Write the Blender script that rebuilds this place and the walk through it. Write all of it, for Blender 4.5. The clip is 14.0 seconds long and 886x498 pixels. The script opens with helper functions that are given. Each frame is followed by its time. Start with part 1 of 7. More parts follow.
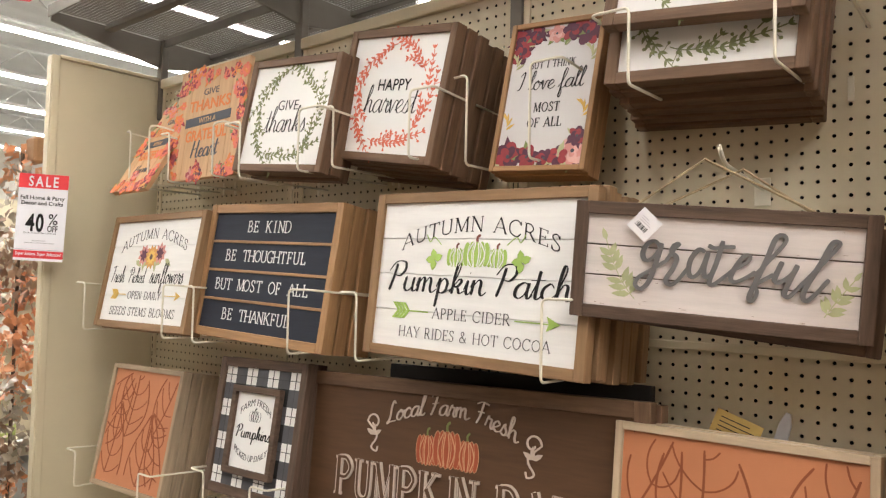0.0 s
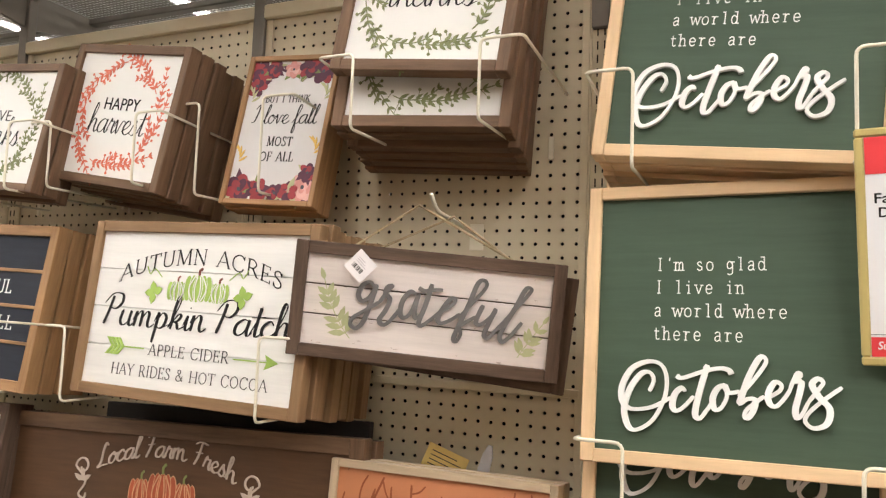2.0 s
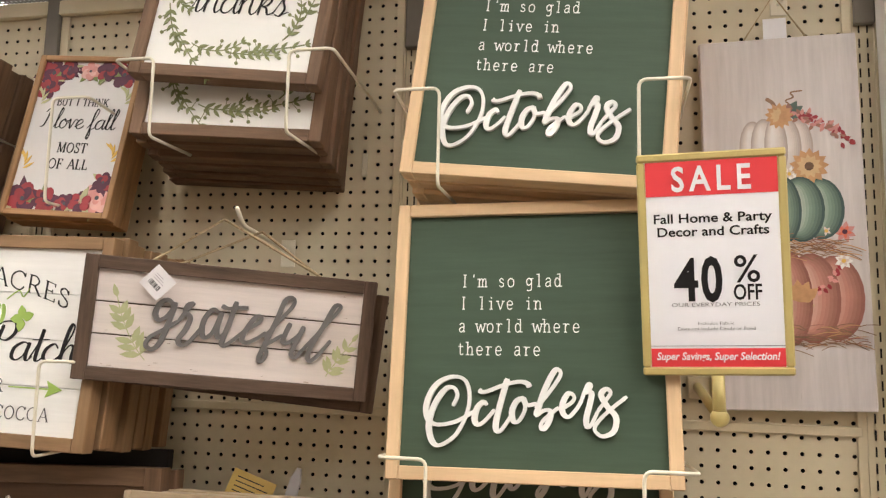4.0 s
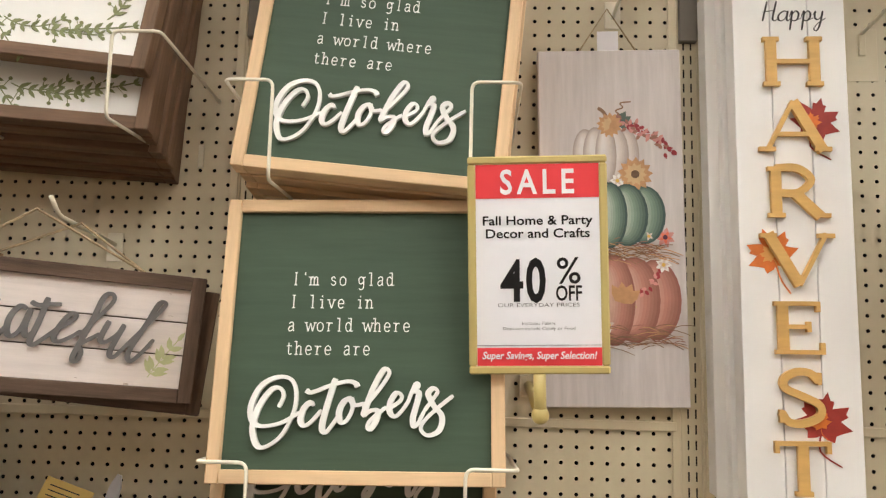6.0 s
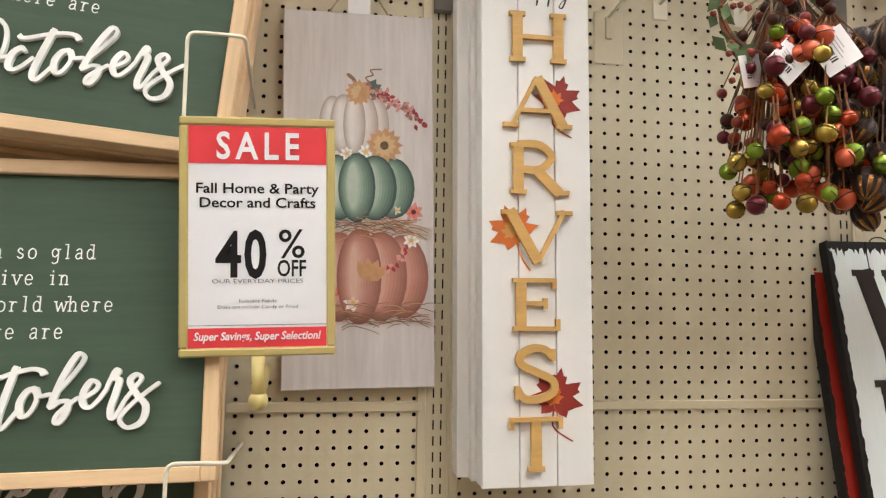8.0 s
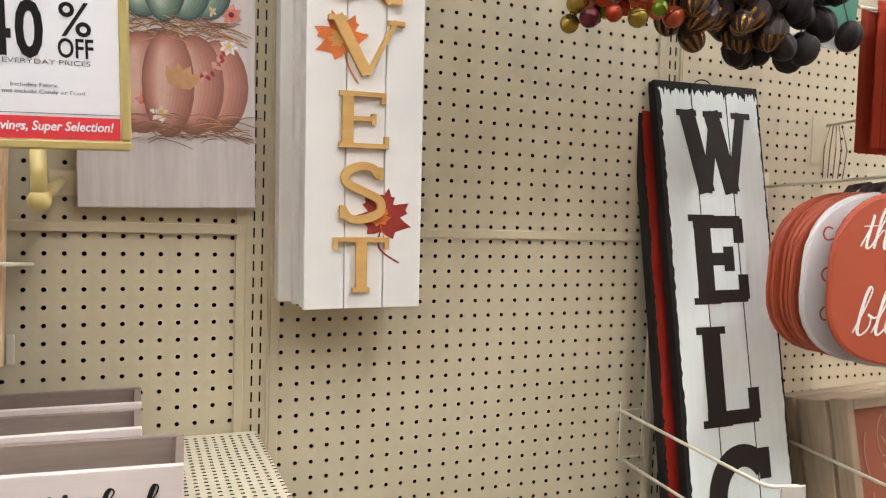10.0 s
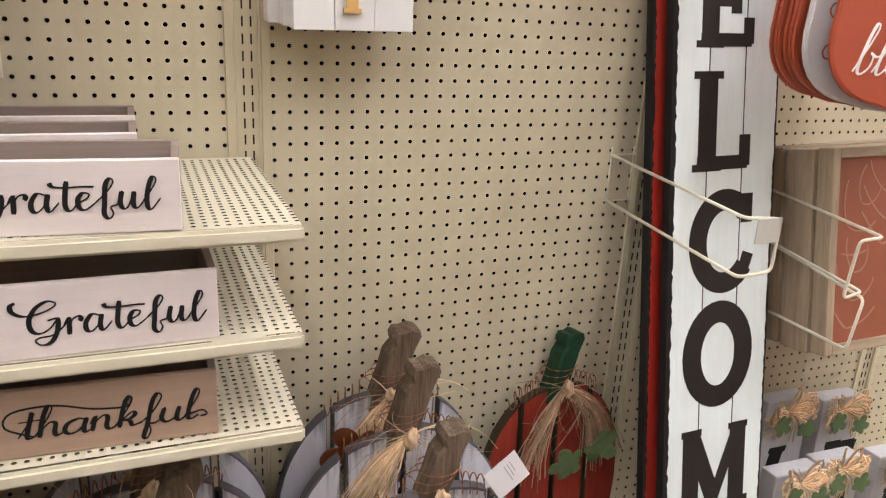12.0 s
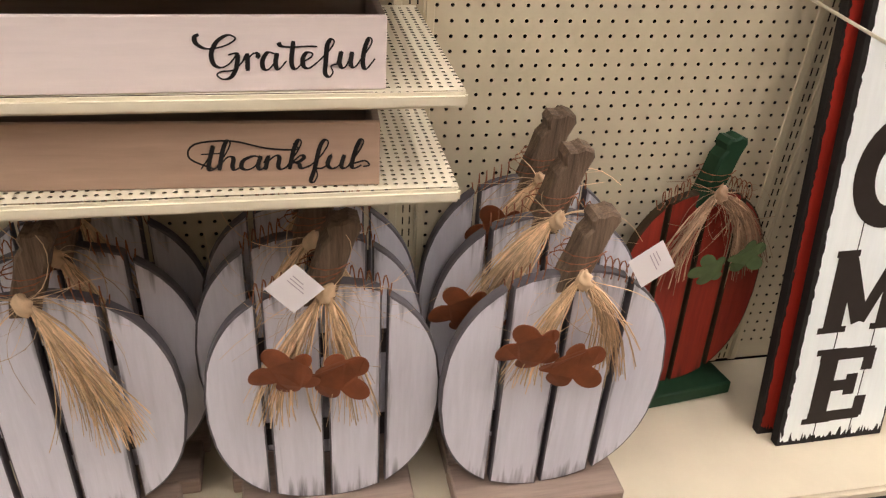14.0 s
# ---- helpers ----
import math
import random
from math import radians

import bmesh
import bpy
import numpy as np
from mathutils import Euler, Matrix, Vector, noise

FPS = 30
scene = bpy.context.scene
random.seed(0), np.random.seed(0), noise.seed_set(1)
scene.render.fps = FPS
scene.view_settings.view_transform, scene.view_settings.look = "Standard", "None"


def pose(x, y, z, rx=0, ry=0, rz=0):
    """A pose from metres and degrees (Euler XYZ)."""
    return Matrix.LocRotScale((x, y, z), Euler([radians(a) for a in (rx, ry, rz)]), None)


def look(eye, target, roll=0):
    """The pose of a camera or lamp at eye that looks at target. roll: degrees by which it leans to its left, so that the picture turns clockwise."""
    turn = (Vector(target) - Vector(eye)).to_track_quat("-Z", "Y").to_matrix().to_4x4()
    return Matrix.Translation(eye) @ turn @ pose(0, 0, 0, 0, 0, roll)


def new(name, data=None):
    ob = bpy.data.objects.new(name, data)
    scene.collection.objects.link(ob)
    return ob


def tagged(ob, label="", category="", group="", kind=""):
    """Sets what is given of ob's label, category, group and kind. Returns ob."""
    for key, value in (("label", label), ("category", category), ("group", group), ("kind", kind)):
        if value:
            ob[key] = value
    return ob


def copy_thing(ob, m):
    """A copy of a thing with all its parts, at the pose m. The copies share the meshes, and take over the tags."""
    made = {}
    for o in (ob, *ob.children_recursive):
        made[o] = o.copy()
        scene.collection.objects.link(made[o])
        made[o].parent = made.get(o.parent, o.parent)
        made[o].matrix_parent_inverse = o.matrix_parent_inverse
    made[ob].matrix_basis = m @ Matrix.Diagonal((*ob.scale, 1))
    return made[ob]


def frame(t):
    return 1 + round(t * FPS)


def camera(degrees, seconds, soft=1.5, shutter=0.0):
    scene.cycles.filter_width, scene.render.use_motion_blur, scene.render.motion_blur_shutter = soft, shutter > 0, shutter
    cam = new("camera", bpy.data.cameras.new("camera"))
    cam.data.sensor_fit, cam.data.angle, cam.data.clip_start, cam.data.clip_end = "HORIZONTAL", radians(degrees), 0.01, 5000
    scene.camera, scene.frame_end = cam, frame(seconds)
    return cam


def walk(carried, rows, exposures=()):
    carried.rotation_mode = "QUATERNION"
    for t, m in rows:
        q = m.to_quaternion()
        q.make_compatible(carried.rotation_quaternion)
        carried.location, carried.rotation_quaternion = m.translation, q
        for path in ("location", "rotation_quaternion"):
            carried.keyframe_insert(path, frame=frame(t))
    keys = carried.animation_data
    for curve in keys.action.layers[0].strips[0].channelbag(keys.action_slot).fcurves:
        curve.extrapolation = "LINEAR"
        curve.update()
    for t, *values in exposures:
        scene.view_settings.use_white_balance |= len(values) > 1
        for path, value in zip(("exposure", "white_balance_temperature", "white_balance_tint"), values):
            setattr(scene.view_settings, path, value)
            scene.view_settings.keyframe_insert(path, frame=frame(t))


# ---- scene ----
cam = camera(60.3, 14.0, soft=1.25)
PATH = [
    (0, (-0.558, -1.396, 1.552), (-1.843, 0.133, 1.647), 1.3),
    (0.5, (-0.547, -1.394, 1.563), (-1.768, 0.181, 1.726), 2.1),
    (1, (-0.535, -1.391, 1.571), (-1.682, 0.237, 1.758), 2.4),
    (1.5, (-0.514, -1.374, 1.571), (-1.534, 0.337, 1.754), 2.3),
    (2, (-0.467, -1.347, 1.583), (-1.272, 0.476, 1.752), 2.1),
    (2.5, (-0.442, -1.333, 1.595), (-1.049, 0.565, 1.761), 1.9),
    (2.7, (-0.44, -1.333, 1.592), (-0.999, 0.578, 1.77), 1.8),
    (4.8, (-0.419, -1.316, 1.58), (-0.736, 0.644, 1.821), 1.5),
    (5, (-0.412, -1.316, 1.586), (-0.702, 0.649, 1.817), 1.6),
    (5.5, (-0.399, -1.312, 1.582), (-0.588, 0.665, 1.824), 1.6),
    (6, (-0.372, -1.302, 1.583), (-0.445, 0.682, 1.82), 1.4),
    (6.5, (-0.338, -1.287, 1.593), (-0.281, 0.699, 1.821), 1.4),
    (7, (-0.294, -1.267, 1.591), (-0.099, 0.708, 1.837), 1.1),
    (7.2, (-0.28, -1.259, 1.597), (-0.044, 0.712, 1.835), 0.9),
    (9.5, (-0.179, -1.2, 1.507), (0.467, 0.693, 1.536), 1.6),
    (10, (-0.176, -1.188, 1.483), (0.575, 0.664, 1.391), 1.7),
    (10.2, (-0.178, -1.19, 1.481), (0.611, 0.642, 1.331), 1.7),
    (10.5, (-0.178, -1.181, 1.465), (0.658, 0.623, 1.249), 1.9),
    (11, (-0.174, -1.192, 1.443), (0.653, 0.593, 1.083), 1.8),
    (11.5, (-0.169, -1.192, 1.417), (0.623, 0.577, 0.925), 2.0),
    (12, (-0.171, -1.21, 1.395), (0.565, 0.54, 0.766), 3.1),
    (12.5, (-0.169, -1.216, 1.366), (0.484, 0.499, 0.571), 3.9),
    (13, (-0.181, -1.223, 1.347), (0.392, 0.467, 0.444), 3.5),
    (13.5, (-0.193, -1.216, 1.333), (0.292, 0.435, 0.315), 4.1),
    (14, (-0.208, -1.217, 1.327), (0.175, 0.431, 0.261), 3.9),
]
EXPO = [(0.0, 0.96, 6500, 10), (1.0, 0.98, 6520, 10), (2.0, 1.06, 6550, 10), (2.7, 1.00, 6580, 10), (5.0, 0.95, 6660, 10), (6.0, 0.93, 6560, 8), (7.2, 0.90, 6480, 7), (9.5, 0.94, 6150, 9), (11.0, 0.94, 6270, 7), (12.5, 0.97, 6180, 14), (13.5, 0.96, 6250, 11), (14.0, 0.96, 6750, 16)]
LAMP = 100.0
walk(cam, [(t, look(eye, target, roll)) for t, eye, target, roll in PATH], EXPO)

# ---------------------------------------------------------------- light and exposure
IN = 0.0254
ZB = 1.45          # height of the panel joint bar
DECK = 0.19        # height of the base deck
BAY = 30 * IN      # width of one gondola bay
CEIL = 5.2

world = bpy.data.worlds.new("store_air")
world.use_nodes = True
scene.world = world
world.node_tree.nodes["Background"].inputs[0].default_value = (1.0, 0.95, 0.88, 1)
world.node_tree.nodes["Background"].inputs[1].default_value = 0.004


# ---------------------------------------------------------------- materials
MATS = {}


def mat(name, col, rough=0.6, metal=0.0, var=0.12, scale=12.0, bump=0.0, bscale=200.0, grain=None, emit=0.0, coat=0.0, wear=None, rand=0.0, isl=0.0, rub=None):
    """A procedural surface: base colour with blotches at two scales, grain along one axis, bump and worn patches."""
    if name in MATS:
        return MATS[name]
    m = bpy.data.materials.new(name)
    m.use_nodes = True
    nt = m.node_tree
    N, L = nt.nodes, nt.links
    b = N["Principled BSDF"]
    b.inputs["Roughness"].default_value = rough
    b.inputs["Metallic"].default_value = metal
    if grain:
        b.inputs["Specular IOR Level"].default_value = 0.3
    if max(col) < 0.07 and not metal:
        b.inputs["Specular IOR Level"].default_value = 0.18
    b.inputs["Coat Weight"].default_value = coat
    tc = N.new("ShaderNodeTexCoord")
    src = tc.outputs["Object"]
    if grain:
        mp = N.new("ShaderNodeMapping")
        mp.inputs["Scale"].default_value = grain
        L.new(src, mp.inputs["Vector"])
        if rand:
            oi = N.new("ShaderNodeObjectInfo")
            ad = N.new("ShaderNodeVectorMath")
            ad.operation = "ADD"
            cb = N.new("ShaderNodeCombineXYZ")
            mu = N.new("ShaderNodeMath")
            mu.operation = "MULTIPLY"
            mu.inputs[1].default_value = 31.0
            L.new(oi.outputs["Random"], mu.inputs[0])
            for k in range(3):
                L.new(mu.outputs[0], cb.inputs[k])
            L.new(mp.outputs[0], ad.inputs[0])
            L.new(cb.outputs[0], ad.inputs[1])
            src = ad.outputs[0]
        else:
            src = mp.outputs[0]
    n1 = N.new("ShaderNodeTexNoise")
    n1.inputs["Scale"].default_value = scale
    n1.inputs["Detail"].default_value = 6
    n1.inputs["Roughness"].default_value = 0.65
    L.new(src, n1.inputs["Vector"])
    n2 = N.new("ShaderNodeTexNoise")
    n2.inputs["Scale"].default_value = scale * (0.18 if not grain else 0.4)
    n2.inputs["Detail"].default_value = 3
    L.new(tc.outputs["Object"] if not grain else src, n2.inputs["Vector"])
    mx = N.new("ShaderNodeMath")
    mx.operation = "ADD"
    L.new(n1.outputs[0], mx.inputs[0])
    L.new(n2.outputs[0], mx.inputs[1])
    mr = N.new("ShaderNodeMapRange")
    mr.inputs["From Min"].default_value = 0.65
    mr.inputs["From Max"].default_value = 1.35
    mr.inputs["To Min"].default_value = 1 - var
    mr.inputs["To Max"].default_value = 1 + var * 0.7
    L.new(mx.outputs[0], mr.inputs["Value"])
    vm = N.new("ShaderNodeVectorMath")
    vm.operation = "SCALE"
    vm.inputs[0].default_value = col[:3]
    L.new(mr.outputs[0], vm.inputs["Scale"])
    out = vm.outputs[0]
    if isl:
        gi_ = N.new("ShaderNodeNewGeometry")
        mi = N.new("ShaderNodeMapRange")
        mi.inputs["To Min"].default_value = 1 - isl
        mi.inputs["To Max"].default_value = 1 + isl
        L.new(gi_.outputs["Random Per Island"], mi.inputs["Value"])
        vi = N.new("ShaderNodeVectorMath")
        vi.operation = "SCALE"
        L.new(out, vi.inputs[0])
        L.new(mi.outputs[0], vi.inputs["Scale"])
        out = vi.outputs[0]
    if rub:
        # paint brushed thin towards the piece's long edges and ends
        sp = N.new("ShaderNodeSeparateXYZ")
        L.new(tc.outputs["Generated"], sp.inputs[0])
        near = []
        for k, reach in ((0, 1.0), (2, 1.04)):
            s1 = N.new("ShaderNodeMath")
            s1.operation = "SUBTRACT"
            s1.inputs[1].default_value = 0.5
            L.new(sp.outputs[k], s1.inputs[0])
            s2 = N.new("ShaderNodeMath")
            s2.operation = "ABSOLUTE"
            L.new(s1.outputs[0], s2.inputs[0])
            s3 = N.new("ShaderNodeMath")
            s3.operation = "MULTIPLY"
            s3.inputs[1].default_value = 2.0 * reach
            L.new(s2.outputs[0], s3.inputs[0])
            near.append(s3.outputs[0])
        mxx = N.new("ShaderNodeMath")
        mxx.operation = "MAXIMUM"
        L.new(near[0], mxx.inputs[0])
        L.new(near[1], mxx.inputs[1])
        ns = N.new("ShaderNodeTexNoise")
        ns.inputs["Scale"].default_value = 3.2
        ns.inputs["Detail"].default_value = 7
        L.new(src, ns.inputs["Vector"])
        sm = N.new("ShaderNodeMath")
        sm.operation = "MULTIPLY_ADD"
        sm.inputs[1].default_value = 0.9
        L.new(ns.outputs[0], sm.inputs[0])
        L.new(mxx.outputs[0], sm.inputs[2])
        rm = N.new("ShaderNodeMapRange")
        rm.inputs["From Min"].default_value = rub[1]
        rm.inputs["From Max"].default_value = rub[1] + 0.30
        L.new(sm.outputs[0], rm.inputs["Value"])
        mr2 = N.new("ShaderNodeMix")
        mr2.data_type = "RGBA"
        L.new(rm.outputs[0], mr2.inputs["Factor"])
        L.new(out, mr2.inputs["A"])
        mr2.inputs["B"].default_value = (*rub[0], 1)
        out = mr2.outputs["Result"]
    if wear:
        wc, amount, ws = wear
        nw = N.new("ShaderNodeTexNoise")
        nw.inputs["Scale"].default_value = ws
        nw.inputs["Detail"].default_value = 8
        nw.inputs["Roughness"].default_value = 0.7
        L.new(src, nw.inputs["Vector"])
        rp = N.new("ShaderNodeMapRange")
        rp.inputs["From Min"].default_value = 1 - amount
        rp.inputs["From Max"].default_value = 1 - amount + 0.06
        L.new(nw.outputs[0], rp.inputs["Value"])
        mix = N.new("ShaderNodeMix")
        mix.data_type = "RGBA"
        L.new(rp.outputs[0], mix.inputs["Factor"])
        L.new(out, mix.inputs["A"])
        mix.inputs["B"].default_value = (*wc, 1)
        out = mix.outputs["Result"]
    L.new(out, b.inputs["Base Color"])
    if bump:
        nb = N.new("ShaderNodeTexNoise")
        nb.inputs["Scale"].default_value = bscale
        nb.inputs["Detail"].default_value = 4
        L.new(src, nb.inputs["Vector"])
        bp = N.new("ShaderNodeBump")
        bp.inputs["Strength"].default_value = bump
        bp.inputs["Distance"].default_value = 0.002
        L.new(nb.outputs[0], bp.inputs["Height"])
        L.new(bp.outputs[0], b.inputs["Normal"])
    if emit:
        b.inputs["Emission Color"].default_value = (*col[:3], 1)
        b.inputs["Emission Strength"].default_value = emit
    MATS[name] = m
    return m


GX, GZ = (2.5, 30, 30), (30, 30, 2.5)     # wood grain along x, along z
peg = mat("cream pegboard", (0.60, 0.525, 0.37), 0.5, var=0.06, scale=5, bump=0.04, bscale=300)
steel = mat("cream painted steel", (0.62, 0.54, 0.375), 0.4, var=0.05, scale=6, bump=0.02)
# two near-black colours that put in the shade of slots, slits and holes
opening_shade = mat("shade in openings", (0.02, 0.018, 0.015), 0.9)
hole_shade = mat("shade behind holes", (0.012, 0.010, 0.008), 0.95)
shelf_steel = mat("cream shelf steel", (0.66, 0.60, 0.455), 0.35, var=0.05, scale=8, bump=0.03)
deck_mat = mat("worn cream deck", (0.55, 0.485, 0.36), 0.42, var=0.10, scale=7, bump=0.01, wear=((0.38, 0.32, 0.23), 0.27, 16))
grey_steel = mat("grey brown steel", (0.165, 0.145, 0.118), 0.5, 0.2, var=0.15, scale=9)
wire_mat = mat("cream coated wire", (0.74, 0.69, 0.56), 0.35, var=0.04)
black_edge = mat("black edge", (0.02, 0.018, 0.017), 0.6)
white_paint = mat("white board paint", (0.80, 0.78, 0.75), 0.6, var=0.04, scale=9, bump=0.03)
ship_white = mat("white shiplap paint", (0.80, 0.78, 0.75), 0.6, var=0.06, scale=6, grain=GX, bump=0.08, bscale=30, rand=1)
pink_white = mat("pinkish white wash", (0.74, 0.66, 0.62), 0.6, var=0.10, scale=6, grain=GX, bump=0.1, bscale=30, wear=((0.42, 0.33, 0.28), 0.29, 9), rand=1)
walnut = mat("brown stained wood", (0.165, 0.096, 0.056), 0.6, var=0.38, scale=5, grain=GX, bump=0.15, bscale=20, rand=1)
walnut_v = mat("brown stained wood upright", (0.165, 0.096, 0.056), 0.6, var=0.38, scale=5, grain=GZ, bump=0.15, bscale=20, rand=1)
oak = mat("golden oak wood", (0.38, 0.215, 0.10), 0.55, var=0.30, scale=5, grain=GX, bump=0.1, bscale=20, rand=1)
oak_v = mat("golden oak wood upright", (0.38, 0.215, 0.10), 0.55, var=0.30, scale=5, grain=GZ, bump=0.1, bscale=20, rand=1)
tan = mat("tan brown wood", (0.27, 0.160, 0.080), 0.6, var=0.24, scale=5, grain=GX, bump=0.1, bscale=20, rand=1)
tan_v = mat("tan brown wood upright", (0.27, 0.160, 0.080), 0.6, var=0.24, scale=5, grain=GZ, bump=0.1, bscale=20, rand=1)
pine = mat("pale pine wood", (0.70, 0.49, 0.29), 0.5, var=0.14, scale=5, grain=GX, bump=0.06, bscale=20, rand=1)
pine_v = mat("pale pine wood upright", (0.70, 0.49, 0.29), 0.5, var=0.14, scale=5, grain=GZ, bump=0.06, bscale=20, rand=1)
ash = mat("weathered grey wood", (0.39, 0.295, 0.20), 0.7, var=0.30, scale=5, grain=GX, bump=0.15, bscale=20, rand=1)
ash_v = mat("weathered grey wood upright", (0.39, 0.295, 0.20), 0.7, var=0.30, scale=5, grain=GZ, bump=0.15, bscale=20, rand=1)
blond = mat("blond wood", (0.52, 0.40, 0.27), 0.6, var=0.16, scale=5, grain=GX, bump=0.1, bscale=20, rand=1)
blond_v = mat("blond wood upright", (0.52, 0.40, 0.27), 0.6, var=0.16, scale=5, grain=GZ, bump=0.1, bscale=20, rand=1)
darkwood = mat("dark weathered wood", (0.112, 0.071, 0.049), 0.7, var=0.50, scale=5, grain=GX, bump=0.25, bscale=16, rand=1)
darkwood_v = mat("dark weathered wood upright", (0.112, 0.071, 0.049), 0.7, var=0.50, scale=5, grain=GZ, bump=0.25, bscale=16, rand=1)
WOODS = {"walnut": (walnut, walnut_v), "oak": (oak, oak_v), "tan": (tan, tan_v), "pine": (pine, pine_v), "ash": (ash, ash_v), "dark": (darkwood, darkwood_v), "blond": (blond, blond_v)}
green_paint = mat("sage green painted wood", (0.054, 0.086, 0.055), 0.6, var=0.12, scale=6, grain=GX, bump=0.05, bscale=16)
navy = mat("navy board", (0.028, 0.032, 0.045), 0.6, var=0.15, scale=6, grain=GX, bump=0.08, bscale=16, rand=1)
brown_board = mat("dark brown board", (0.105, 0.052, 0.025), 0.55, var=0.22, scale=5, grain=GX, bump=0.1, bscale=16)
rust_relief = mat("terracotta relief", (0.52, 0.20, 0.09), 0.6, var=0.08, scale=8, bump=0.05)
carve_shade = mat("terracotta groove shade", (0.27, 0.075, 0.027), 0.8)
brick_relief = mat("brick red relief", (0.30, 0.085, 0.04), 0.6, var=0.1, scale=8, bump=0.05)
ink = mat("black ink", (0.012, 0.011, 0.011), 0.6)
ink_grey = mat("soft black ink", (0.06, 0.055, 0.055), 0.6)
white_ink = mat("white raised paint", (0.82, 0.81, 0.78), 0.55, var=0.03)
grey_raise = mat("grey metal-look letters", (0.17, 0.16, 0.155), 0.55, 0.2, var=0.2, scale=30, bump=0.1)
gold_wood = mat("golden cut wood letters", (0.62, 0.38, 0.13), 0.5, var=0.12, scale=6, grain=GX, bump=0.05, bscale=18, rand=1)
groove_shade_mat = mat("dark groove shade", (0.10, 0.045, 0.02), 0.7)


# ---------------------------------------------------------------- mesh helpers
def obj(name, bm, material, parent=None, label="", m=None, smooth=False):
    me = bpy.data.meshes.new(name)
    if smooth:
        for f_ in bm.faces:
            f_.smooth = True
    bm.to_mesh(me)
    bm.free()
    if isinstance(material, (list, tuple)):
        for k in material:
            me.materials.append(k)
    else:
        me.materials.append(material)
    ob = new(name, me)
    if parent:
        ob.parent = parent
    if m is not None:
        ob.matrix_basis = m
    if label:
        ob["label"] = label
    return ob


def part(name, bm, material, parent, label="", m=None, smooth=False):
    ob = obj(name, bm, material, parent, label, m, smooth)
    return tagged(ob, label, kind="stuff") if name in ("painted_motif", "leaves", "berries") else ob


def letter_parts(bm, material, parent):
    """One part for each letter of a printed line."""
    bm.verts.index_update()
    seen, isles = set(), []
    for v0 in bm.verts:
        if v0.index in seen:
            continue
        todo, isle = [v0], []
        seen.add(v0.index)
        while todo:
            v = todo.pop()
            isle.append(v)
            for e in v.link_edges:
                w = e.other_vert(v)
                if w.index not in seen:
                    seen.add(w.index)
                    todo.append(w)
        isles.append(isle)
    spans = sorted(((min(v.co.x for v in i_), max(v.co.x for v in i_), i_) for i_ in isles), key=lambda q: q[0])
    groups = []
    for lo, hi, i_ in spans:
        if groups and lo < groups[-1][1] - 0.25 * (hi - lo):
            groups[-1][1] = max(hi, groups[-1][1])
            groups[-1][2] += i_
        else:
            groups.append([lo, hi, list(i_)])
    for lo, hi, i_ in groups:
        index = {v.index: k for k, v in enumerate(i_)}
        faces = {f_ for v in i_ for f_ in v.link_faces}
        me = bpy.data.meshes.new("letter")
        me.from_pydata([tuple(v.co) for v in i_], [], [[index[v.index] for v in f_.verts] for f_ in faces])
        me.materials.append(material)
        ob = new("letter", me)
        ob.parent = parent
    bm.free()


def thing(name, m, label, category, group="", kind=""):
    e = new(name)
    e.empty_display_size = 0.05
    e.matrix_basis = m
    return tagged(e, label, category, group, kind)


def box(x0, x1, y0, y1, z0, z1, bevel=0.0, bm=None, seg=1):
    own = bm is None
    if own:
        bm = bmesh.new()
    vs = [bm.verts.new((x, y, z)) for x in (x0, x1) for y in (y0, y1) for z in (z0, z1)]
    fs = [bm.faces.new([vs[i] for i in q]) for q in ((0, 1, 3, 2), (4, 6, 7, 5), (0, 4, 5, 1), (2, 3, 7, 6), (0, 2, 6, 4), (1, 5, 7, 3))]
    if bevel:
        es = list({e for f_ in fs for e in f_.edges})
        bmesh.ops.bevel(bm, geom=es, offset=bevel, segments=seg, affect="EDGES")
    return bm


def prism(pts, y0, y1, bm=None, bevel=0.0):
    """A flat outline in x, z, made y0 to y1 thick (front at y0)."""
    if bm is None:
        bm = bmesh.new()
    a = [bm.verts.new((x, y0, z)) for x, z in pts]
    b = [bm.verts.new((x, y1, z)) for x, z in pts]
    n = len(pts)
    fs = [bm.faces.new(a), bm.faces.new(list(reversed(b)))]
    for i in range(n):
        fs.append(bm.faces.new((a[i], b[i], b[(i + 1) % n], a[(i + 1) % n])))
    bmesh.ops.recalc_face_normals(bm, faces=fs)
    if bevel:
        es = [e for e in fs[0].edges]
        bmesh.ops.bevel(bm, geom=es, offset=bevel, segments=1, affect="EDGES")
    return bm


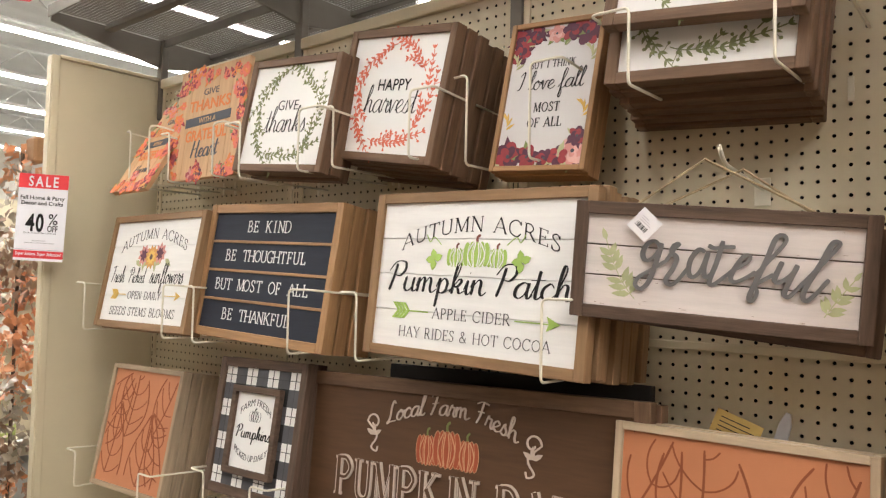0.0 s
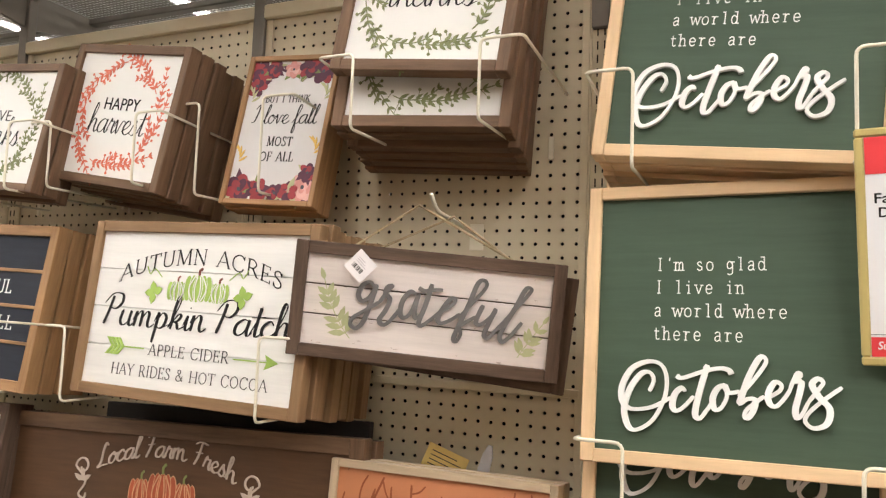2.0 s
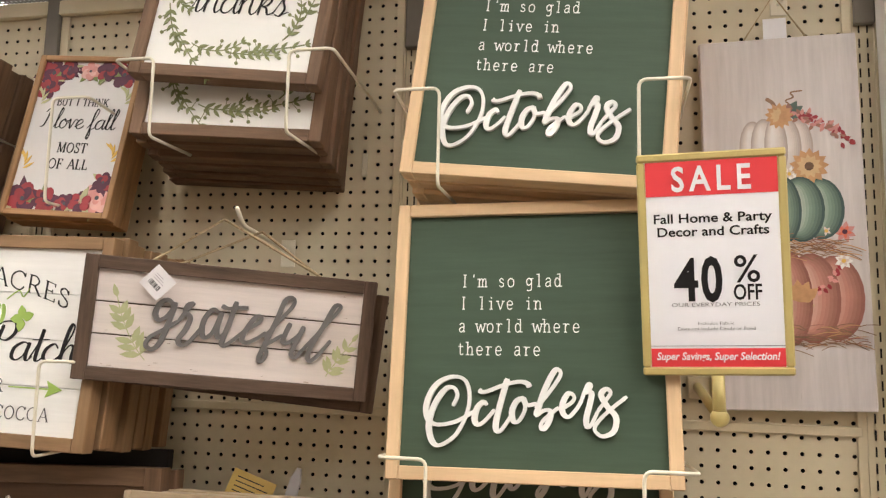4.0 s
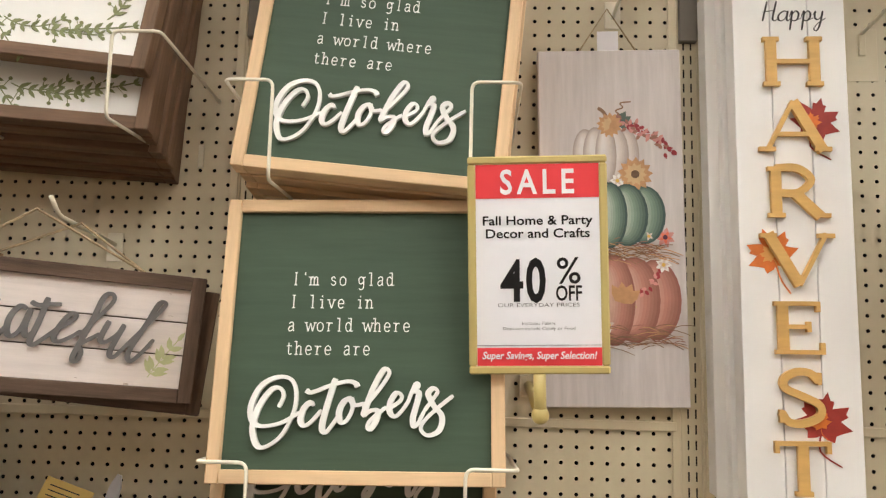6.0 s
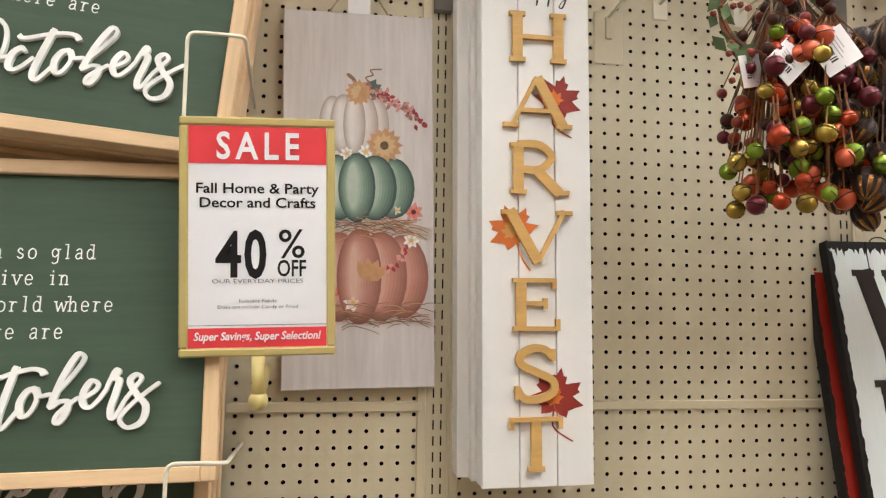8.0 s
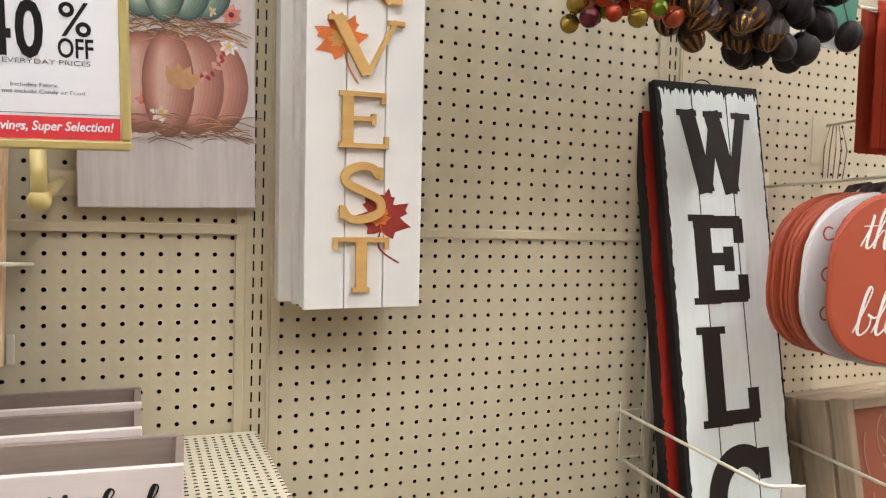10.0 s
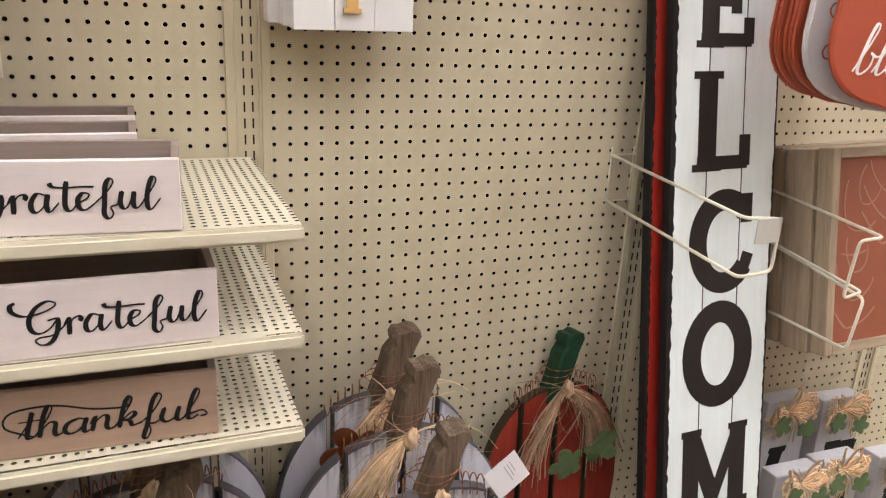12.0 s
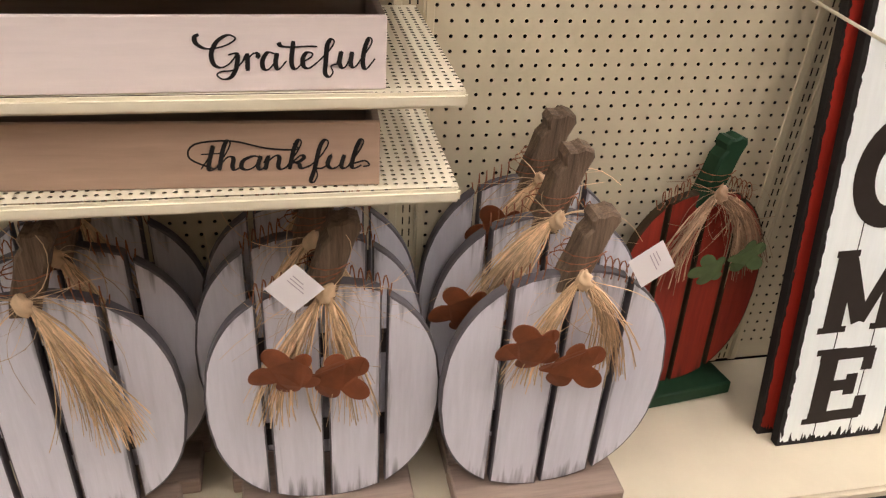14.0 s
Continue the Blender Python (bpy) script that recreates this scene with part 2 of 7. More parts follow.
def tube(pts, r, bm=None, sides=8, closed=False, taper=None):
    """A round bar along a line of points."""
    if bm is None:
        bm = bmesh.new()
    P = [Vector(p) for p in pts]
    rings = []
    n = len(P)
    for i, p in enumerate(P):
        a = P[i - 1] if i or closed else p
        b = P[(i + 1) % n] if i < n - 1 or closed else p
        t = (b - a).normalized()
        u = t.cross(Vector((0.31, 0.17, 0.93)))
        if u.length < 0.1:
            u = t.cross(Vector((1, 0, 0)))
        u.normalize()
        v = t.cross(u)
        rr = r * (taper(i / (n - 1)) if taper else 1)
        rings.append([bm.verts.new(p + rr * (math.cos(k * math.tau / sides) * u + math.sin(k * math.tau / sides) * v)) for k in range(sides)])
    for i in range(n if closed else n - 1):
        A, B = rings[i], rings[(i + 1) % n]
        best = min(range(sides), key=lambda s: (A[0].co - B[s].co).length)
        for k in range(sides):
            bm.faces.new((A[k], A[(k + 1) % sides], B[(k + 1 + best) % sides], B[(k + best) % sides]))
    if not closed:
        bm.faces.new(list(reversed(rings[0])))
        bm.faces.new(rings[-1])
    bmesh.ops.recalc_face_normals(bm, faces=bm.faces[:])
    return bm


def rounded(pts, r=0.012, n=4):
    """A line with its corners rounded off."""
    P = [Vector(p) for p in pts]
    out = [P[0]]
    for i in range(1, len(P) - 1):
        a, b, c = P[i - 1], P[i], P[i + 1]
        d1, d2 = (a - b), (c - b)
        k = min(r, d1.length * 0.45, d2.length * 0.45)
        s, e = b + d1.normalized() * k, b + d2.normalized() * k
        for j in range(n + 1):
            t = j / n
            out.append((1 - t) ** 2 * s + 2 * t * (1 - t) * b + t * t * e)
    out.append(P[-1])
    return out


def spot(x, y, z, lean=0.0, yaw=0.0, roll=0.0):
    """The pose of a sign: its bottom centre, leaning back, turned, tilted clockwise."""
    return Matrix.Translation((x, y, z)) @ Matrix.Rotation(radians(yaw), 4, "Z") @ Matrix.Rotation(radians(-lean), 4, "X") @ Matrix.Rotation(radians(roll), 4, "Y")


# ---------------------------------------------------------------- the gondola wall
def perforated(x0, z0, cols, rows, edges, y=0.0, thick=0.006, r=0.0034, pitch=IN):
    """A board with round holes on an inch grid; the first hole's centre at (x0, z0)."""
    V, F = [], []
    K = 8
    ex0, ex1, ez0, ez1 = edges
    xs = [ex0] + [x0 + (i + 0.5) * pitch for i in range(cols - 1)] + [ex1]
    zs = [ez0] + [z0 + (j + 0.5) * pitch for j in range(rows - 1)] + [ez1]
    for i in range(cols):
        for j in range(rows):
            cx, cz = x0 + i * pitch, z0 + j * pitch
            b = len(V)
            a, c, d, e = xs[i], xs[i + 1], zs[j], zs[j + 1]
            V += [(a, y, d), (c, y, d), (c, y, e), (a, y, e)]
            for ring in (y, y + thick):
                V += [(cx + r * math.cos(math.tau * (k + 0.5) / K + math.pi), ring, cz + r * math.sin(math.tau * (k + 0.5) / K + math.pi)) for k in range(K)]
            h, g = b + 4, b + 4 + K
            F += [(b, b + 1, h + 2, h + 1), (b + 1, b + 2, h + 4, h + 3), (b + 2, b + 3, h + 6, h + 5), (b + 3, b, h, h + 7)]
            F += [(b, h + 1, h), (b + 1, h + 3, h + 2), (b + 2, h + 5, h + 4), (b + 3, h + 7, h + 6)]
            F += [(h + k, h + (k + 1) % K, g + (k + 1) % K, g + k) for k in range(K)]
    me = bpy.data.meshes.new("pegboard")
    me.from_pydata(V, [], F)
    per = 8 + K
    # hole walls use the second colour, which carries the shade inside
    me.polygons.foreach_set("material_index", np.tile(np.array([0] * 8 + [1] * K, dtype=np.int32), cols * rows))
    me.update()
    return me


LOW_ROWS = 48
upper_me = perforated(1.5 * IN, ZB + 0.5 * IN, 28, 30, (0.75 * IN, 29.25 * IN, ZB, ZB + 30.3 * IN))
lower_me = perforated(1.5 * IN, ZB - (LOW_ROWS - 0.5) * IN, 28, LOW_ROWS, (0.75 * IN, 29.25 * IN, DECK, ZB))
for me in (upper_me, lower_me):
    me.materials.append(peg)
    me.materials.append(opening_shade)

wall = thing("wall_north", Matrix(), "cream pegboard gondola wall with slotted steel uprights", "wall", kind="structure")
BAYS = range(-4, 3)
for k in BAYS:
    for nm, me in (("upper_panel", upper_me), ("lower_panel", lower_me)):
        o = new(nm, me)
        o.parent = wall
        o.location.x = k * BAY
    part("joint_bar", box(k * BAY + 0.7 * IN, (k + 1) * BAY - 1.05 * IN, -0.006, -0.0005, ZB - 0.30 * IN, ZB + 0.30 * IN, 0.0012), steel, wall)
    part("top_rail", box(k * BAY + 0.4 * IN, (k + 1) * BAY - 0.4 * IN, -0.012, 0.02, ZB + 30.3 * IN, ZB + 31.6 * IN, 0.003), steel, wall)
# near-black sheet added behind the holes as their shade
part("backing", box(BAYS[0] * BAY, (BAYS[-1] + 1) * BAY, 0.012, 0.03, 0, ZB + 31.6 * IN), hole_shade, wall)


def upright(k):
    x = k * BAY
    bm = bmesh.new()
    top = ZB + 31.6 * IN
    box(x - 0.75 * IN, x - 0.62 * IN, -0.004, 0.011, DECK, top, bm=bm)
    box(x + 0.62 * IN, x + 0.75 * IN, -0.004, 0.011, DECK, top, bm=bm)
    box(x - 0.62 * IN, x + 0.62 * IN, 0.001, 0.011, DECK, top, bm=bm)
    up = part("upright", bm, steel, wall, "slotted cream steel upright")
    # each slot is a dark strip on the web, shade as colour
    sl = bmesh.new()
    n = int((top - DECK) / IN)
    for i in range(n):
        for s in (-0.25, 0.25):
            z = DECK + (i + 0.5) * IN
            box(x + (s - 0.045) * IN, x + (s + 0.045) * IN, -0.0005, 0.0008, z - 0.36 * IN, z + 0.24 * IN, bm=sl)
    part("slots", sl, opening_shade, up)


for k in range(BAYS[0], BAYS[-1] + 2):
    upright(k)
# folded panel margin strips either side of an upright
for k in range(BAYS[0], BAYS[-1] + 2):
    for s in (-1, 1):
        x = k * BAY + s * 1.05 * IN
        part("panel_edge", box(x - 0.28 * IN, x + 0.28 * IN, -0.005, -0.0006, DECK, ZB + 30.3 * IN, 0.001), steel, wall)

deck = thing("base_deck", Matrix(), "worn cream steel base deck of the gondola", "shelf", kind="structure")
DF = -0.405
part("deck_pan", box(-4 * BAY, 3 * BAY, DF, 0.0, DECK - 0.03, DECK, 0.008, seg=3), deck_mat, deck)
part("kick_plate", box(BAYS[0] * BAY, (BAYS[-1] + 1) * BAY, DF + 0.03, DF + 0.04, 0, DECK - 0.031), mat("dark kick plate", (0.03, 0.03, 0.035), 0.5), deck)

# end panel of the run
fin = thing("end_panel", Matrix(), "cream steel end panel at the end of the run", "end panel", kind="structure")
FX = -4 * BAY
part("sheet", box(FX - 0.022, FX - 0.004, -0.35, 0.03, 0, ZB + 31.4 * IN, 0.002), steel, fin)
part("front_edge", box(FX - 0.032, FX + 0.006, -0.378, -0.351, 0, ZB + 31.7 * IN, 0.004, seg=2), steel, fin)
part("top_edge", box(FX - 0.026, FX + 0.002, -0.35, 0.03, ZB + 31.42 * IN, ZB + 31.9 * IN, 0.002), steel, fin)

# overhead perforated shelf on brackets
over = thing("overhead_shelf", Matrix(), "grey perforated steel overhead shelf on brackets", "shelf", kind="structure")
OZ = ZB + 37.2 * IN
mesh_tray = perforated(0.4 * IN, 0.3 * IN, 59, 30, (0.05 * IN, 29.95 * IN, 0.0, 15.2 * IN), r=0.0042, thick=0.001, pitch=0.5 * IN)
mesh_tray.materials.append(grey_steel)
mesh_tray.materials.append(grey_steel)
for k in BAYS:
    o = new("tray", mesh_tray)
    o.parent = over
    o.matrix_basis = Matrix(((1, 0, 0, k * BAY), (0, 0, 1, -0.39), (0, -1, 0, OZ), (0, 0, 0, 1)))
    part("front_lip", box(k * BAY + 0.002, (k + 1) * BAY - 0.002, -0.397, -0.391, OZ - 0.028, OZ + 0.012, 0.002), grey_steel, over)
    part("rear_lip", box(k * BAY + 0.002, (k + 1) * BAY - 0.002, -0.003, 0.003, OZ - 0.028, OZ + 0.012, 0.002), grey_steel, over)
    o = new("tray", mesh_tray)
    o.parent = over
    o.matrix_basis = Matrix(((1, 0, 0, k * BAY), (0, 0, 1, 0.006), (0, -1, 0, OZ), (0, 0, 0, 1)))
    part("front_lip", box(k * BAY + 0.002, (k + 1) * BAY - 0.002, 0.393, 0.399, OZ - 0.028, OZ + 0.012, 0.002), grey_steel, over)
    part("stiffener", box(k * BAY + 0.002, (k + 1) * BAY - 0.002, 0.185, 0.215, OZ - 0.022, OZ - 0.003, 0.003), grey_steel, over)
    part("stiffener", box(k * BAY + 0.002, (k + 1) * BAY - 0.002, -0.215, -0.185, OZ - 0.022, OZ - 0.003, 0.003), grey_steel, over)
for k in range(BAYS[0], BAYS[-1] + 2):
    x = k * BAY
    part("post", box(x - 0.016, x + 0.016, -0.012, 0.014, ZB + 26 * IN, OZ + 0.02, 0.002), grey_steel, over)
    for turn in (-90, 90):
        part("bracket", prism([(0.013, -0.10), (0.385, -0.035), (0.385, -0.004), (0.013, -0.004)], -0.005, 0.005), grey_steel, over, m=Matrix.Translation((x, 0, OZ)) @ Matrix.Rotation(radians(turn), 4, "Z"))

# shelves in the middle bay
def shelf(z, name="shelf"):
    s = thing(name, Matrix.Translation((-BAY + 0.012, 0, z)), "cream perforated steel shelf on the gondola", "shelf", "display shelves")
    me = perforated(1.0 * IN, 0.5 * IN, 58, 28, (0.3 * IN, 29.6 * IN, 0.0, 0.373), r=0.0029, thick=0.0012, pitch=0.5 * IN)
    me.materials.append(shelf_steel)
    # near-black hole walls colour in the shade of the tray's holes
    me.materials.append(opening_shade)
    o = new("tray", me)
    o.parent = s
    o.matrix_basis = Matrix(((1, 0, 0, 0), (0, 0, 1, -0.378), (0, -1, 0, 0), (0, 0, 0, 1)))
    part("front_lip", box(0.25 * IN, 29.65 * IN, -0.389, -0.3785, -0.019, 0.0005, 0.004, seg=2), shelf_steel, s)
    for x in (0.3 * IN, 29.5 * IN):
        part("end_lip", box(x, x + 0.003, -0.3775, -0.006, -0.022, -0.0015), shelf_steel, s)
    for x in (0.45 * IN, 29.35 * IN):
        part("bracket", prism([(0.0, -0.06), (0.37, -0.018), (0.37, -0.0025), (0.0, -0.0025)], -0.002, 0.002), shelf_steel, s, m=Matrix.Translation((x, -0.006, 0)) @ Matrix.Rotation(radians(-90), 4, "Z"))
    return s


SHELF_Z = (1.140, 1.006, 0.878)
for z in SHELF_Z:
    shelf(z)

# ---------------------------------------------------------------- the store around
# floor out of view, coloured dark to hold down bounced light
floor_mat = mat("dark low-bounce floor", (0.13, 0.12, 0.105), 0.3, var=0.08, scale=3)
part_floor = tagged(obj("floor", box(-25, 14, -12, 14, -0.05, 0), floor_mat), "unseen store floor, coloured dark to limit bounced light", "floor", kind="structure")
ceil_mat = mat("white corrugated roof deck", (0.62, 0.62, 0.60), 0.7, var=0.06, scale=4)
bm = bmesh.new()
ny = 90
prev = None
for i in range(ny * 2 + 1):
    x = -25 + 39 * i / (ny * 2)
    z = CEIL + 0.6 + (0.04 if (i // 2) % 2 else 0.0)
    cur = (bm.verts.new((x, -12, z)), bm.verts.new((x, 14, z)))
    if prev:
        bm.faces.new((prev[0], cur[0], cur[1], prev[1]))
    prev = cur
bmesh.ops.recalc_face_normals(bm, faces=bm.faces[:])
tagged(obj("ceiling", bm, ceil_mat), "white corrugated steel roof deck", "ceiling", kind="structure")
far_mat = mat("store wall paint", (0.55, 0.52, 0.46), 0.7, var=0.05)
for nm, a in (("wall_west", (-25.2, -25, -12, 14)), ("wall_east", (14, 14.2, -12, 14)), ("wall_south", (-25, 14, -12.2, -12)), ("wall_far", (-25, 14, 14, 14.2))):
    tagged(obj(nm, box(*a, 0, CEIL + 0.7), far_mat), "plain painted store wall", "wall", kind="structure")
# the aisle's other side: unseen blocker, sized to stop low-angle light
opp = thing("gondola_opposite", Matrix(), "unseen dark light blocker across the aisle", "wall", kind="structure")
part("board", box(-3.1, 6.5, -2.50, -2.45, 0, 2.95), mat("dark blocker board", (0.22, 0.16, 0.11), 0.8, var=0.3, scale=3), opp)
part("deck", box(-3.1, 6.5, -2.449, -2.05, 0, DECK, 0.006), mat("dark blocker board", (0.22, 0.16, 0.11)), opp)

# bar joists and light rows
joist_mat = mat("white painted joist", (0.66, 0.66, 0.64), 0.6)
for i in range(7):
    x = -22 + i * 3.2
    bm = bmesh.new()
    for z in (CEIL + 0.05, CEIL + 0.55):
        tube([(x, -11.9, z), (x, 13.9, z)], 0.03, bm, sides=4)
    y = -11.9
    up = 0
    while y < 13.3:
        tube([(x, y, CEIL + (0.55 if up else 0.05)), (x, y + 0.6, CEIL + (0.05 if up else 0.55))], 0.014, bm, sides=4)
        y += 0.6
        up = 1 - up
    tagged(obj("bar_joist", bm, joist_mat), "white steel bar joist under the roof", "joist", "joists", kind="structure")
tube_glow = mat("fluorescent tube", (1.0, 0.97, 0.92), 0.4, emit=15.0)
fix_mat = mat("white light housing", (0.75, 0.75, 0.74), 0.5)
LIGHT_X = [-22.5 + 2.65 * i for i in range(13)]
for i, x in enumerate(LIGHT_X):
    lt = thing("strip_light", Matrix.Translation((x, 0, CEIL - 0.25)), "long white fluorescent strip light hanging from the roof", "ceiling light", "strip lights")
    part("housing", box(-0.09, 0.09, -9, 12, 0.03, 0.09, 0.01), fix_mat, lt)
    for yy in (-6, 0, 6, 11):
        part("hanger_rod", tube([(0, yy, 0.09), (0, yy, 0.86)], 0.006, sides=6), fix_mat, lt)
    for s in (-0.045, 0.045):
        part("tube", tube([(s, -8.95, 0.005), (s, 11.95, 0.005)], 0.018, sides=6), tube_glow, lt)
    ld = bpy.data.lights.new("strip_glow", "AREA")
    ld.shape = "RECTANGLE"
    ld.size, ld.size_y = 0.16, 20.0
    ld.energy = LAMP * (2.4 if x > 0 else 0.93)
    ld.color = (1.0, 0.97, 0.955)
    ld.spread = radians(150)
    lo = new("strip_glow", ld)
    lo.parent = lt
    lo.matrix_basis = Matrix.Translation((0, 1.5, -0.03))

# ---------------------------------------------------------------- lettering and printed art
GLYPH = {}


BRUSH, METAL, PEN = {}, {}, {}


def glyph(ch, adv, strokes, style=GLYPH):
    style[ch] = (adv, [[tuple(float(v) for v in p.split(",")) for p in s.split()] for s in strokes.split(";")])


glyph("a", 1.15, ".95,.85 .6,1 .15,.7 .1,.2 .4,0 .75,.25 .95,.85;.95,1 .9,.3 1.05,0 1.3,.25")
glyph("b", 1.05, "0,.1 .38,1.3 .5,1.95 .32,2.1 .2,1.5 .2,.3 .45,0 .8,.3 .8,.75 .6,.9 .95,.75 1.15,.8")
glyph("c", .9, ".8,.75 .55,1 .15,.7 .1,.25 .4,0 .75,.12 1.05,.4")
glyph("d", 1.15, ".9,.85 .55,1 .12,.7 .1,.2 .4,0 .75,.25 .95,1 1,2.1;1,2.1 .9,.3 1.05,0 1.3,.25")
glyph("e", .9, "0,.2 .45,.45 .75,.75 .5,1 .15,.65 .15,.25 .45,0 .8,.12 1.05,.35")
glyph("f", .85, "0,.1 .5,.9 .75,1.85 .52,2.1 .36,1.5 .36,0 .3,-.85 .48,-1 .58,-.5 .45,0 .7,.03 1,.3")
glyph("g", 1.1, ".9,.85 .55,1 .12,.7 .1,.2 .4,0 .75,.3 .9,.85;.92,1 .87,-.2 .65,-.95 .3,-1 .2,-.7 .6,-.2 1.2,.25")
glyph("h", 1.15, "0,.1 .4,1.3 .5,1.95 .32,2.1 .2,1.4 .2,0;.2,.4 .5,.95 .78,.85 .8,.3 .95,0 1.25,.25")
glyph("i", .5, "0,.3 .18,.95 .2,.25 .35,0 .6,.25;.25,1.4 .3,1.48")
glyph("k", 1.1, "0,.1 .4,1.3 .5,1.95 .32,2.1 .2,1.4 .2,0;.2,.4 .6,1 .8,.85 .6,.55 .3,.5 .6,.4 .8,.05 1.2,.25")
glyph("l", .6, "0,.1 .4,1.3 .5,1.95 .32,2.1 .2,1.4 .2,.25 .4,0 .7,.25")
glyph("m", 1.7, "0,.4 .15,1 .15,0;.15,.5 .45,1 .63,.85 .65,0;.65,.5 .95,1 1.17,.85 1.2,.25 1.4,0 1.75,.25")
glyph("n", 1.15, "0,.5 .15,1 .15,0;.15,.5 .5,1 .73,.85 .75,.25 .95,0 1.25,.25")
glyph("o", 1.0, ".55,1 .15,.7 .12,.25 .45,0 .8,.3 .8,.75 .5,1 .65,.72 1.1,.85")
glyph("p", 1.15, "0,.4 .2,1 .2,-.95;.2,.5 .5,1 .85,.75 .8,.2 .5,0 .2,.15;.7,.05 1.2,.3")
glyph("r", .8, "0,.1 .25,1.05 .35,.85 .65,.85 .6,.3 .75,0 1,.25")
glyph("s", .8, "0,.1 .4,1.05 .45,.8 .65,.4 .45,0 .1,.1;.45,.02 .95,.25")
glyph("t", .7, "0,.1 .38,1.2 .4,1.75 .35,.3 .5,0 .8,.25;-.1,1.15 .85,1.22")
glyph("u", 1.15, "0,.4 .15,1 .12,.3 .4,0 .75,.3 .85,1;.85,1 .82,.25 1,0 1.25,.25")
glyph("v", .95, "0,.5 .15,1 .4,0 .75,.9 1.1,.85")
glyph("w", 1.35, "0,.5 .15,1 .35,0 .65,.85 .9,0 1.15,.9 1.45,.85")
glyph("y", 1.1, "0,.6 .15,1 .15,.4 .45,.1 .8,.5 .85,1;.85,1 .75,-.3 .5,-1 .2,-.85 .5,-.3 1.2,.25")
glyph("G", 1.6, "-.3,1.75 .2,1.4 .9,1.6 1.35,1.9 1.1,2.15 .5,1.7 .3,.9 .7,.35 1.2,.7 1.25,1.1;.85,1 1.35,1.1 1.3,.2 .95,-.45 .4,-.3 .9,.05 1.7,.3")
glyph("O", 2.0, "1.2,2.1 .5,1.7 .2,.8 .6,0 1.35,.35 1.75,1.3 1.4,2 .8,1.85 .7,1.3 1.1,1.1 1.4,1.5")
glyph("P", 1.5, ".6,1.9 .5,1 .3,0;0,1.4 .5,2.05 1.25,2.05 1.4,1.5 1,1.05 .5,1.15")
glyph("L", 1.3, ".9,1.8 .65,2.1 .45,1.6 .42,.5 .12,.05 .5,.1 1.3,.05")
glyph("F", 1.3, ".1,1.8 .6,2.1 1.4,2.05;.8,2.05 .6,.8 .3,0;.3,1.1 1,1.18")
glyph("H", 1.6, ".4,2 .3,1 .2,0;1.3,2 1.2,1 1.15,.2 1.4,0 1.6,.2;.1,.9 1.3,1.1")
glyph("I", 1.0, ".1,1.6 .5,2.1 .6,1.6 .4,.3 0,.1")
glyph("&", 1.4, "1.1,1.5 .7,1.9 .4,1.5 .9,1.1 .4,.9 .15,.4 .6,0 1.1,.5 1.3,1")
glyph(" ", .6, "0,0 .01,0")
# fat brush hand, cut metal hand and pointed pen hand
glyph("O", 2.00, "1.16,.68 1.33,1.12 1.16,1.44 .80,1.36 .36,.71 .17,-.10 .36,-.76 .73,-.86 1.33,-.44 1.77,.45 1.83,1.25 1.60,1.77 1.07,1.88 .44,1.58 .07,.89 .09,.25 .47,-.05 1.27,.05 2.03,.46", BRUSH)
glyph("c", 0.87, ".55,.70 .44,.85 .17,.60 .07,.13 .23,-.07 .53,.11 .89,.53", BRUSH)
glyph("t", 0.69, ".53,1.77 .31,.98 .11,.17 .08,-.23 .24,-.34 .51,-.01 .77,.38;-.64,1.33 -.40,1.24 .40,1.52 1.00,1.64 1.33,1.57 1.43,1.41", BRUSH)
glyph("o", 0.99, ".53,.99 .24,.87 .04,.47 .11,.05 .35,.10 .57,.56 .48,.99 .64,.70 1.04,.76", BRUSH)
glyph("b", 0.93, "0,.56 .48,1.11 .92,1.72 1.01,2.01 .79,2.08 .41,1.40 .13,.62 .05,.29 .32,.47 .59,.45 .56,.11 .35,-.23 .21,-.21 .32,.09 .93,.60", BRUSH)
glyph("e", 0.89, "0,.47 .52,.79 .61,1.03 .39,1.14 .16,.77 .16,.37 .39,.22 .69,.51 .93,.89", BRUSH)
glyph("r", 0.63, "0,.84 .25,1.46 .36,1.41 .17,1.19 .41,1.15 .33,.69 .19,.15 .23,-.17 .39,-.08 .65,.44", BRUSH)
glyph("s", 1.16, "0,.41 .37,.90 .53,1.16 .36,1.30 .15,1.07 .40,.59 .72,.18 .61,-.36 .16,-.54 -.12,-.29 .03,.04 .53,.51 1.16,.99", BRUSH)
glyph("g", 1.12, ".91,1.30 .69,1.52 .40,1.37 .27,.99 .42,.76 .69,.92 .91,1.30;.95,1.46 .77,.66 .56,-.04 .29,-.33 .06,-.19 .17,.10 .56,.38 1.14,.80", METAL)
glyph("r", 0.84, "0,.77 .28,1.24 .46,1.47 .28,1.40 .21,1.15 .40,.93 .28,.50 .07,.12 .18,-.08 .44,.04 .86,.64", METAL)
glyph("a", 0.76, ".55,1.23 .34,1.32 .07,.93 .02,.45 .18,.27 .44,.54 .65,1.24;.67,1.26 .55,.60 .65,.31 .86,.50", METAL)
glyph("t", 0.74, ".40,1.70 .21,.84 .02,.20 .11,.04 .37,.23 .84,.69;-.11,1.50 .11,1.41 .53,1.48 .84,1.50", METAL)
glyph("e", 0.79, ".08,.66 .53,.99 .61,1.20 .42,1.19 .16,.80 0,.36 .16,.22 .53,.41 .84,.66", METAL)
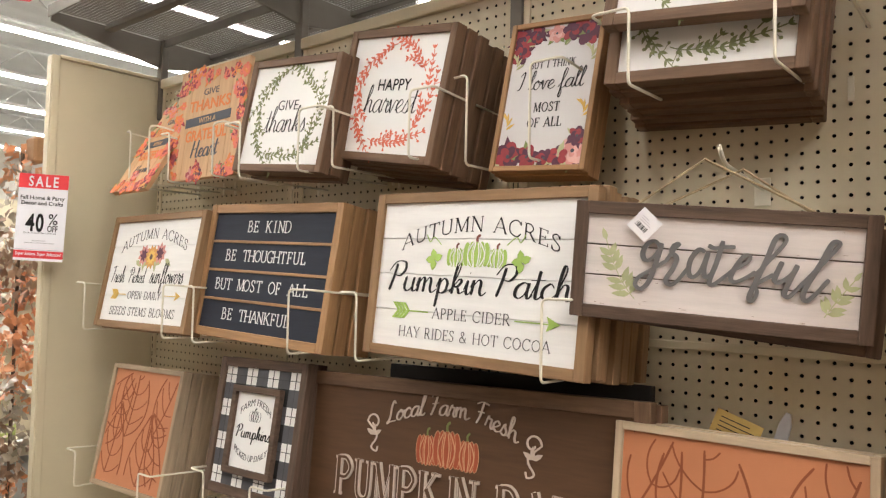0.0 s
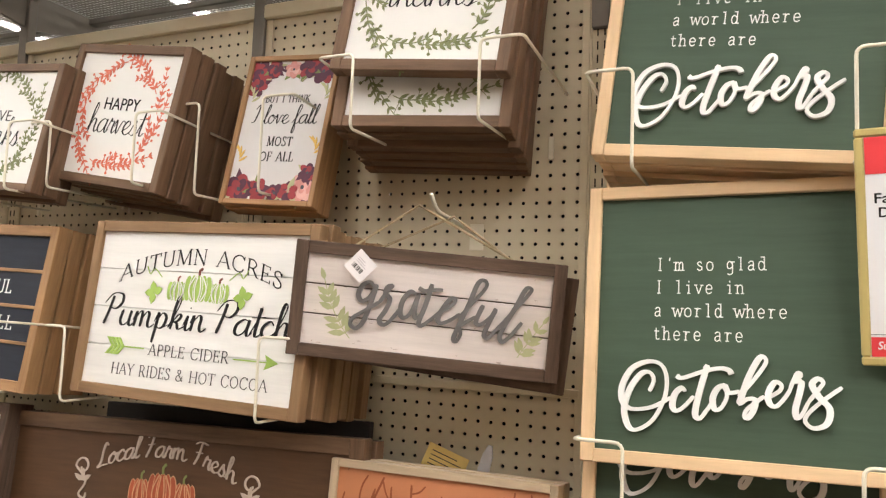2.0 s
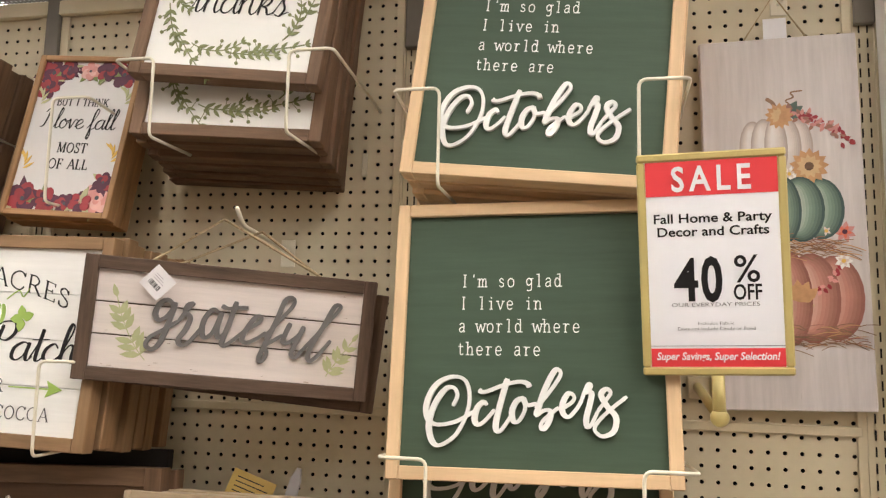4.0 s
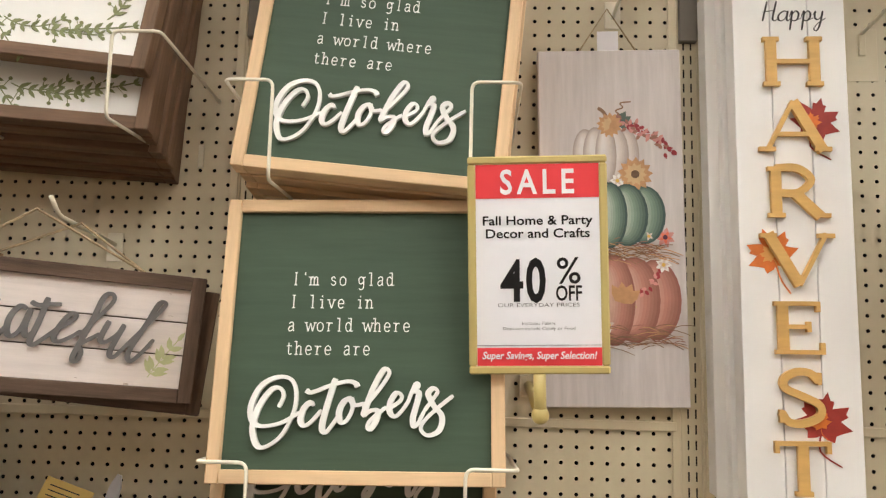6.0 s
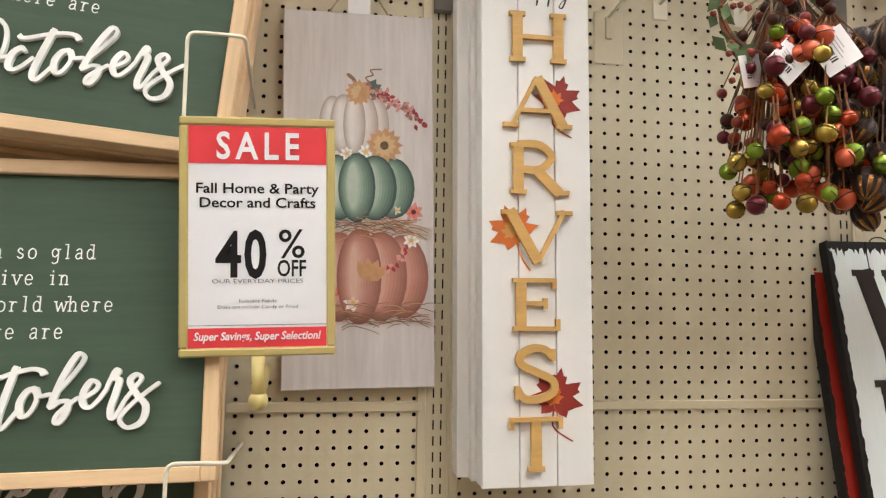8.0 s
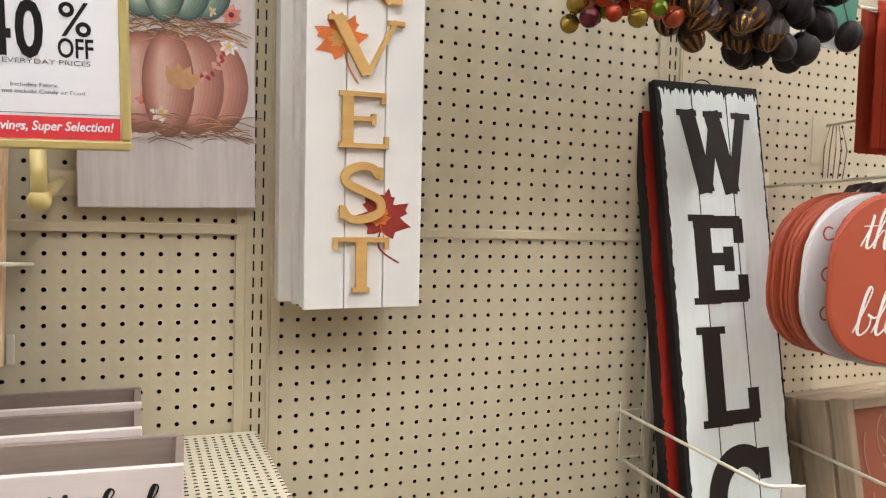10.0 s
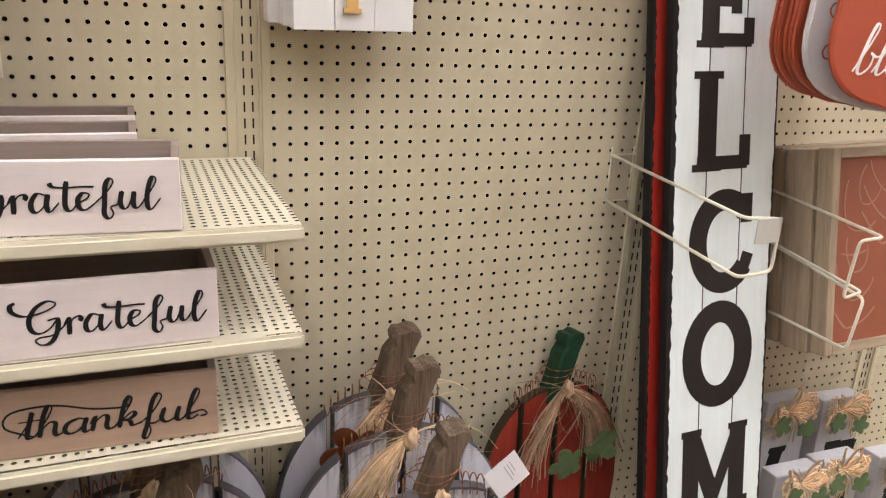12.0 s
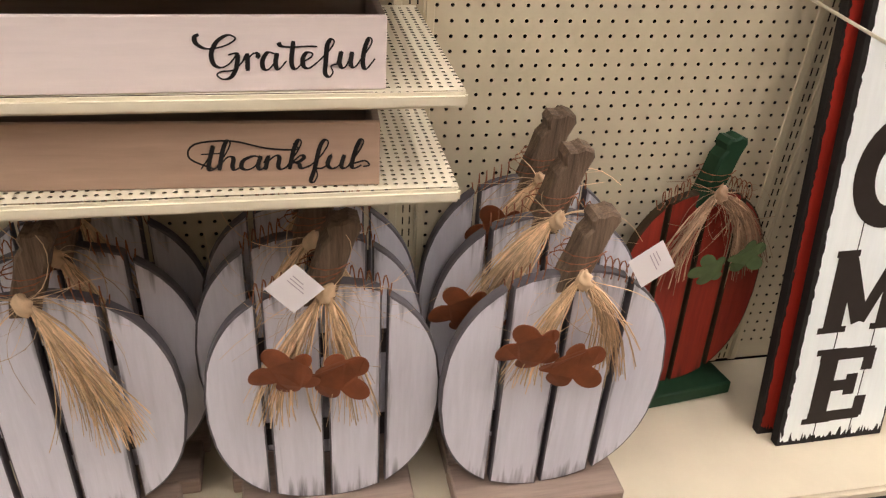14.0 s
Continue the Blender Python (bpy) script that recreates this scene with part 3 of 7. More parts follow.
glyph("f", 0.66, "0,.48 .47,1.10 .95,1.77 .89,2.03 .63,1.90 .37,1.09 .05,.22 -.11,-.32 .03,-.39 .14,-.09 .07,.17 .37,.41 .66,.61", METAL)
glyph("u", 0.78, ".25,1.09 .07,.60 .04,.38 .23,.35 .60,.69 .74,1.02;.76,1.00 .49,.32 .39,-.06 .55,-.15 .81,.17", METAL)
glyph("l", 1.03, "0,.13 .61,.92 1.19,1.71 1.24,1.90 1.03,1.85 .72,1.14 .35,.37 .21,-.06 .35,-.24 .66,.08 1.01,.58", METAL)
glyph("G", 2.26, ".04,2.10 -.20,1.94 -.14,1.58 .36,1.30 1.16,1.39 1.80,1.68 1.96,1.91 1.56,2.06 .96,1.70 .60,1.03 .68,.42 1.06,.22 1.56,.46 1.96,.97;1.50,.93 1.98,.99 1.90,.24 1.56,-.34 1.10,-.47 .80,-.21 1.06,-.02 1.76,.09 2.46,.76", PEN)
glyph("r", 1.05, "0,.57 .26,.98 .24,0;.24,.45 .46,.88 .74,1.04 .88,.90 .80,.74", PEN)
glyph("a", 1.38, ".78,.96 .38,1.07 .06,.63 .06,.17 .34,.07 .74,.52 .88,1.03;.88,1.03 .76,.38 .92,.07 1.38,.56", PEN)
glyph("t", 0.82, ".44,1.71 .28,.62 .34,.18 .56,.10 .90,.48;-.38,1.63 -.24,1.42 .36,1.36 1.16,1.40 1.76,1.38", PEN)
glyph("e", 0.94, ".02,.46 .54,.75 .66,.98 .34,1.04 .10,.68 .14,.24 .44,.12 .94,.48", PEN)
glyph("f", 1.10, "0,.48 .64,1.12 .96,1.62 .80,1.81 .56,1.44 .46,.49 .40,-.17 .64,-.42 .86,-.14 .76,.23 1.14,.36", PEN)
glyph("u", 1.26, "0,.41 .26,1.11 .14,.48 .28,.13 .54,.25 .86,1.03;.88,1.07 .80,.35 1.00,.14 1.30,.46", PEN)
glyph("l", 0.96, "0,.44 .64,1.36 .76,1.77 .56,1.82 .32,1.14 .24,.34 .44,.03 .96,.66", PEN)


def smooth(pts, n=5):
    P = [Vector(p) for p in pts]
    if len(P) < 3:
        return P
    out = []
    for i in range(len(P) - 1):
        p0, p1, p2, p3 = P[max(i - 1, 0)], P[i], P[i + 1], P[min(i + 2, len(P) - 1)]
        for j in range(n):
            t = j / n
            out.append(0.5 * (2 * p1 + (p2 - p0) * t + (2 * p0 - 5 * p1 + 4 * p2 - p3) * t * t + (3 * p1 - p0 - 3 * p2 + p3) * t ** 3))
    out.append(P[-1])
    return out


def ribbon(bm, pts, width, y0, y1, contrast=0.0, lift=0.0, blunt=False):
    """A flat pen stroke along points in x, z; downstrokes thicker by the contrast."""
    n = len(pts)
    rows = []
    for i, p in enumerate(pts):
        a, b = pts[max(i - 1, 0)], pts[min(i + 1, n - 1)]
        if blunt and i in (0, n - 1) and (pts[0] - pts[-1]).length < 1e-6:
            a, b = pts[n - 2], pts[1]
        d = b - a
        if d.length < 1e-9:
            d = Vector((1, 0))
        d.normalize()
        wd = width * (1 - contrast + contrast * (0.15 + 0.85 * max(0.0, -d.y))) * 0.5
        if i in (0, n - 1) and not blunt:
            wd *= 0.7
        nx, nz = -d.y * wd, d.x * wd
        yy = y0 - lift * i
        rows.append([bm.verts.new(v) for v in ((p.x + nx, yy, p.y + nz), (p.x - nx, yy, p.y - nz), (p.x + nx, y1, p.y + nz), (p.x - nx, y1, p.y - nz))])
    for A, B in zip(rows, rows[1:]):
        bm.faces.new((A[0], A[1], B[1], B[0]))
        bm.faces.new((A[0], B[0], B[2], A[2]))
        bm.faces.new((A[1], A[3], B[3], B[1]))
    for R in (rows[0], rows[-1]):
        bm.faces.new((R[0], R[1], R[3], R[2]))


def script(body, width, x=0.0, z=0.0, y0=-0.0008, y1=0.0, pen=0.16, contrast=0.6, tall=1.0, slant=0.25, arc=0.0, bm=None, gap=0.0, rise=0.0, style=GLYPH):
    """Cursive writing that is width wide, centred on x, its baseline at z. Returns the mesh; arc bends it upwards."""
    if bm is None:
        bm = bmesh.new()
    style = {**GLYPH, **style}
    total = sum(style[c][0] + gap for c in body)
    s = width / total
    cx = 0.0
    k = 0
    for c in body:
        adv, strokes = style[c]
        for st in strokes:
            pts = []
            for u, v in smooth([Vector(p) for p in st]):
                gx = (cx + u + slant * v * 0.6 - total / 2) * s
                gz = v * s * tall
                pts.append(Vector((x + gx, z + gz + rise * gx + arc * (1 - (2 * gx / width) ** 2))))
            if c != " ":
                ribbon(bm, pts, pen * s * 1.6, y0 - 1.2e-5 * k, y1, contrast, 2e-6)
            k += 1
        cx += adv + gap
    bmesh.ops.recalc_face_normals(bm, faces=bm.faces[:])
    return bm


# upright seriffed letters: t thin, T thick, c curved, s serif
ROMAN = {}


def roman_glyph(ch, adv, body):
    ROMAN[ch] = (adv, [(q[0], [tuple(float(v) for v in p.split(",")) for p in q[2:].split()]) for q in body.split("|")])


STEM = "T .12,0 .12,1|s .12,0|s .12,1"
roman_glyph("A", .78, "t .04,0 .38,1|T .38,1 .74,0|t .16,.34 .60,.34|s .04,0|s .74,0")
roman_glyph("B", .64, STEM + "|c .12,.97 .36,.97 .50,.76 .36,.53 .12,.53|c .34,.53 .56,.42 .56,.14 .36,.03 .12,.03")
roman_glyph("C", .78, "c .70,.78 .58,.95 .36,.98 .12,.78 .06,.5 .12,.2 .36,.02 .58,.04 .72,.22|t .71,.98 .71,.74")
roman_glyph("D", .80, STEM + "|c .12,.97 .40,.97 .66,.8 .73,.5 .66,.2 .40,.03 .12,.03")
roman_glyph("E", .62, STEM + "|t .12,.96 .53,.96|t .12,.52 .42,.52|t .12,.04 .57,.04|t .52,1 .52,.80|t .56,0 .56,.22|t .41,.62 .41,.42")
roman_glyph("F", .60, STEM + "|t .12,.96 .53,.96|t .12,.50 .42,.50|t .52,1 .52,.78|t .41,.60 .41,.40")
roman_glyph("G", .82, "c .70,.78 .58,.95 .36,.98 .12,.78 .06,.5 .12,.2 .36,.02 .56,.04 .68,.12|t .71,.98 .71,.74|T .68,.42 .68,.04|t .52,.42 .80,.42")
roman_glyph("H", .84, STEM + "|T .72,0 .72,1|s .72,0|s .72,1|t .12,.50 .72,.50")
roman_glyph("I", .30, "T .15,0 .15,1|s .15,0|s .15,1")
roman_glyph("K", .74, STEM + "|t .12,.42 .60,1|T .28,.60 .68,0|s .60,1|s .68,0")
roman_glyph("L", .60, STEM + "|t .12,.04 .56,.04|t .55,0 .55,.24")
roman_glyph("M", .95, "t .12,0 .14,1|T .14,1 .47,.05|t .47,.05 .80,1|T .80,1 .83,0|s .12,0|s .83,0|s .10,1|s .84,1")
roman_glyph("N", .82, "t .12,0 .12,1|T .12,1 .68,0|t .68,0 .68,1|s .12,0|s .10,1|s .68,1")
roman_glyph("O", .86, "c .42,.98 .16,.82 .06,.5 .16,.18 .42,.02 .68,.18 .78,.5 .68,.82 .42,.98")
roman_glyph("P", .60, STEM + "|c .12,.97 .38,.97 .54,.74 .38,.49 .12,.49")
roman_glyph("R", .72, STEM + "|c .12,.97 .38,.97 .54,.74 .38,.49 .12,.49|T .34,.49 .64,.02|s .66,0")
roman_glyph("S", .56, "c .46,.80 .38,.95 .24,.98 .10,.85 .11,.67 .28,.53 .46,.37 .46,.15 .28,.02 .13,.05 .06,.22|t .47,.97 .47,.74|t .06,.03 .06,.27")
roman_glyph("T", .72, "T .36,0 .36,1|t .03,.96 .69,.96|t .04,1 .04,.78|t .68,1 .68,.78|s .36,0")
roman_glyph("U", .78, "c .12,1 .12,.3 .20,.08 .38,.02 .56,.08 .64,.3 .64,1|s .12,1|s .64,1")
roman_glyph("V", .78, "T .04,1 .40,0|t .40,0 .74,1|s .04,1|s .74,1")
roman_glyph("Y", .72, "T .04,1 .36,.46|t .36,.46 .68,1|T .36,.46 .36,0|s .04,1|s .68,1|s .36,0")
roman_glyph("&", .82, "c .70,.48 .55,.12 .30,.02 .08,.15 .12,.40 .42,.66 .45,.88 .30,.98 .18,.86 .25,.65 .72,.03")
roman_glyph(" ", .40, "t 0,0 .01,0")
roman_glyph("a", .58, "c .10,.54 .20,.66 .36,.66 .42,.54 .42,.10 .50,.03|c .42,.38 .20,.36 .08,.20 .14,.04 .28,.03 .42,.16")
roman_glyph("d", .62, "c .44,.50 .28,.67 .12,.56 .08,.32 .14,.08 .30,.02 .44,.18|T .46,0 .46,1|s .36,1|s .50,0")
roman_glyph("e", .56, "c .08,.36 .46,.36 .42,.58 .27,.67 .12,.56 .07,.32 .14,.08 .30,.02 .46,.12")
roman_glyph("g", .60, "c .42,.50 .26,.67 .10,.54 .08,.36 .14,.18 .28,.14 .42,.28|c .44,.66 .44,-.12 .36,-.26 .20,-.30 .10,-.22|s .48,.67")
roman_glyph("h", .64, "T .12,0 .12,1|c .12,.42 .26,.64 .42,.60 .46,.42 .46,0|s .12,0|s .46,0|s .06,1")
roman_glyph("i", .40, "T .20,0 .20,.67|s .20,0|s .13,.67|T .20,.84 .20,.96")
roman_glyph("l", .40, "T .20,0 .20,1|s .20,0|s .13,1")
roman_glyph("m", .80, "T .10,0 .10,.67|c .10,.45 .22,.65 .34,.60 .36,.42 .36,0|c .36,.45 .48,.65 .60,.60 .62,.42 .62,0|s .10,0|s .36,0|s .62,0|s .05,.67")
roman_glyph("n", .64, "T .12,0 .12,.67|c .12,.42 .26,.64 .42,.60 .46,.42 .46,0|s .12,0|s .46,0|s .06,.67")
roman_glyph("o", .60, "c .30,.67 .13,.56 .08,.34 .13,.10 .30,.02 .47,.10 .52,.34 .47,.56 .30,.67")
roman_glyph("r", .54, "T .18,0 .18,.67|c .18,.40 .30,.62 .48,.60|s .18,0|s .12,.67")
roman_glyph("s", .52, "c .40,.54 .26,.67 .12,.56 .18,.40 .40,.28 .40,.10 .24,.02 .09,.14")
roman_glyph("t", .50, "c .20,.86 .20,.18 .28,.03 .44,.10|t .06,.64 .42,.64")
roman_glyph("v", .62, "T .08,.67 .30,0|t .30,0 .52,.67|s .08,.67|s .52,.67")
roman_glyph("w", .82, "T .06,.67 .22,0|t .22,0 .40,.60|T .40,.60 .56,0|t .56,0 .74,.67|s .06,.67|s .74,.67")
roman_glyph("'", .24, "T .12,1 .09,.78")


def roman_char(ch, h, w, x, z, y0, y1, thick, thin, foot, lean=0.0):
    """One seriffed letter, h high, its cell w wide from x."""
    adv, strokes = ROMAN[ch]
    bm = bmesh.new()
    k_ = w / adv
    for i, (kind, pts) in enumerate(strokes):
        y = y0 - 1.2e-5 * i
        if kind == "s":
            (a, b), = pts
            up = -0.5 if b > 0.5 else 0.5
            c = b * h + up * thin * h
            reach = foot * h
            P = [Vector((x + a * k_ - reach, z + c)), Vector((x + a * k_ + reach, z + c))]
            ribbon(bm, P, thin * h, y, y1, blunt=True)
            continue
        P = [Vector((x + a * k_ + lean * b * h, z + b * h)) for a, b in pts]
        wd = {"t": thin, "T": thick, "c": 0.45 * thin + 0.55 * thick}[kind] * h
        ribbon(bm, smooth(P) if kind == "c" else P, wd, y, y1, blunt=True)
    bmesh.ops.recalc_face_normals(bm, faces=bm.faces[:])
    return bm


def roman_line(parent, material, body, height, x=0.0, z=0.0, width=None, y=0.0, arc=0.0, depth=0.0008, thick=0.12, thin=0.055, foot=0.10, pitch=0.0):
    """A printed line of seriffed letters, centred on x; pitch gives every letter the same cell."""
    gap = 0.10
    cells = [pitch or ROMAN[c][0] + gap for c in body]
    sx = (width / sum(cells)) if width else height
    cx = x - sum(cells) * sx / 2
    half = sum(cells) * sx / 2
    for c, cell in zip(body, cells):
        if c != " ":
            own = ROMAN[c][0]
            bm = roman_char(c, height, own * sx, cx + (cell - own) * sx / 2, z, y - depth, y, thick, thin, foot)
            if arc:
                for v in bm.verts:
                    v.co.z += arc * (1 - ((v.co.x - x) / half) ** 2)
            part("letter", bm, material, parent)
        cx += cell * sx


def print_line(parent, material, *q, **k):
    letter_parts(letters(*q, **k), material, parent)


def letters(body, height, x=0.0, z=0.0, width=None, depth=0.0008, y=0.0, spacing=1.0, shear=0.0, bold=0.0, arc=0.0, line=1.0):
    """Block letters of the built-in font: cap height, centre x, baseline z, front at y - depth."""
    cu = bpy.data.curves.new("lettering", "FONT")
    cu.body, cu.size, cu.extrude = body, 1.0, 0.0
    cu.space_character, cu.shear, cu.offset, cu.resolution_u = spacing, shear, bold, 3
    cu.align_x = "CENTER"
    ob = new("lettering", cu)
    me = bpy.data.meshes.new_from_object(ob.evaluated_get(bpy.context.evaluated_depsgraph_get()))
    bpy.data.objects.remove(ob)
    bm = bmesh.new()
    bm.from_mesh(me)
    bpy.data.meshes.remove(me)
    bpy.data.curves.remove(cu)
    xs = [v.co.x for v in bm.verts] or [0, 1]
    wid = max(xs) - min(xs) or 1.0
    mid = (max(xs) + min(xs)) / 2
    sz = height / 0.729
    sx = (width / wid) if width else sz
    for v in bm.verts:
        u = (v.co.x - mid) * sx
        half = wid * sx / 2 or 1
        v.co = Vector((x + u, y, z + v.co.y * sz + arc * (1 - (u / half) ** 2)))
    geo = bmesh.ops.extrude_face_region(bm, geom=bm.faces[:])
    for e in geo["geom"]:
        if isinstance(e, bmesh.types.BMVert):
            e.co.y = y - depth
    bmesh.ops.recalc_face_normals(bm, faces=bm.faces[:])
    return bm


class Art:
    """Printed or painted shapes on a board, gathered by paint."""

    def __init__(self, y=0.0):
        self.y, self.k, self.bms = y, 0, {}

    def poly(self, paint, pts, depth=0.0006):
        self.k += 1
        bm = self.bms.setdefault(paint, bmesh.new())
        y = self.y - depth - 1.2e-5 * (self.k % 90)
        a = [bm.verts.new((px, y, pz)) for px, pz in pts]
        b = [bm.verts.new((px, self.y + 0.0002, pz)) for px, pz in pts]
        f_ = bm.faces.new(a)
        f_.normal_update()
        if f_.normal.y > 0:
            f_.normal_flip()
        for i in range(len(a)):
            bm.faces.new((a[i - 1], a[i], b[i], b[i - 1]))

    def leaf(self, paint, x, z, ang, length, width, depth=0.0006):
        c, s = math.cos(ang), math.sin(ang)
        pts = []
        for u, v in ((0, 0), (0.3, 0.42), (0.65, 0.36), (1, 0), (0.65, -0.36), (0.3, -0.42)):
            a, b = u * length, v * width
            pts.append((x + a * c - b * s, z + a * s + b * c))
        self.poly(paint, pts, depth)

    def disc(self, paint, x, z, rx, rz=None, n=14, depth=0.0006, turn=0.0):
        rz = rz or rx
        pts = []
        for i in range(n):
            a, b = rx * math.cos(i * math.tau / n), rz * math.sin(i * math.tau / n)
            pts.append((x + a * math.cos(turn) - b * math.sin(turn), z + a * math.sin(turn) + b * math.cos(turn)))
        self.poly(paint, pts, depth)

    def line(self, paint, pts, width, depth=0.0006, n=4):
        self.k += 1
        bm = self.bms.setdefault(paint, bmesh.new())
        ribbon(bm, smooth([Vector(p) for p in pts], n), width, self.y - depth - 1.2e-5 * (self.k % 90), self.y + 0.0002)

    def flower(self, petal, heart, x, z, r, n=8, rng=random):
        off = rng.random() * 6
        for ring, k in ((1.0, n), (0.66, n - 2)):
            for i in range(k):
                self.leaf(petal[int(ring < 0.9) % len(petal)], x, z, off + i * math.tau / k + ring, r * ring, r * ring * 0.62)
        self.disc(heart, x, z, r * 0.24, n=9)

    def rose(self, tones, heart, x, z, r, rng=random):
        """A loose watercolour bloom of round overlapping petals."""
        off = rng.random() * 6
        for ring, k, size in ((0.58, 6, 0.48), (0.36, 5, 0.38), (0.16, 3, 0.26)):
            for i in range(k):
                q = off + ring * 7 + i * math.tau / k
                self.disc(tones[i % len(tones)], x + r * ring * math.cos(q), z + r * ring * math.sin(q), r * size * rng.uniform(0.85, 1.15), r * size * rng.uniform(0.7, 0.95), n=10, turn=q)
        self.disc(heart, x, z, r * 0.14, n=8)

    def wreath(self, paint, x, z, r, rng, berries=True, gap=None, leaf=1.0):
        n = 15
        for i in range(n):
            t0 = i * math.tau / n + rng.uniform(-0.08, 0.08)
            out = (0.30, -0.16, 0.16)[i % 3] + rng.uniform(-0.04, 0.04)
            span = rng.uniform(0.62, 0.80)

            def at(u):
                rr = r * (1.0 + out * u * u - 0.04 * math.sin(3 * t0))
                return x + rr * math.cos(t0 + span * u), z + rr * math.sin(t0 + span * u)

            self.line(paint, [at(j / 5) for j in range(6)], r * 0.014)
            for j in range(6):
                u = 0.16 + 0.84 * j / 5
                px, pz = at(u)
                qx, qz = at(u + 0.02)
                way = math.atan2(qz - pz, qx - px)
                size = r * 0.165 * leaf * (1.15 - 0.40 * u)
                for q in (-1, 1):
                    self.leaf(paint, px, pz, way + q * rng.uniform(0.55, 0.85), size * rng.uniform(0.85, 1.15), size * 0.42)
            px, pz = at(1.0)
            self.leaf(paint, px, pz, way, r * 0.10 * leaf, r * 0.045 * leaf)
            if berries:
                for q in (0.25, 0.55, 0.8):
                    px, pz = at(q)
                    away = rng.choice((0.84, 1.15))
                    bx, bz = x + (px - x) * away, z + (pz - z) * away
                    self.line(paint, [(px, pz), (bx, bz)], r * 0.010)
                    self.disc(paint, bx, bz, r * 0.026, n=7)

    def pumpkin(self, flesh, shade, stem, x, z, w, h, lobes=5):
        order = sorted(range(lobes), key=lambda i: -abs(i - (lobes - 1) / 2))
        for i in order:
            u = (i - (lobes - 1) / 2) / (lobes / 2)
            rx = w * (0.5 / lobes) * (1.55 if abs(u) < 0.1 else 1.35)
            cx = x + u * w * 0.40
            self.disc(shade, cx, z + h / 2, rx * 1.06, h * 0.5 * (1 - 0.12 * u * u), n=16)
            self.disc(flesh, cx, z + h / 2, rx * 0.92, h * 0.485 * (1 - 0.12 * u * u), n=16)
        for i in range(lobes - 1):
            u = (i + 1) / lobes * 2 - 1
            self.line(shade, [(x + u * w * 0.20, z + h * 0.93), (x + u * w * 0.44, z + h * 0.6), (x + u * w * 0.44, z + h * 0.35), (x + u * w * 0.24, z + h * 0.06)], w * 0.028, 0.0017)
        self.line(stem, [(x, z + h * 0.96), (x - w * 0.01, z + h * 1.12), (x + w * 0.08, z + h * 1.22)], w * 0.07)

    def done(self, parent, names=None):
        for paint, bm in self.bms.items():
            part((names or {}).get(paint.name, "painted_motif"), bm, paint, parent)


def arrow(art, paint, x0, x1, z, s, tail=True, head=True):
    d = 1 if x1 > x0 else -1
    art.line(paint, [(x0, z), (x1, z)], s * 0.12)
    for i in range(4 if tail else 0):
        bx = x0 + d * i * s * 0.28
        for q in (-1, 1):
            art.poly(paint, [(bx, z), (bx - d * s * 0.45, z + q * s * 0.5), (bx - d * s * 0.22, z + q * s * 0.5), (bx + d * s * 0.2, z)])
    if head:
        art.poly(paint, [(x1 - d * s * 0.2, z + s * 0.5), (x1 + d * s * 0.9, z), (x1 - d * s * 0.2, z - s * 0.5), (x1, z)])


STRAIGHT = {
    "H": ("1,0,1,10;7,0,7,10", "1,5,7,5", 8), "E": ("1.2,0,1.2,10", "0,9.2,6.6,9.2;0,.8,6.8,.8;1.2,5,4.8,5;6.2,9.6,6.2,6.8;6.4,.4,6.4,3.2;4.6,6.4,4.6,3.6", 7.4),
    "F": ("1.6,0,1.6,10", "0,9.2,7,9.2;1.6,4.9,5,4.9;6.7,9.6,6.7,6.6;4.8,6.3,4.8,3.5", 7.2),
    "T": ("4,0,4,10", "0,9.2,8,9.2;.5,9.6,.5,7;7.5,9.6,7.5,7", 8), "L": ("1.2,0,1.2,10", "0,.8,6.4,.8;6,.4,6,3.6", 7),
}


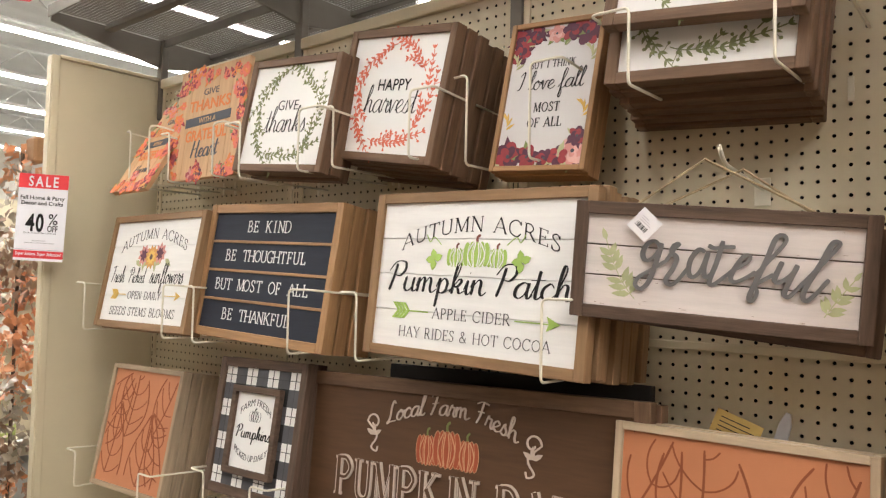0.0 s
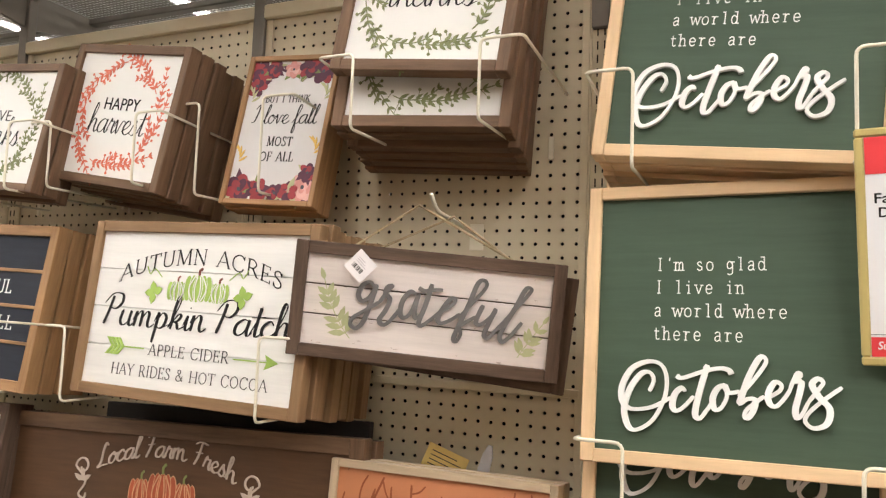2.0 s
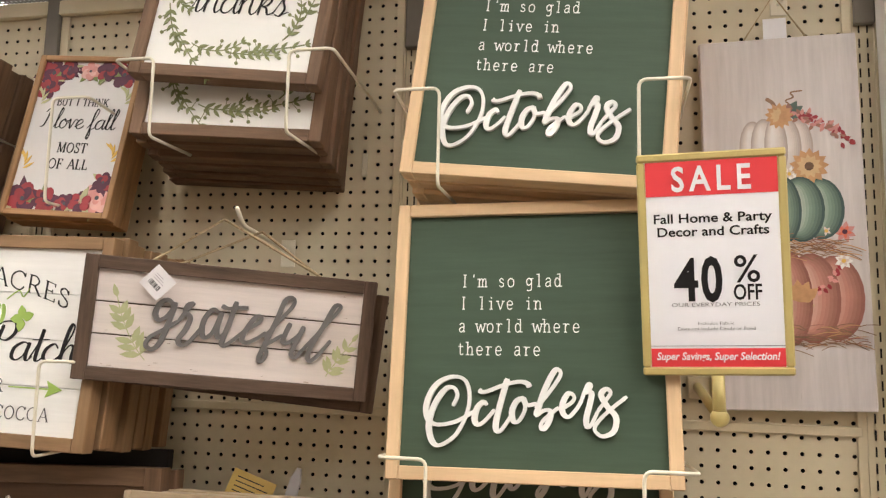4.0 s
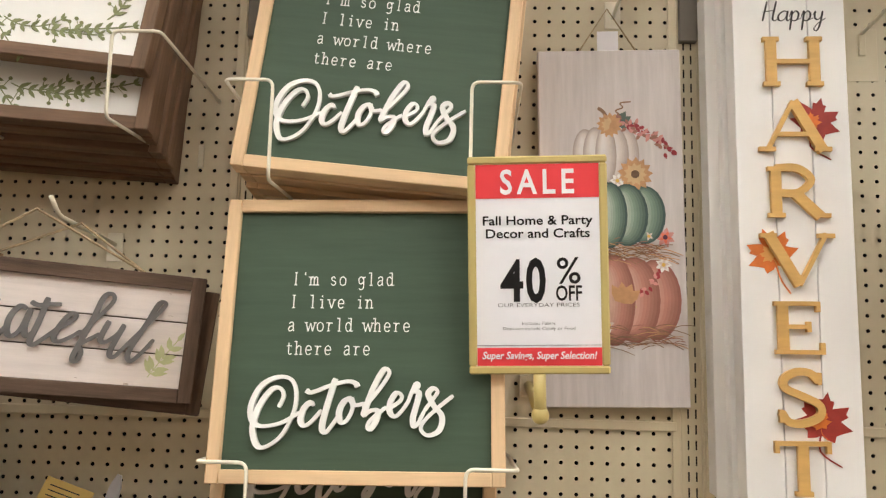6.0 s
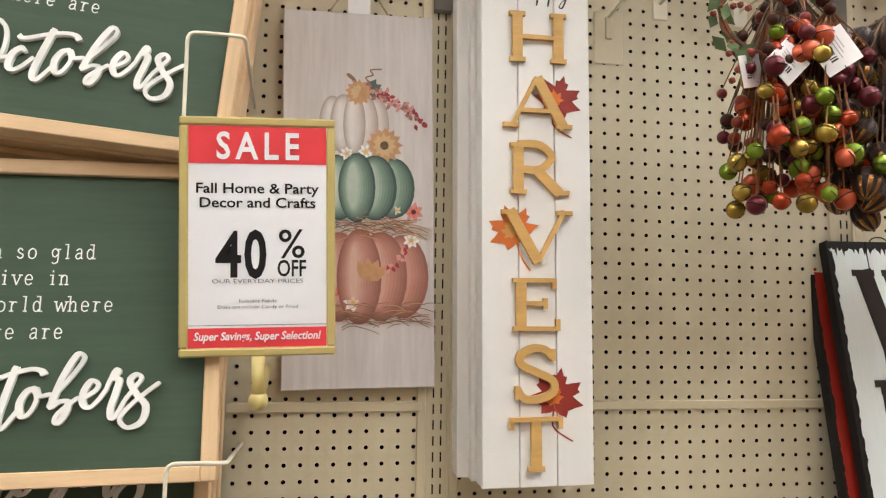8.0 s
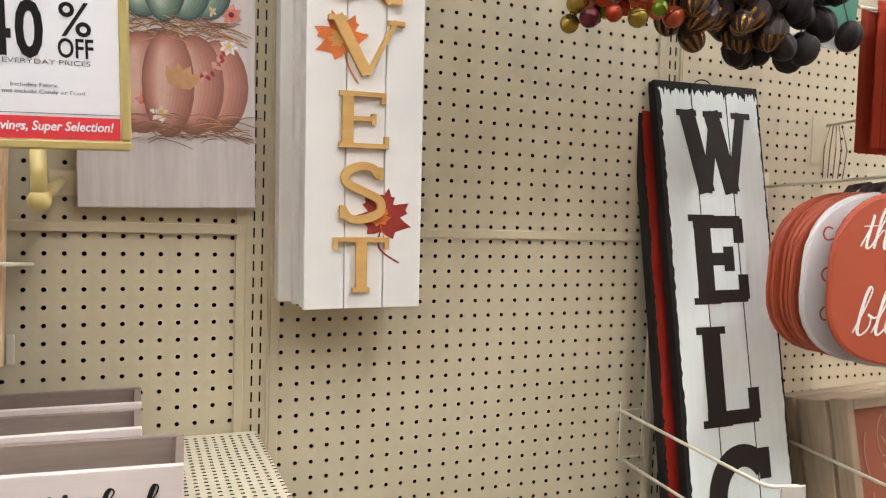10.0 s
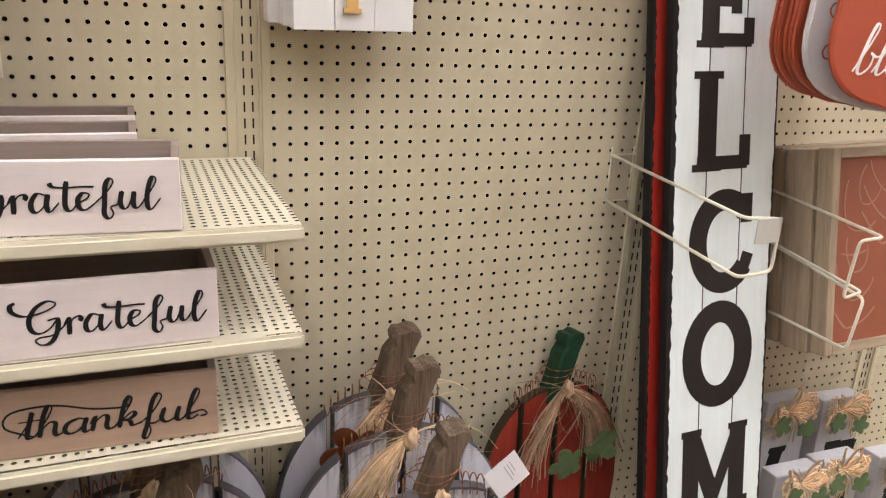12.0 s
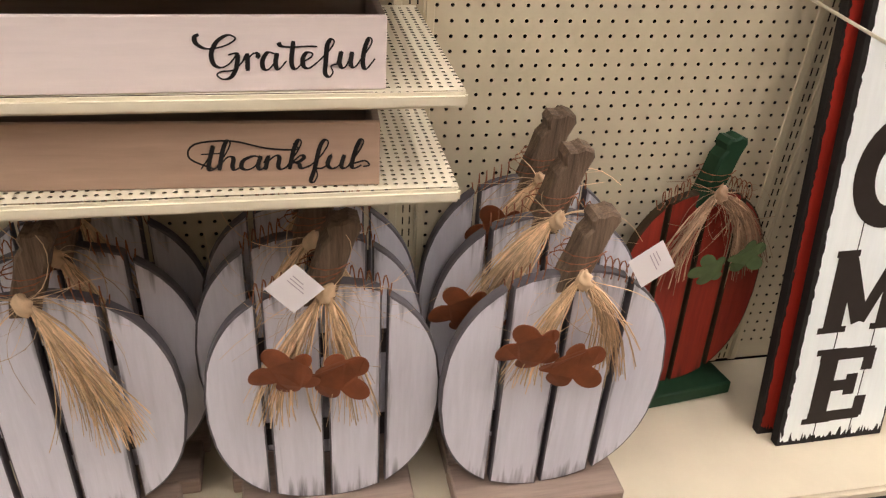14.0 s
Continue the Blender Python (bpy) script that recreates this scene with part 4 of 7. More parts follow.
def slab(ch, h, y0, y1, stem=None, bm=None, x=0.0, z=0.0, wide=1.0):
    """A slab-serif capital, centred on x."""
    if bm is None:
        bm = bmesh.new()
    u = h / 10.0
    st = (stem or 1.9) * u
    th = st * 0.62
    own = bmesh.new()

    def bar(x0, z0, x1, z1, wd, k=[0]):
        k[0] += 1
        a, b = Vector((x0 * u * wide, z0 * u)), Vector((x1 * u * wide, z1 * u))
        ribbon(own, [a, a.lerp(b, 0.02), a.lerp(b, 0.98), b], wd, y0 - 1.5e-5 * (k[0] % 12), y1, blunt=True)

    def serif(cx, cz, s=2.2):
        c = cz + (0.35 if cz < 5 else -0.35)
        bar(cx - s, c, cx + s, c, 0.75 * u)

    def bowl(cx, cz, rx, rz, a0, a1, wd, con=0.35):
        n = 32
        pts = [Vector(((cx + rx * math.cos(radians(a0 + (a1 - a0) * i / n))) * u * wide, (cz + rz * math.sin(radians(a0 + (a1 - a0) * i / n))) * u)) for i in range(n + 1)]
        rows_ = pts
        ribbon(own, rows_, wd, y0 - 1.1e-5, y1, blunt=True)

    if ch in STRAIGHT:
        stems, bars, wid = STRAIGHT[ch]
        for s_ in stems.split(";"):
            q = [float(v) for v in s_.split(",")]
            bar(*q, st)
            for zz in (0, 10):
                serif(q[0], zz, 1.8)
        for s_ in bars.split(";"):
            bar(*[float(v) for v in s_.split(",")], th)
    elif ch in "AV":
        f_ = (lambda v: v) if ch == "A" else (lambda v: 10 - v)
        bar(4.1, f_(10), 1.0, f_(0), th)
        bar(4.1, f_(10), 7.2, f_(0), st)
        if ch == "A":
            bar(2.2, 3.2, 6.2, 3.2, th)
        serif(1.0, f_(0), 1.5)
        serif(7.2, f_(0), 1.5)
        wid = 8.2
    elif ch == "W":
        for a, b, wd in ((1.0, 3.4, st), (5.6, 3.4, th), (5.0, 7.6, st), (10.0, 7.6, th)):
            bar(a, 10, b, 0, wd)
        for cx in (1.0, 5.3, 10.0):
            serif(cx, 10, 1.6)
        wid = 11
    elif ch == "M":
        bar(1.4, 0, 1.4, 10, st), bar(8.6, 0, 8.6, 10, st), bar(1.4, 9.6, 5, 1.2, st * 0.9), bar(8.6, 9.6, 5, 1.2, th)
        for cx in (1.4, 8.6):
            serif(cx, 0, 1.9)
            serif(cx, 10, 1.5)
        wid = 10
    elif ch == "O":
        bowl(4, 5, 3.1, 4.3, 0, 360, st * 0.95)
        wid = 8
    elif ch == "C":
        bowl(4.2, 5, 3.3, 4.3, 42, 322, st * 0.95)
        bar(6.9, 9.8, 6.9, 6.8, th)
        bar(6.6, 1.6, 7.3, 3.6, th)
        wid = 8
    elif ch == "R":
        bar(1.4, 0, 1.4, 10, st), serif(1.4, 0, 1.8), bar(0, 9.5, 4, 9.5, th)
        bowl(3.9, 7.3, 2.3, 2.2, 90, -90, st * 0.8)
        bar(1.4, 5.1, 4, 5.1, th), bar(4, 5.1, 6.8, 0.4, st), serif(7, 0, 1.0)
        wid = 7.8
    elif ch == "S":
        pts = "6.1,7.6 5.2,9.2 3.4,9.4 1.7,8.4 1.7,6.6 3.6,5.4 5.6,4.4 6.2,2.6 5,1 3,.6 1.3,1.8 .9,3.2"
        ribbon(own, [Vector((a * u * wide, b * u)) for a, b in smooth([Vector([float(v) for v in p.split(",")]) for p in pts.split()])], st * 0.95, y0, y1)
        bar(6.3, 9.8, 6.3, 6.9, th * 0.8), bar(0.8, 0.2, 0.8, 3.3, th * 0.8)
        wid = 7.2
    for v in own.verts:
        v.co.x += x - wid * u * wide / 2
        v.co.z += z
    tmp = bpy.data.meshes.new("tmp")
    own.to_mesh(tmp)
    own.free()
    bm.from_mesh(tmp)
    bpy.data.meshes.remove(tmp)
    bmesh.ops.recalc_face_normals(bm, faces=bm.faces[:])
    return bm


def framed(name, label, p, wood, fw, fd=0.028, rec=0.007, panel=white_paint, planks=1, stack=0, group="", step=None, drop=0.0, jit=0.006, seed=1):
    """A framed wooden sign with its stack of like signs behind it. Returns the front sign, its width, its height and its board's front."""
    x, y, z, w, h, lean, yaw, roll = p
    rng = random.Random(seed)
    M = spot(x, y, z, lean, yaw, roll)
    t = thing(name, M, label, "sign", group)
    H, Vv = WOODS[wood]
    part("frame_rail", box(-w / 2 + fw, w / 2 - fw, 0.0006, fd - 0.0006, 0, fw, 0.0012), H, t)
    part("frame_rail", box(-w / 2 + fw, w / 2 - fw, 0.0006, fd - 0.0006, h - fw, h, 0.0012), H, t)
    part("frame_stile", box(-w / 2, -w / 2 + fw, 0, fd, 0, h, 0.0015), Vv, t)
    part("frame_stile", box(w / 2 - fw, w / 2, 0, fd, 0, h, 0.0015), Vv, t)
    mats_ = panel if isinstance(panel, (list, tuple)) else [panel]
    iw, ih = w - 2 * fw, h - 2 * fw
    for i in range(planks):
        z0, z1 = fw + ih * i / planks, fw + ih * (i + 1) / planks
        g = (0.0011 if panel in (navy, pink_white) else 0.0006) if planks > 1 else 0
        part("plank" if planks > 1 else "board", box(-iw / 2 - 0.002, iw / 2 + 0.002, rec, rec + 0.006, z0 + (g if i else -0.002), z1 - (g if i < planks - 1 else -0.002), 0.0008 if planks > 1 else 0), mats_[i % len(mats_)], t)
    if planks > 1:
        part("back_board", box(-iw / 2, iw / 2, rec + 0.0065, rec + 0.009, fw, h - fw), H if panel is pink_white else mats_[0], t)
    for k in range(stack):
        m = M @ Matrix.Translation((rng.uniform(-jit, jit), (k + 1) * (step or fd + 0.003), drop * (k + 1) + rng.uniform(-jit, jit) * 0.5)) @ Matrix.Rotation(radians(rng.uniform(-0.6, 0.6)), 4, "Y")
        copy_thing(t, m)
    return t, w, h, rec


def wire_holder(xl, xr, yf, zt, zb, hook=0.045, r=0.0026, back=0.0):
    """A pair of bent coated wires that holds signs against the pegboard."""
    t = thing("wire_sign_holder", Matrix.Translation(((xl + xr) / 2, 0, zb)), "cream coated wire sign holder hooked into the pegboard", "wire holder", "sign holders")
    c = (xl + xr) / 2
    for s, x in ((1, xl), (-1, xr)):
        pts = [(x - c, -0.004, zt - zb - 0.02), (x - c, yf, zt - zb), (x - c + s * hook, yf, zt - zb), (x - c + s * hook, yf, 0.0), (x - c + s * hook, -0.004, back)]
        part("wire", tube(rounded(pts, 0.012), r, sides=8), wire_mat, t, smooth=True)
        bx = x - c + s * hook * 0.4
        part("back_plate", box(bx - 0.005, bx + 0.005, -0.004, -0.0008, -0.012, 0.030, 0.001), wire_mat, t)
    return t


tag_print = mat("faint tag print", (0.42, 0.36, 0.40), 0.6)


def hang_tag(x, y, z, yaw, roll, size=0.042, lean=0):
    t = thing("price_tag", spot(x, y, z, lean, yaw, 45 + roll), "small square white paper hang tag", "price tag", "hang tags")
    part("card", box(-size / 2, size / 2, 0, 0.0006, 0, size), mat("tag card", (0.80, 0.76, 0.76), 0.6, var=0.03), t)
    a = Art(0.0)
    for i in range(9 if size < 0.056 else 0):
        a.poly(ink_grey, [(-size * 0.3 + i * size * 0.06, size * 0.25), (-size * 0.3 + i * size * 0.06 + size * (0.02 + 0.015 * (i % 3)), size * 0.25), (-size * 0.3 + i * size * 0.06 + size * (0.02 + 0.015 * (i % 3)), size * 0.45), (-size * 0.3 + i * size * 0.06, size * 0.45)], 0.0003)
    for i in range(3):
        a.line(tag_print, [(-size * 0.3, size * (0.55 + 0.09 * i)), (size * (0.25 - 0.1 * i), size * (0.55 + 0.09 * i))], size * 0.03, 0.0003)
    a.done(t)
    return t

# ---------------------------------------------------------------- the signs on the wall
R = random.Random(5)
green_leaf = mat("olive green print", (0.19, 0.24, 0.07), 0.6, var=0.15, scale=40)
wreath_green = mat("dull green wreath print", (0.195, 0.215, 0.085), 0.6, var=0.2, scale=60)
coral = mat("coral red print", (0.72, 0.17, 0.10), 0.6, var=0.12, scale=40)
bright_green = mat("spring green print", (0.34, 0.50, 0.10), 0.6, var=0.1, scale=40)
rust_stem = mat("rust brown print", (0.20, 0.06, 0.04), 0.6)
yellow_ink = mat("mustard yellow print", (0.72, 0.46, 0.10), 0.6, var=0.1)
plum = mat("dark plum print", (0.09, 0.018, 0.045), 0.6, var=0.3, scale=60)
pale_rose = mat("pale rose print", (0.70, 0.40, 0.36), 0.6, var=0.2, scale=60)
rose = mat("rose pink print", (0.62, 0.27, 0.24), 0.6, var=0.25, scale=60)
berry = mat("berry red print", (0.33, 0.03, 0.04), 0.6, var=0.3, scale=60)
sage = mat("sage leaf print", (0.46, 0.47, 0.25), 0.6, var=0.2, scale=50)
orange_ink = mat("orange print", (0.70, 0.20, 0.04), 0.6, var=0.15, scale=40)
amber = mat("amber print", (0.66, 0.33, 0.08), 0.6, var=0.2, scale=40)
kraft = mat("warm natural board", (0.60, 0.37, 0.20), 0.6, var=0.18, scale=5, grain=GZ, bump=0.05)
slate_ink = mat("slate print", (0.055, 0.06, 0.075), 0.6)
gray_board = mat("pale grey board", (0.66, 0.63, 0.62), 0.6, var=0.05, scale=8)

# pumpkin patch sign
t, w, h, r = framed("framed_sign", "white shiplap pumpkin patch sign in tan frame", (-1.459, -0.269, 1.402, 0.53, 0.336, 5.1, -0.3, 1.6), "tan", 0.021, 0.026, panel=ship_white, planks=4, stack=6, seed=2, step=0.0325, jit=0.007)
roman_line(t, ink, "AUTUMN ACRES", 0.030, 0.005, 0.216, 0.385, y=r, arc=0.040, thick=0.10, thin=0.045)
part("lettering", script("Pumpkin Patch", 0.445, 0.002, 0.134, r - 0.0008, r, pen=0.125, tall=0.92, contrast=0.78), ink, t)
roman_line(t, ink_grey, "APPLE CIDER", 0.021, 0.008, 0.083, 0.19, y=r, thick=0.085, thin=0.045)
roman_line(t, ink_grey, "HAY RIDES & HOT COCOA", 0.021, 0.01, 0.042, 0.365, y=r, thick=0.08, thin=0.04)
a = Art(r)
for dx, s in ((-0.049, 0.74), (0.049, 0.74), (0.0, 1.0)):
    a.pumpkin(bright_green, white_paint, rust_stem, dx + 0.01, 0.186, 0.072 * s, 0.052 * s)
for s in (-1, 1):
    for k in range(4):
        a.leaf(bright_green, s * 0.105 + 0.01, 0.20, k * 1.4 + 0.4, 0.022, 0.018)
    a.line(bright_green, [(s * 0.08, 0.23), (s * 0.1, 0.245), (s * 0.11, 0.235), (s * 0.12, 0.25)], 0.0015)
arrow(a, bright_green, -0.180, -0.098, 0.094, 0.032, head=False)
arrow(a, bright_green, 0.112, 0.185, 0.092, 0.026, tail=False)
a.done(t)
wire_holder(-1.775, -1.21, -0.29, 1.533, 1.39, 0.055)

# be kind sign
t, w, h, r = framed("framed_sign", "navy plank sign with white lettering in golden oak frame", (-2.129, -0.256, 1.40, 0.522, 0.351, 7.6, 0.8, 2.2), "oak", 0.023, 0.034, panel=navy, planks=4, stack=3, seed=3, step=0.041, jit=0.007)
for i, s in enumerate(("BE THANKFUL", "BUT MOST OF ALL", "BE THOUGHTFUL", "BE KIND")):
    roman_line(t, white_ink, s, 0.030, -0.01, 0.048 + i * 0.0765, 0.0252 * len(s), y=r, thick=0.095, thin=0.075, foot=0.12, pitch=0.80)
for i in range(1, 4):
    part("divider", box(-w / 2 + 0.024, w / 2 - 0.024, r - 0.003, r + 0.002, 0.023 + i * 0.0763 - 0.0035, 0.023 + i * 0.0763 + 0.0035, 0.0008), oak, t)
wire_holder(-2.385, -1.86, -0.30, 1.535, 1.39, 0.07)

# sunflower sign
t, w, h, r = framed("framed_sign", "white shiplap sunflower sign in tan frame", (-2.631, -0.288, 1.407, 0.513, 0.341, 10.0, -0.7, -0.1), "tan", 0.02, 0.026, panel=ship_white, planks=4, stack=1, seed=4)
roman_line(t, ink_grey, "AUTUMN ACRES", 0.030, 0, 0.226, 0.37, y=r, arc=0.042, thick=0.085, thin=0.045)
part("lettering", script("Fresh", 0.082, -0.176, 0.135, r - 0.0008, r, pen=0.10, tall=1.45, contrast=0.7), ink, t)
part("lettering", script("Picked", 0.092, -0.062, 0.135, r - 0.0008, r, pen=0.10, tall=1.45, contrast=0.7), ink, t)
part("lettering", script("sunflowers", 0.178, 0.104, 0.135, r - 0.0008, r, pen=0.10, tall=1.45, contrast=0.7), ink, t)
roman_line(t, ink_grey, "OPEN DAILY", 0.023, 0.0, 0.087, 0.19, y=r, thick=0.085, thin=0.045)
roman_line(t, ink_grey, "SEEDS STEMS BLOOMS", 0.025, 0.0, 0.038, 0.37, y=r, thick=0.085, thin=0.045)
a = Art(r)
for k in range(9):
    a.leaf(sage, R.uniform(-0.09, 0.09), 0.20 + R.uniform(-0.008, 0.012), R.uniform(0, 6.2), 0.04, 0.018)
a.flower((rose, plum), plum, -0.045, 0.218, 0.033, 9, R)
a.flower((rose, plum), plum, 0.045, 0.222, 0.033, 9, R)
a.flower((amber, yellow_ink), darkwood, 0.0, 0.212, 0.036, 12, R)
arrow(a, yellow_ink, -0.18, -0.105, 0.10, 0.030, head=False)
arrow(a, yellow_ink, 0.105, 0.175, 0.10, 0.024, tail=False)
a.done(t)
wire_holder(-2.925, -2.36, -0.325, 1.536, 1.395, 0.06)

# happy harvest sign with its stack
t, w, h, r = framed("framed_sign", "white happy harvest wreath sign in brown frame", (-1.757, -0.210, 1.823, 0.340, 0.306, 5.6, -2.2, 8.6), "walnut", 0.019, 0.03, panel=white_paint, stack=5, seed=5, jit=0.007, drop=-0.003)
print_line(t, ink, "HAPPY", 0.028, 0.005, 0.163, 0.105, y=r)
part("lettering", script("harvest", 0.170, 0, 0.112, r - 0.0008, r, pen=0.078, tall=1.15, contrast=0.7), ink, t)
a = Art(r)
a.wreath(coral, 0, 0.153, 0.113, R, leaf=0.82)
a.done(t)
wire_holder(-1.925, -1.56, -0.245, 1.955, 1.815, 0.065)

# give thanks sign
t, w, h, r = framed("framed_sign", "white give thanks wreath sign in brown frame", (-2.049, -0.266, 1.817, 0.336, 0.288, 7.9, 1.1, 5.3), "walnut", 0.018, 0.03, panel=white_paint, stack=2, seed=6)
print_line(t, ink_grey, "GIVE", 0.027, 0.0, 0.155, 0.075, y=r, bold=-0.012)
part("lettering", script("thanks", 0.155, 0, 0.10, r - 0.0008, r, pen=0.072, tall=1.2, contrast=0.7), ink, t)
a = Art(r)
a.wreath(wreath_green, 0, 0.144, 0.113, R, leaf=0.78)
a.done(t)
wire_holder(-2.215, -1.85, -0.295, 1.945, 1.805, 0.07)


# orange harvest boards
def heart_board(p, k):
    x, y, z, w, h, lean, yaw, roll = p
    t = thing("wooden_plaque", spot(x, y, z, lean, yaw, roll), "unframed natural wood plaque with orange floral print", "sign", "orange plaques")
    n = 5
    for i in range(n):
        part("plank", box(-w / 2 + i * w / n + 0.0006, -w / 2 + (i + 1) * w / n - 0.0006, 0, 0.016, 0, h, 0.0008), kraft, t)
    a = Art(0.0)
    rng = random.Random(k)
    for i in range(64):
        side = i % 4
        along = rng.uniform(-0.47, 0.47)
        px = along * w if side < 2 else (-0.455, 0.455)[side - 2] * w + rng.gauss(0, 0.012)
        pz = (0.93, 0.05)[side] * h + rng.gauss(0, 0.016) if side < 2 else (along + 0.5) * h
        px, pz = max(-0.475 * w, min(0.475 * w, px)), max(0.03 * h, min(0.97 * h, pz))
        a.leaf(rng.choice((green_leaf, amber, orange_ink, berry)), px, pz, rng.uniform(0, 6), 0.03, 0.014)
        a.rose((rng.choice((coral, berry, coral, orange_ink, rose, plum)), rng.choice((orange_ink, berry, coral)), coral), rng.choice((plum, berry, yellow_ink)), px, pz, rng.uniform(0.010, 0.022), rng)
    a.poly(slate_ink, [(-0.33 * w, 0.47 * h), (0.33 * w, 0.49 * h), (0.33 * w, 0.57 * h), (-0.33 * w, 0.55 * h)])
    a.done(t)
    print_line(t, slate_ink, "GIVE", 0.02, 0, 0.745 * h, 0.22 * w, y=0)
    print_line(t, orange_ink, "THANKS", 0.034, 0, 0.61 * h, 0.6 * w, y=0, bold=0.02)
    print_line(t, kraft, "WITH A", 0.016, 0, 0.495 * h, 0.25 * w, y=-0.0012)
    print_line(t, orange_ink, "GRATEFUL", 0.034, 0, 0.34 * h, 0.6 * w, y=0, bold=0.02)
    part("lettering", script("Heart", 0.39 * w, 0, 0.19 * h, -0.0008, 0, pen=0.16, tall=1.0), slate_ink, t)


heart_board((-2.454, -0.210, 1.837, 0.334, 0.333, 7.1, 0.3, -0.5), 3)
heart_board((-2.724, -0.278, 1.812, 0.20, 0.345, 31.0, -1.0, -0.6), 8)
wire_holder(-2.80, -2.63, -0.25, 2.0, 1.83, 0.03)
wire_holder(-2.60, -2.28, -0.25, 1.97, 1.83, 0.05)

# I love fall
t, w, h, r = framed("framed_sign", "pale grey floral fall sign in golden oak frame", (-1.377, -0.153, 1.780, 0.215, 0.320, 10.2, 3.0, 3.3), "oak", 0.011, 0.024, panel=gray_board, stack=2, seed=7)
roman_line(t, ink_grey, "BUT I THINK", 0.016, 0.0, 0.218, 0.105, y=r)
part("lettering", script("I love fall", 0.15, 0, 0.172, r - 0.0008, r, pen=0.09, tall=1.15), ink, t)
roman_line(t, ink, "MOST", 0.020, 0.002, 0.124, 0.060, y=r)
roman_line(t, ink, "OF ALL", 0.020, 0.002, 0.092, 0.080, y=r)
a = Art(r)
for px, pz, s in ((-0.075, 0.285, 0.027), (-0.08, 0.255, 0.022), (-0.045, 0.293, 0.018), (0.0, 0.29, 0.018), (0.035, 0.292, 0.02), (0.07, 0.285, 0.026), (-0.07, 0.032, 0.028), (-0.025, 0.03, 0.022), (0.015, 0.026, 0.018), (0.045, 0.03, 0.02), (0.075, 0.04, 0.028), (0.08, 0.07, 0.018)):
    for k in range(4):
        a.leaf(R.choice((green_leaf, plum, sage)), px, pz, R.uniform(0, 6.2), s * 1.6, s * 0.7)
    a.rose(R.choice(((plum, berry, plum), (berry, plum, berry), (rose, pale_rose, rose), (plum, plum, berry))), slate_ink, px, pz, s * 1.1, R)
for px, pz in ((-0.085, 0.22), (0.085, 0.11), (-0.085, 0.09), (0.085, 0.225)):
    for k in range(5):
        a.leaf(yellow_ink if pz < 0.2 else sage, px, pz + k * 0.006, 1.57 + (k - 2) * 0.5, 0.022, 0.006)
a.done(t)
wire_holder(-1.595, -1.30, -0.18, 1.985, 1.80, 0.07)

# thanks wreath signs
for k, (p, st) in enumerate((((-1.031, -0.201, 1.899, 0.329, 0.36, 7.6, 4.9, 3.2), 5), ((-1.023, -0.235, 1.986, 0.322, 0.36, 9.0, 5.1, 5.0), 0))):
    t, w, h, r = framed("framed_sign", "white thanks wreath sign in brown frame", p, "walnut", 0.021, 0.03, panel=white_paint, stack=st, seed=8, jit=0.006, drop=-0.005)
    part("lettering", script("thanks", 0.165, 0.0, 0.122, r - 0.0008, r, pen=0.085, tall=1.2, contrast=0.7), ink, t)
    a = Art(r)
    a.wreath(wreath_green, 0, 0.165, 0.12, R, leaf=0.82)
    a.done(t)
wire_holder(-1.19, -0.822, -0.27, 2.012, 1.885, 0.07)

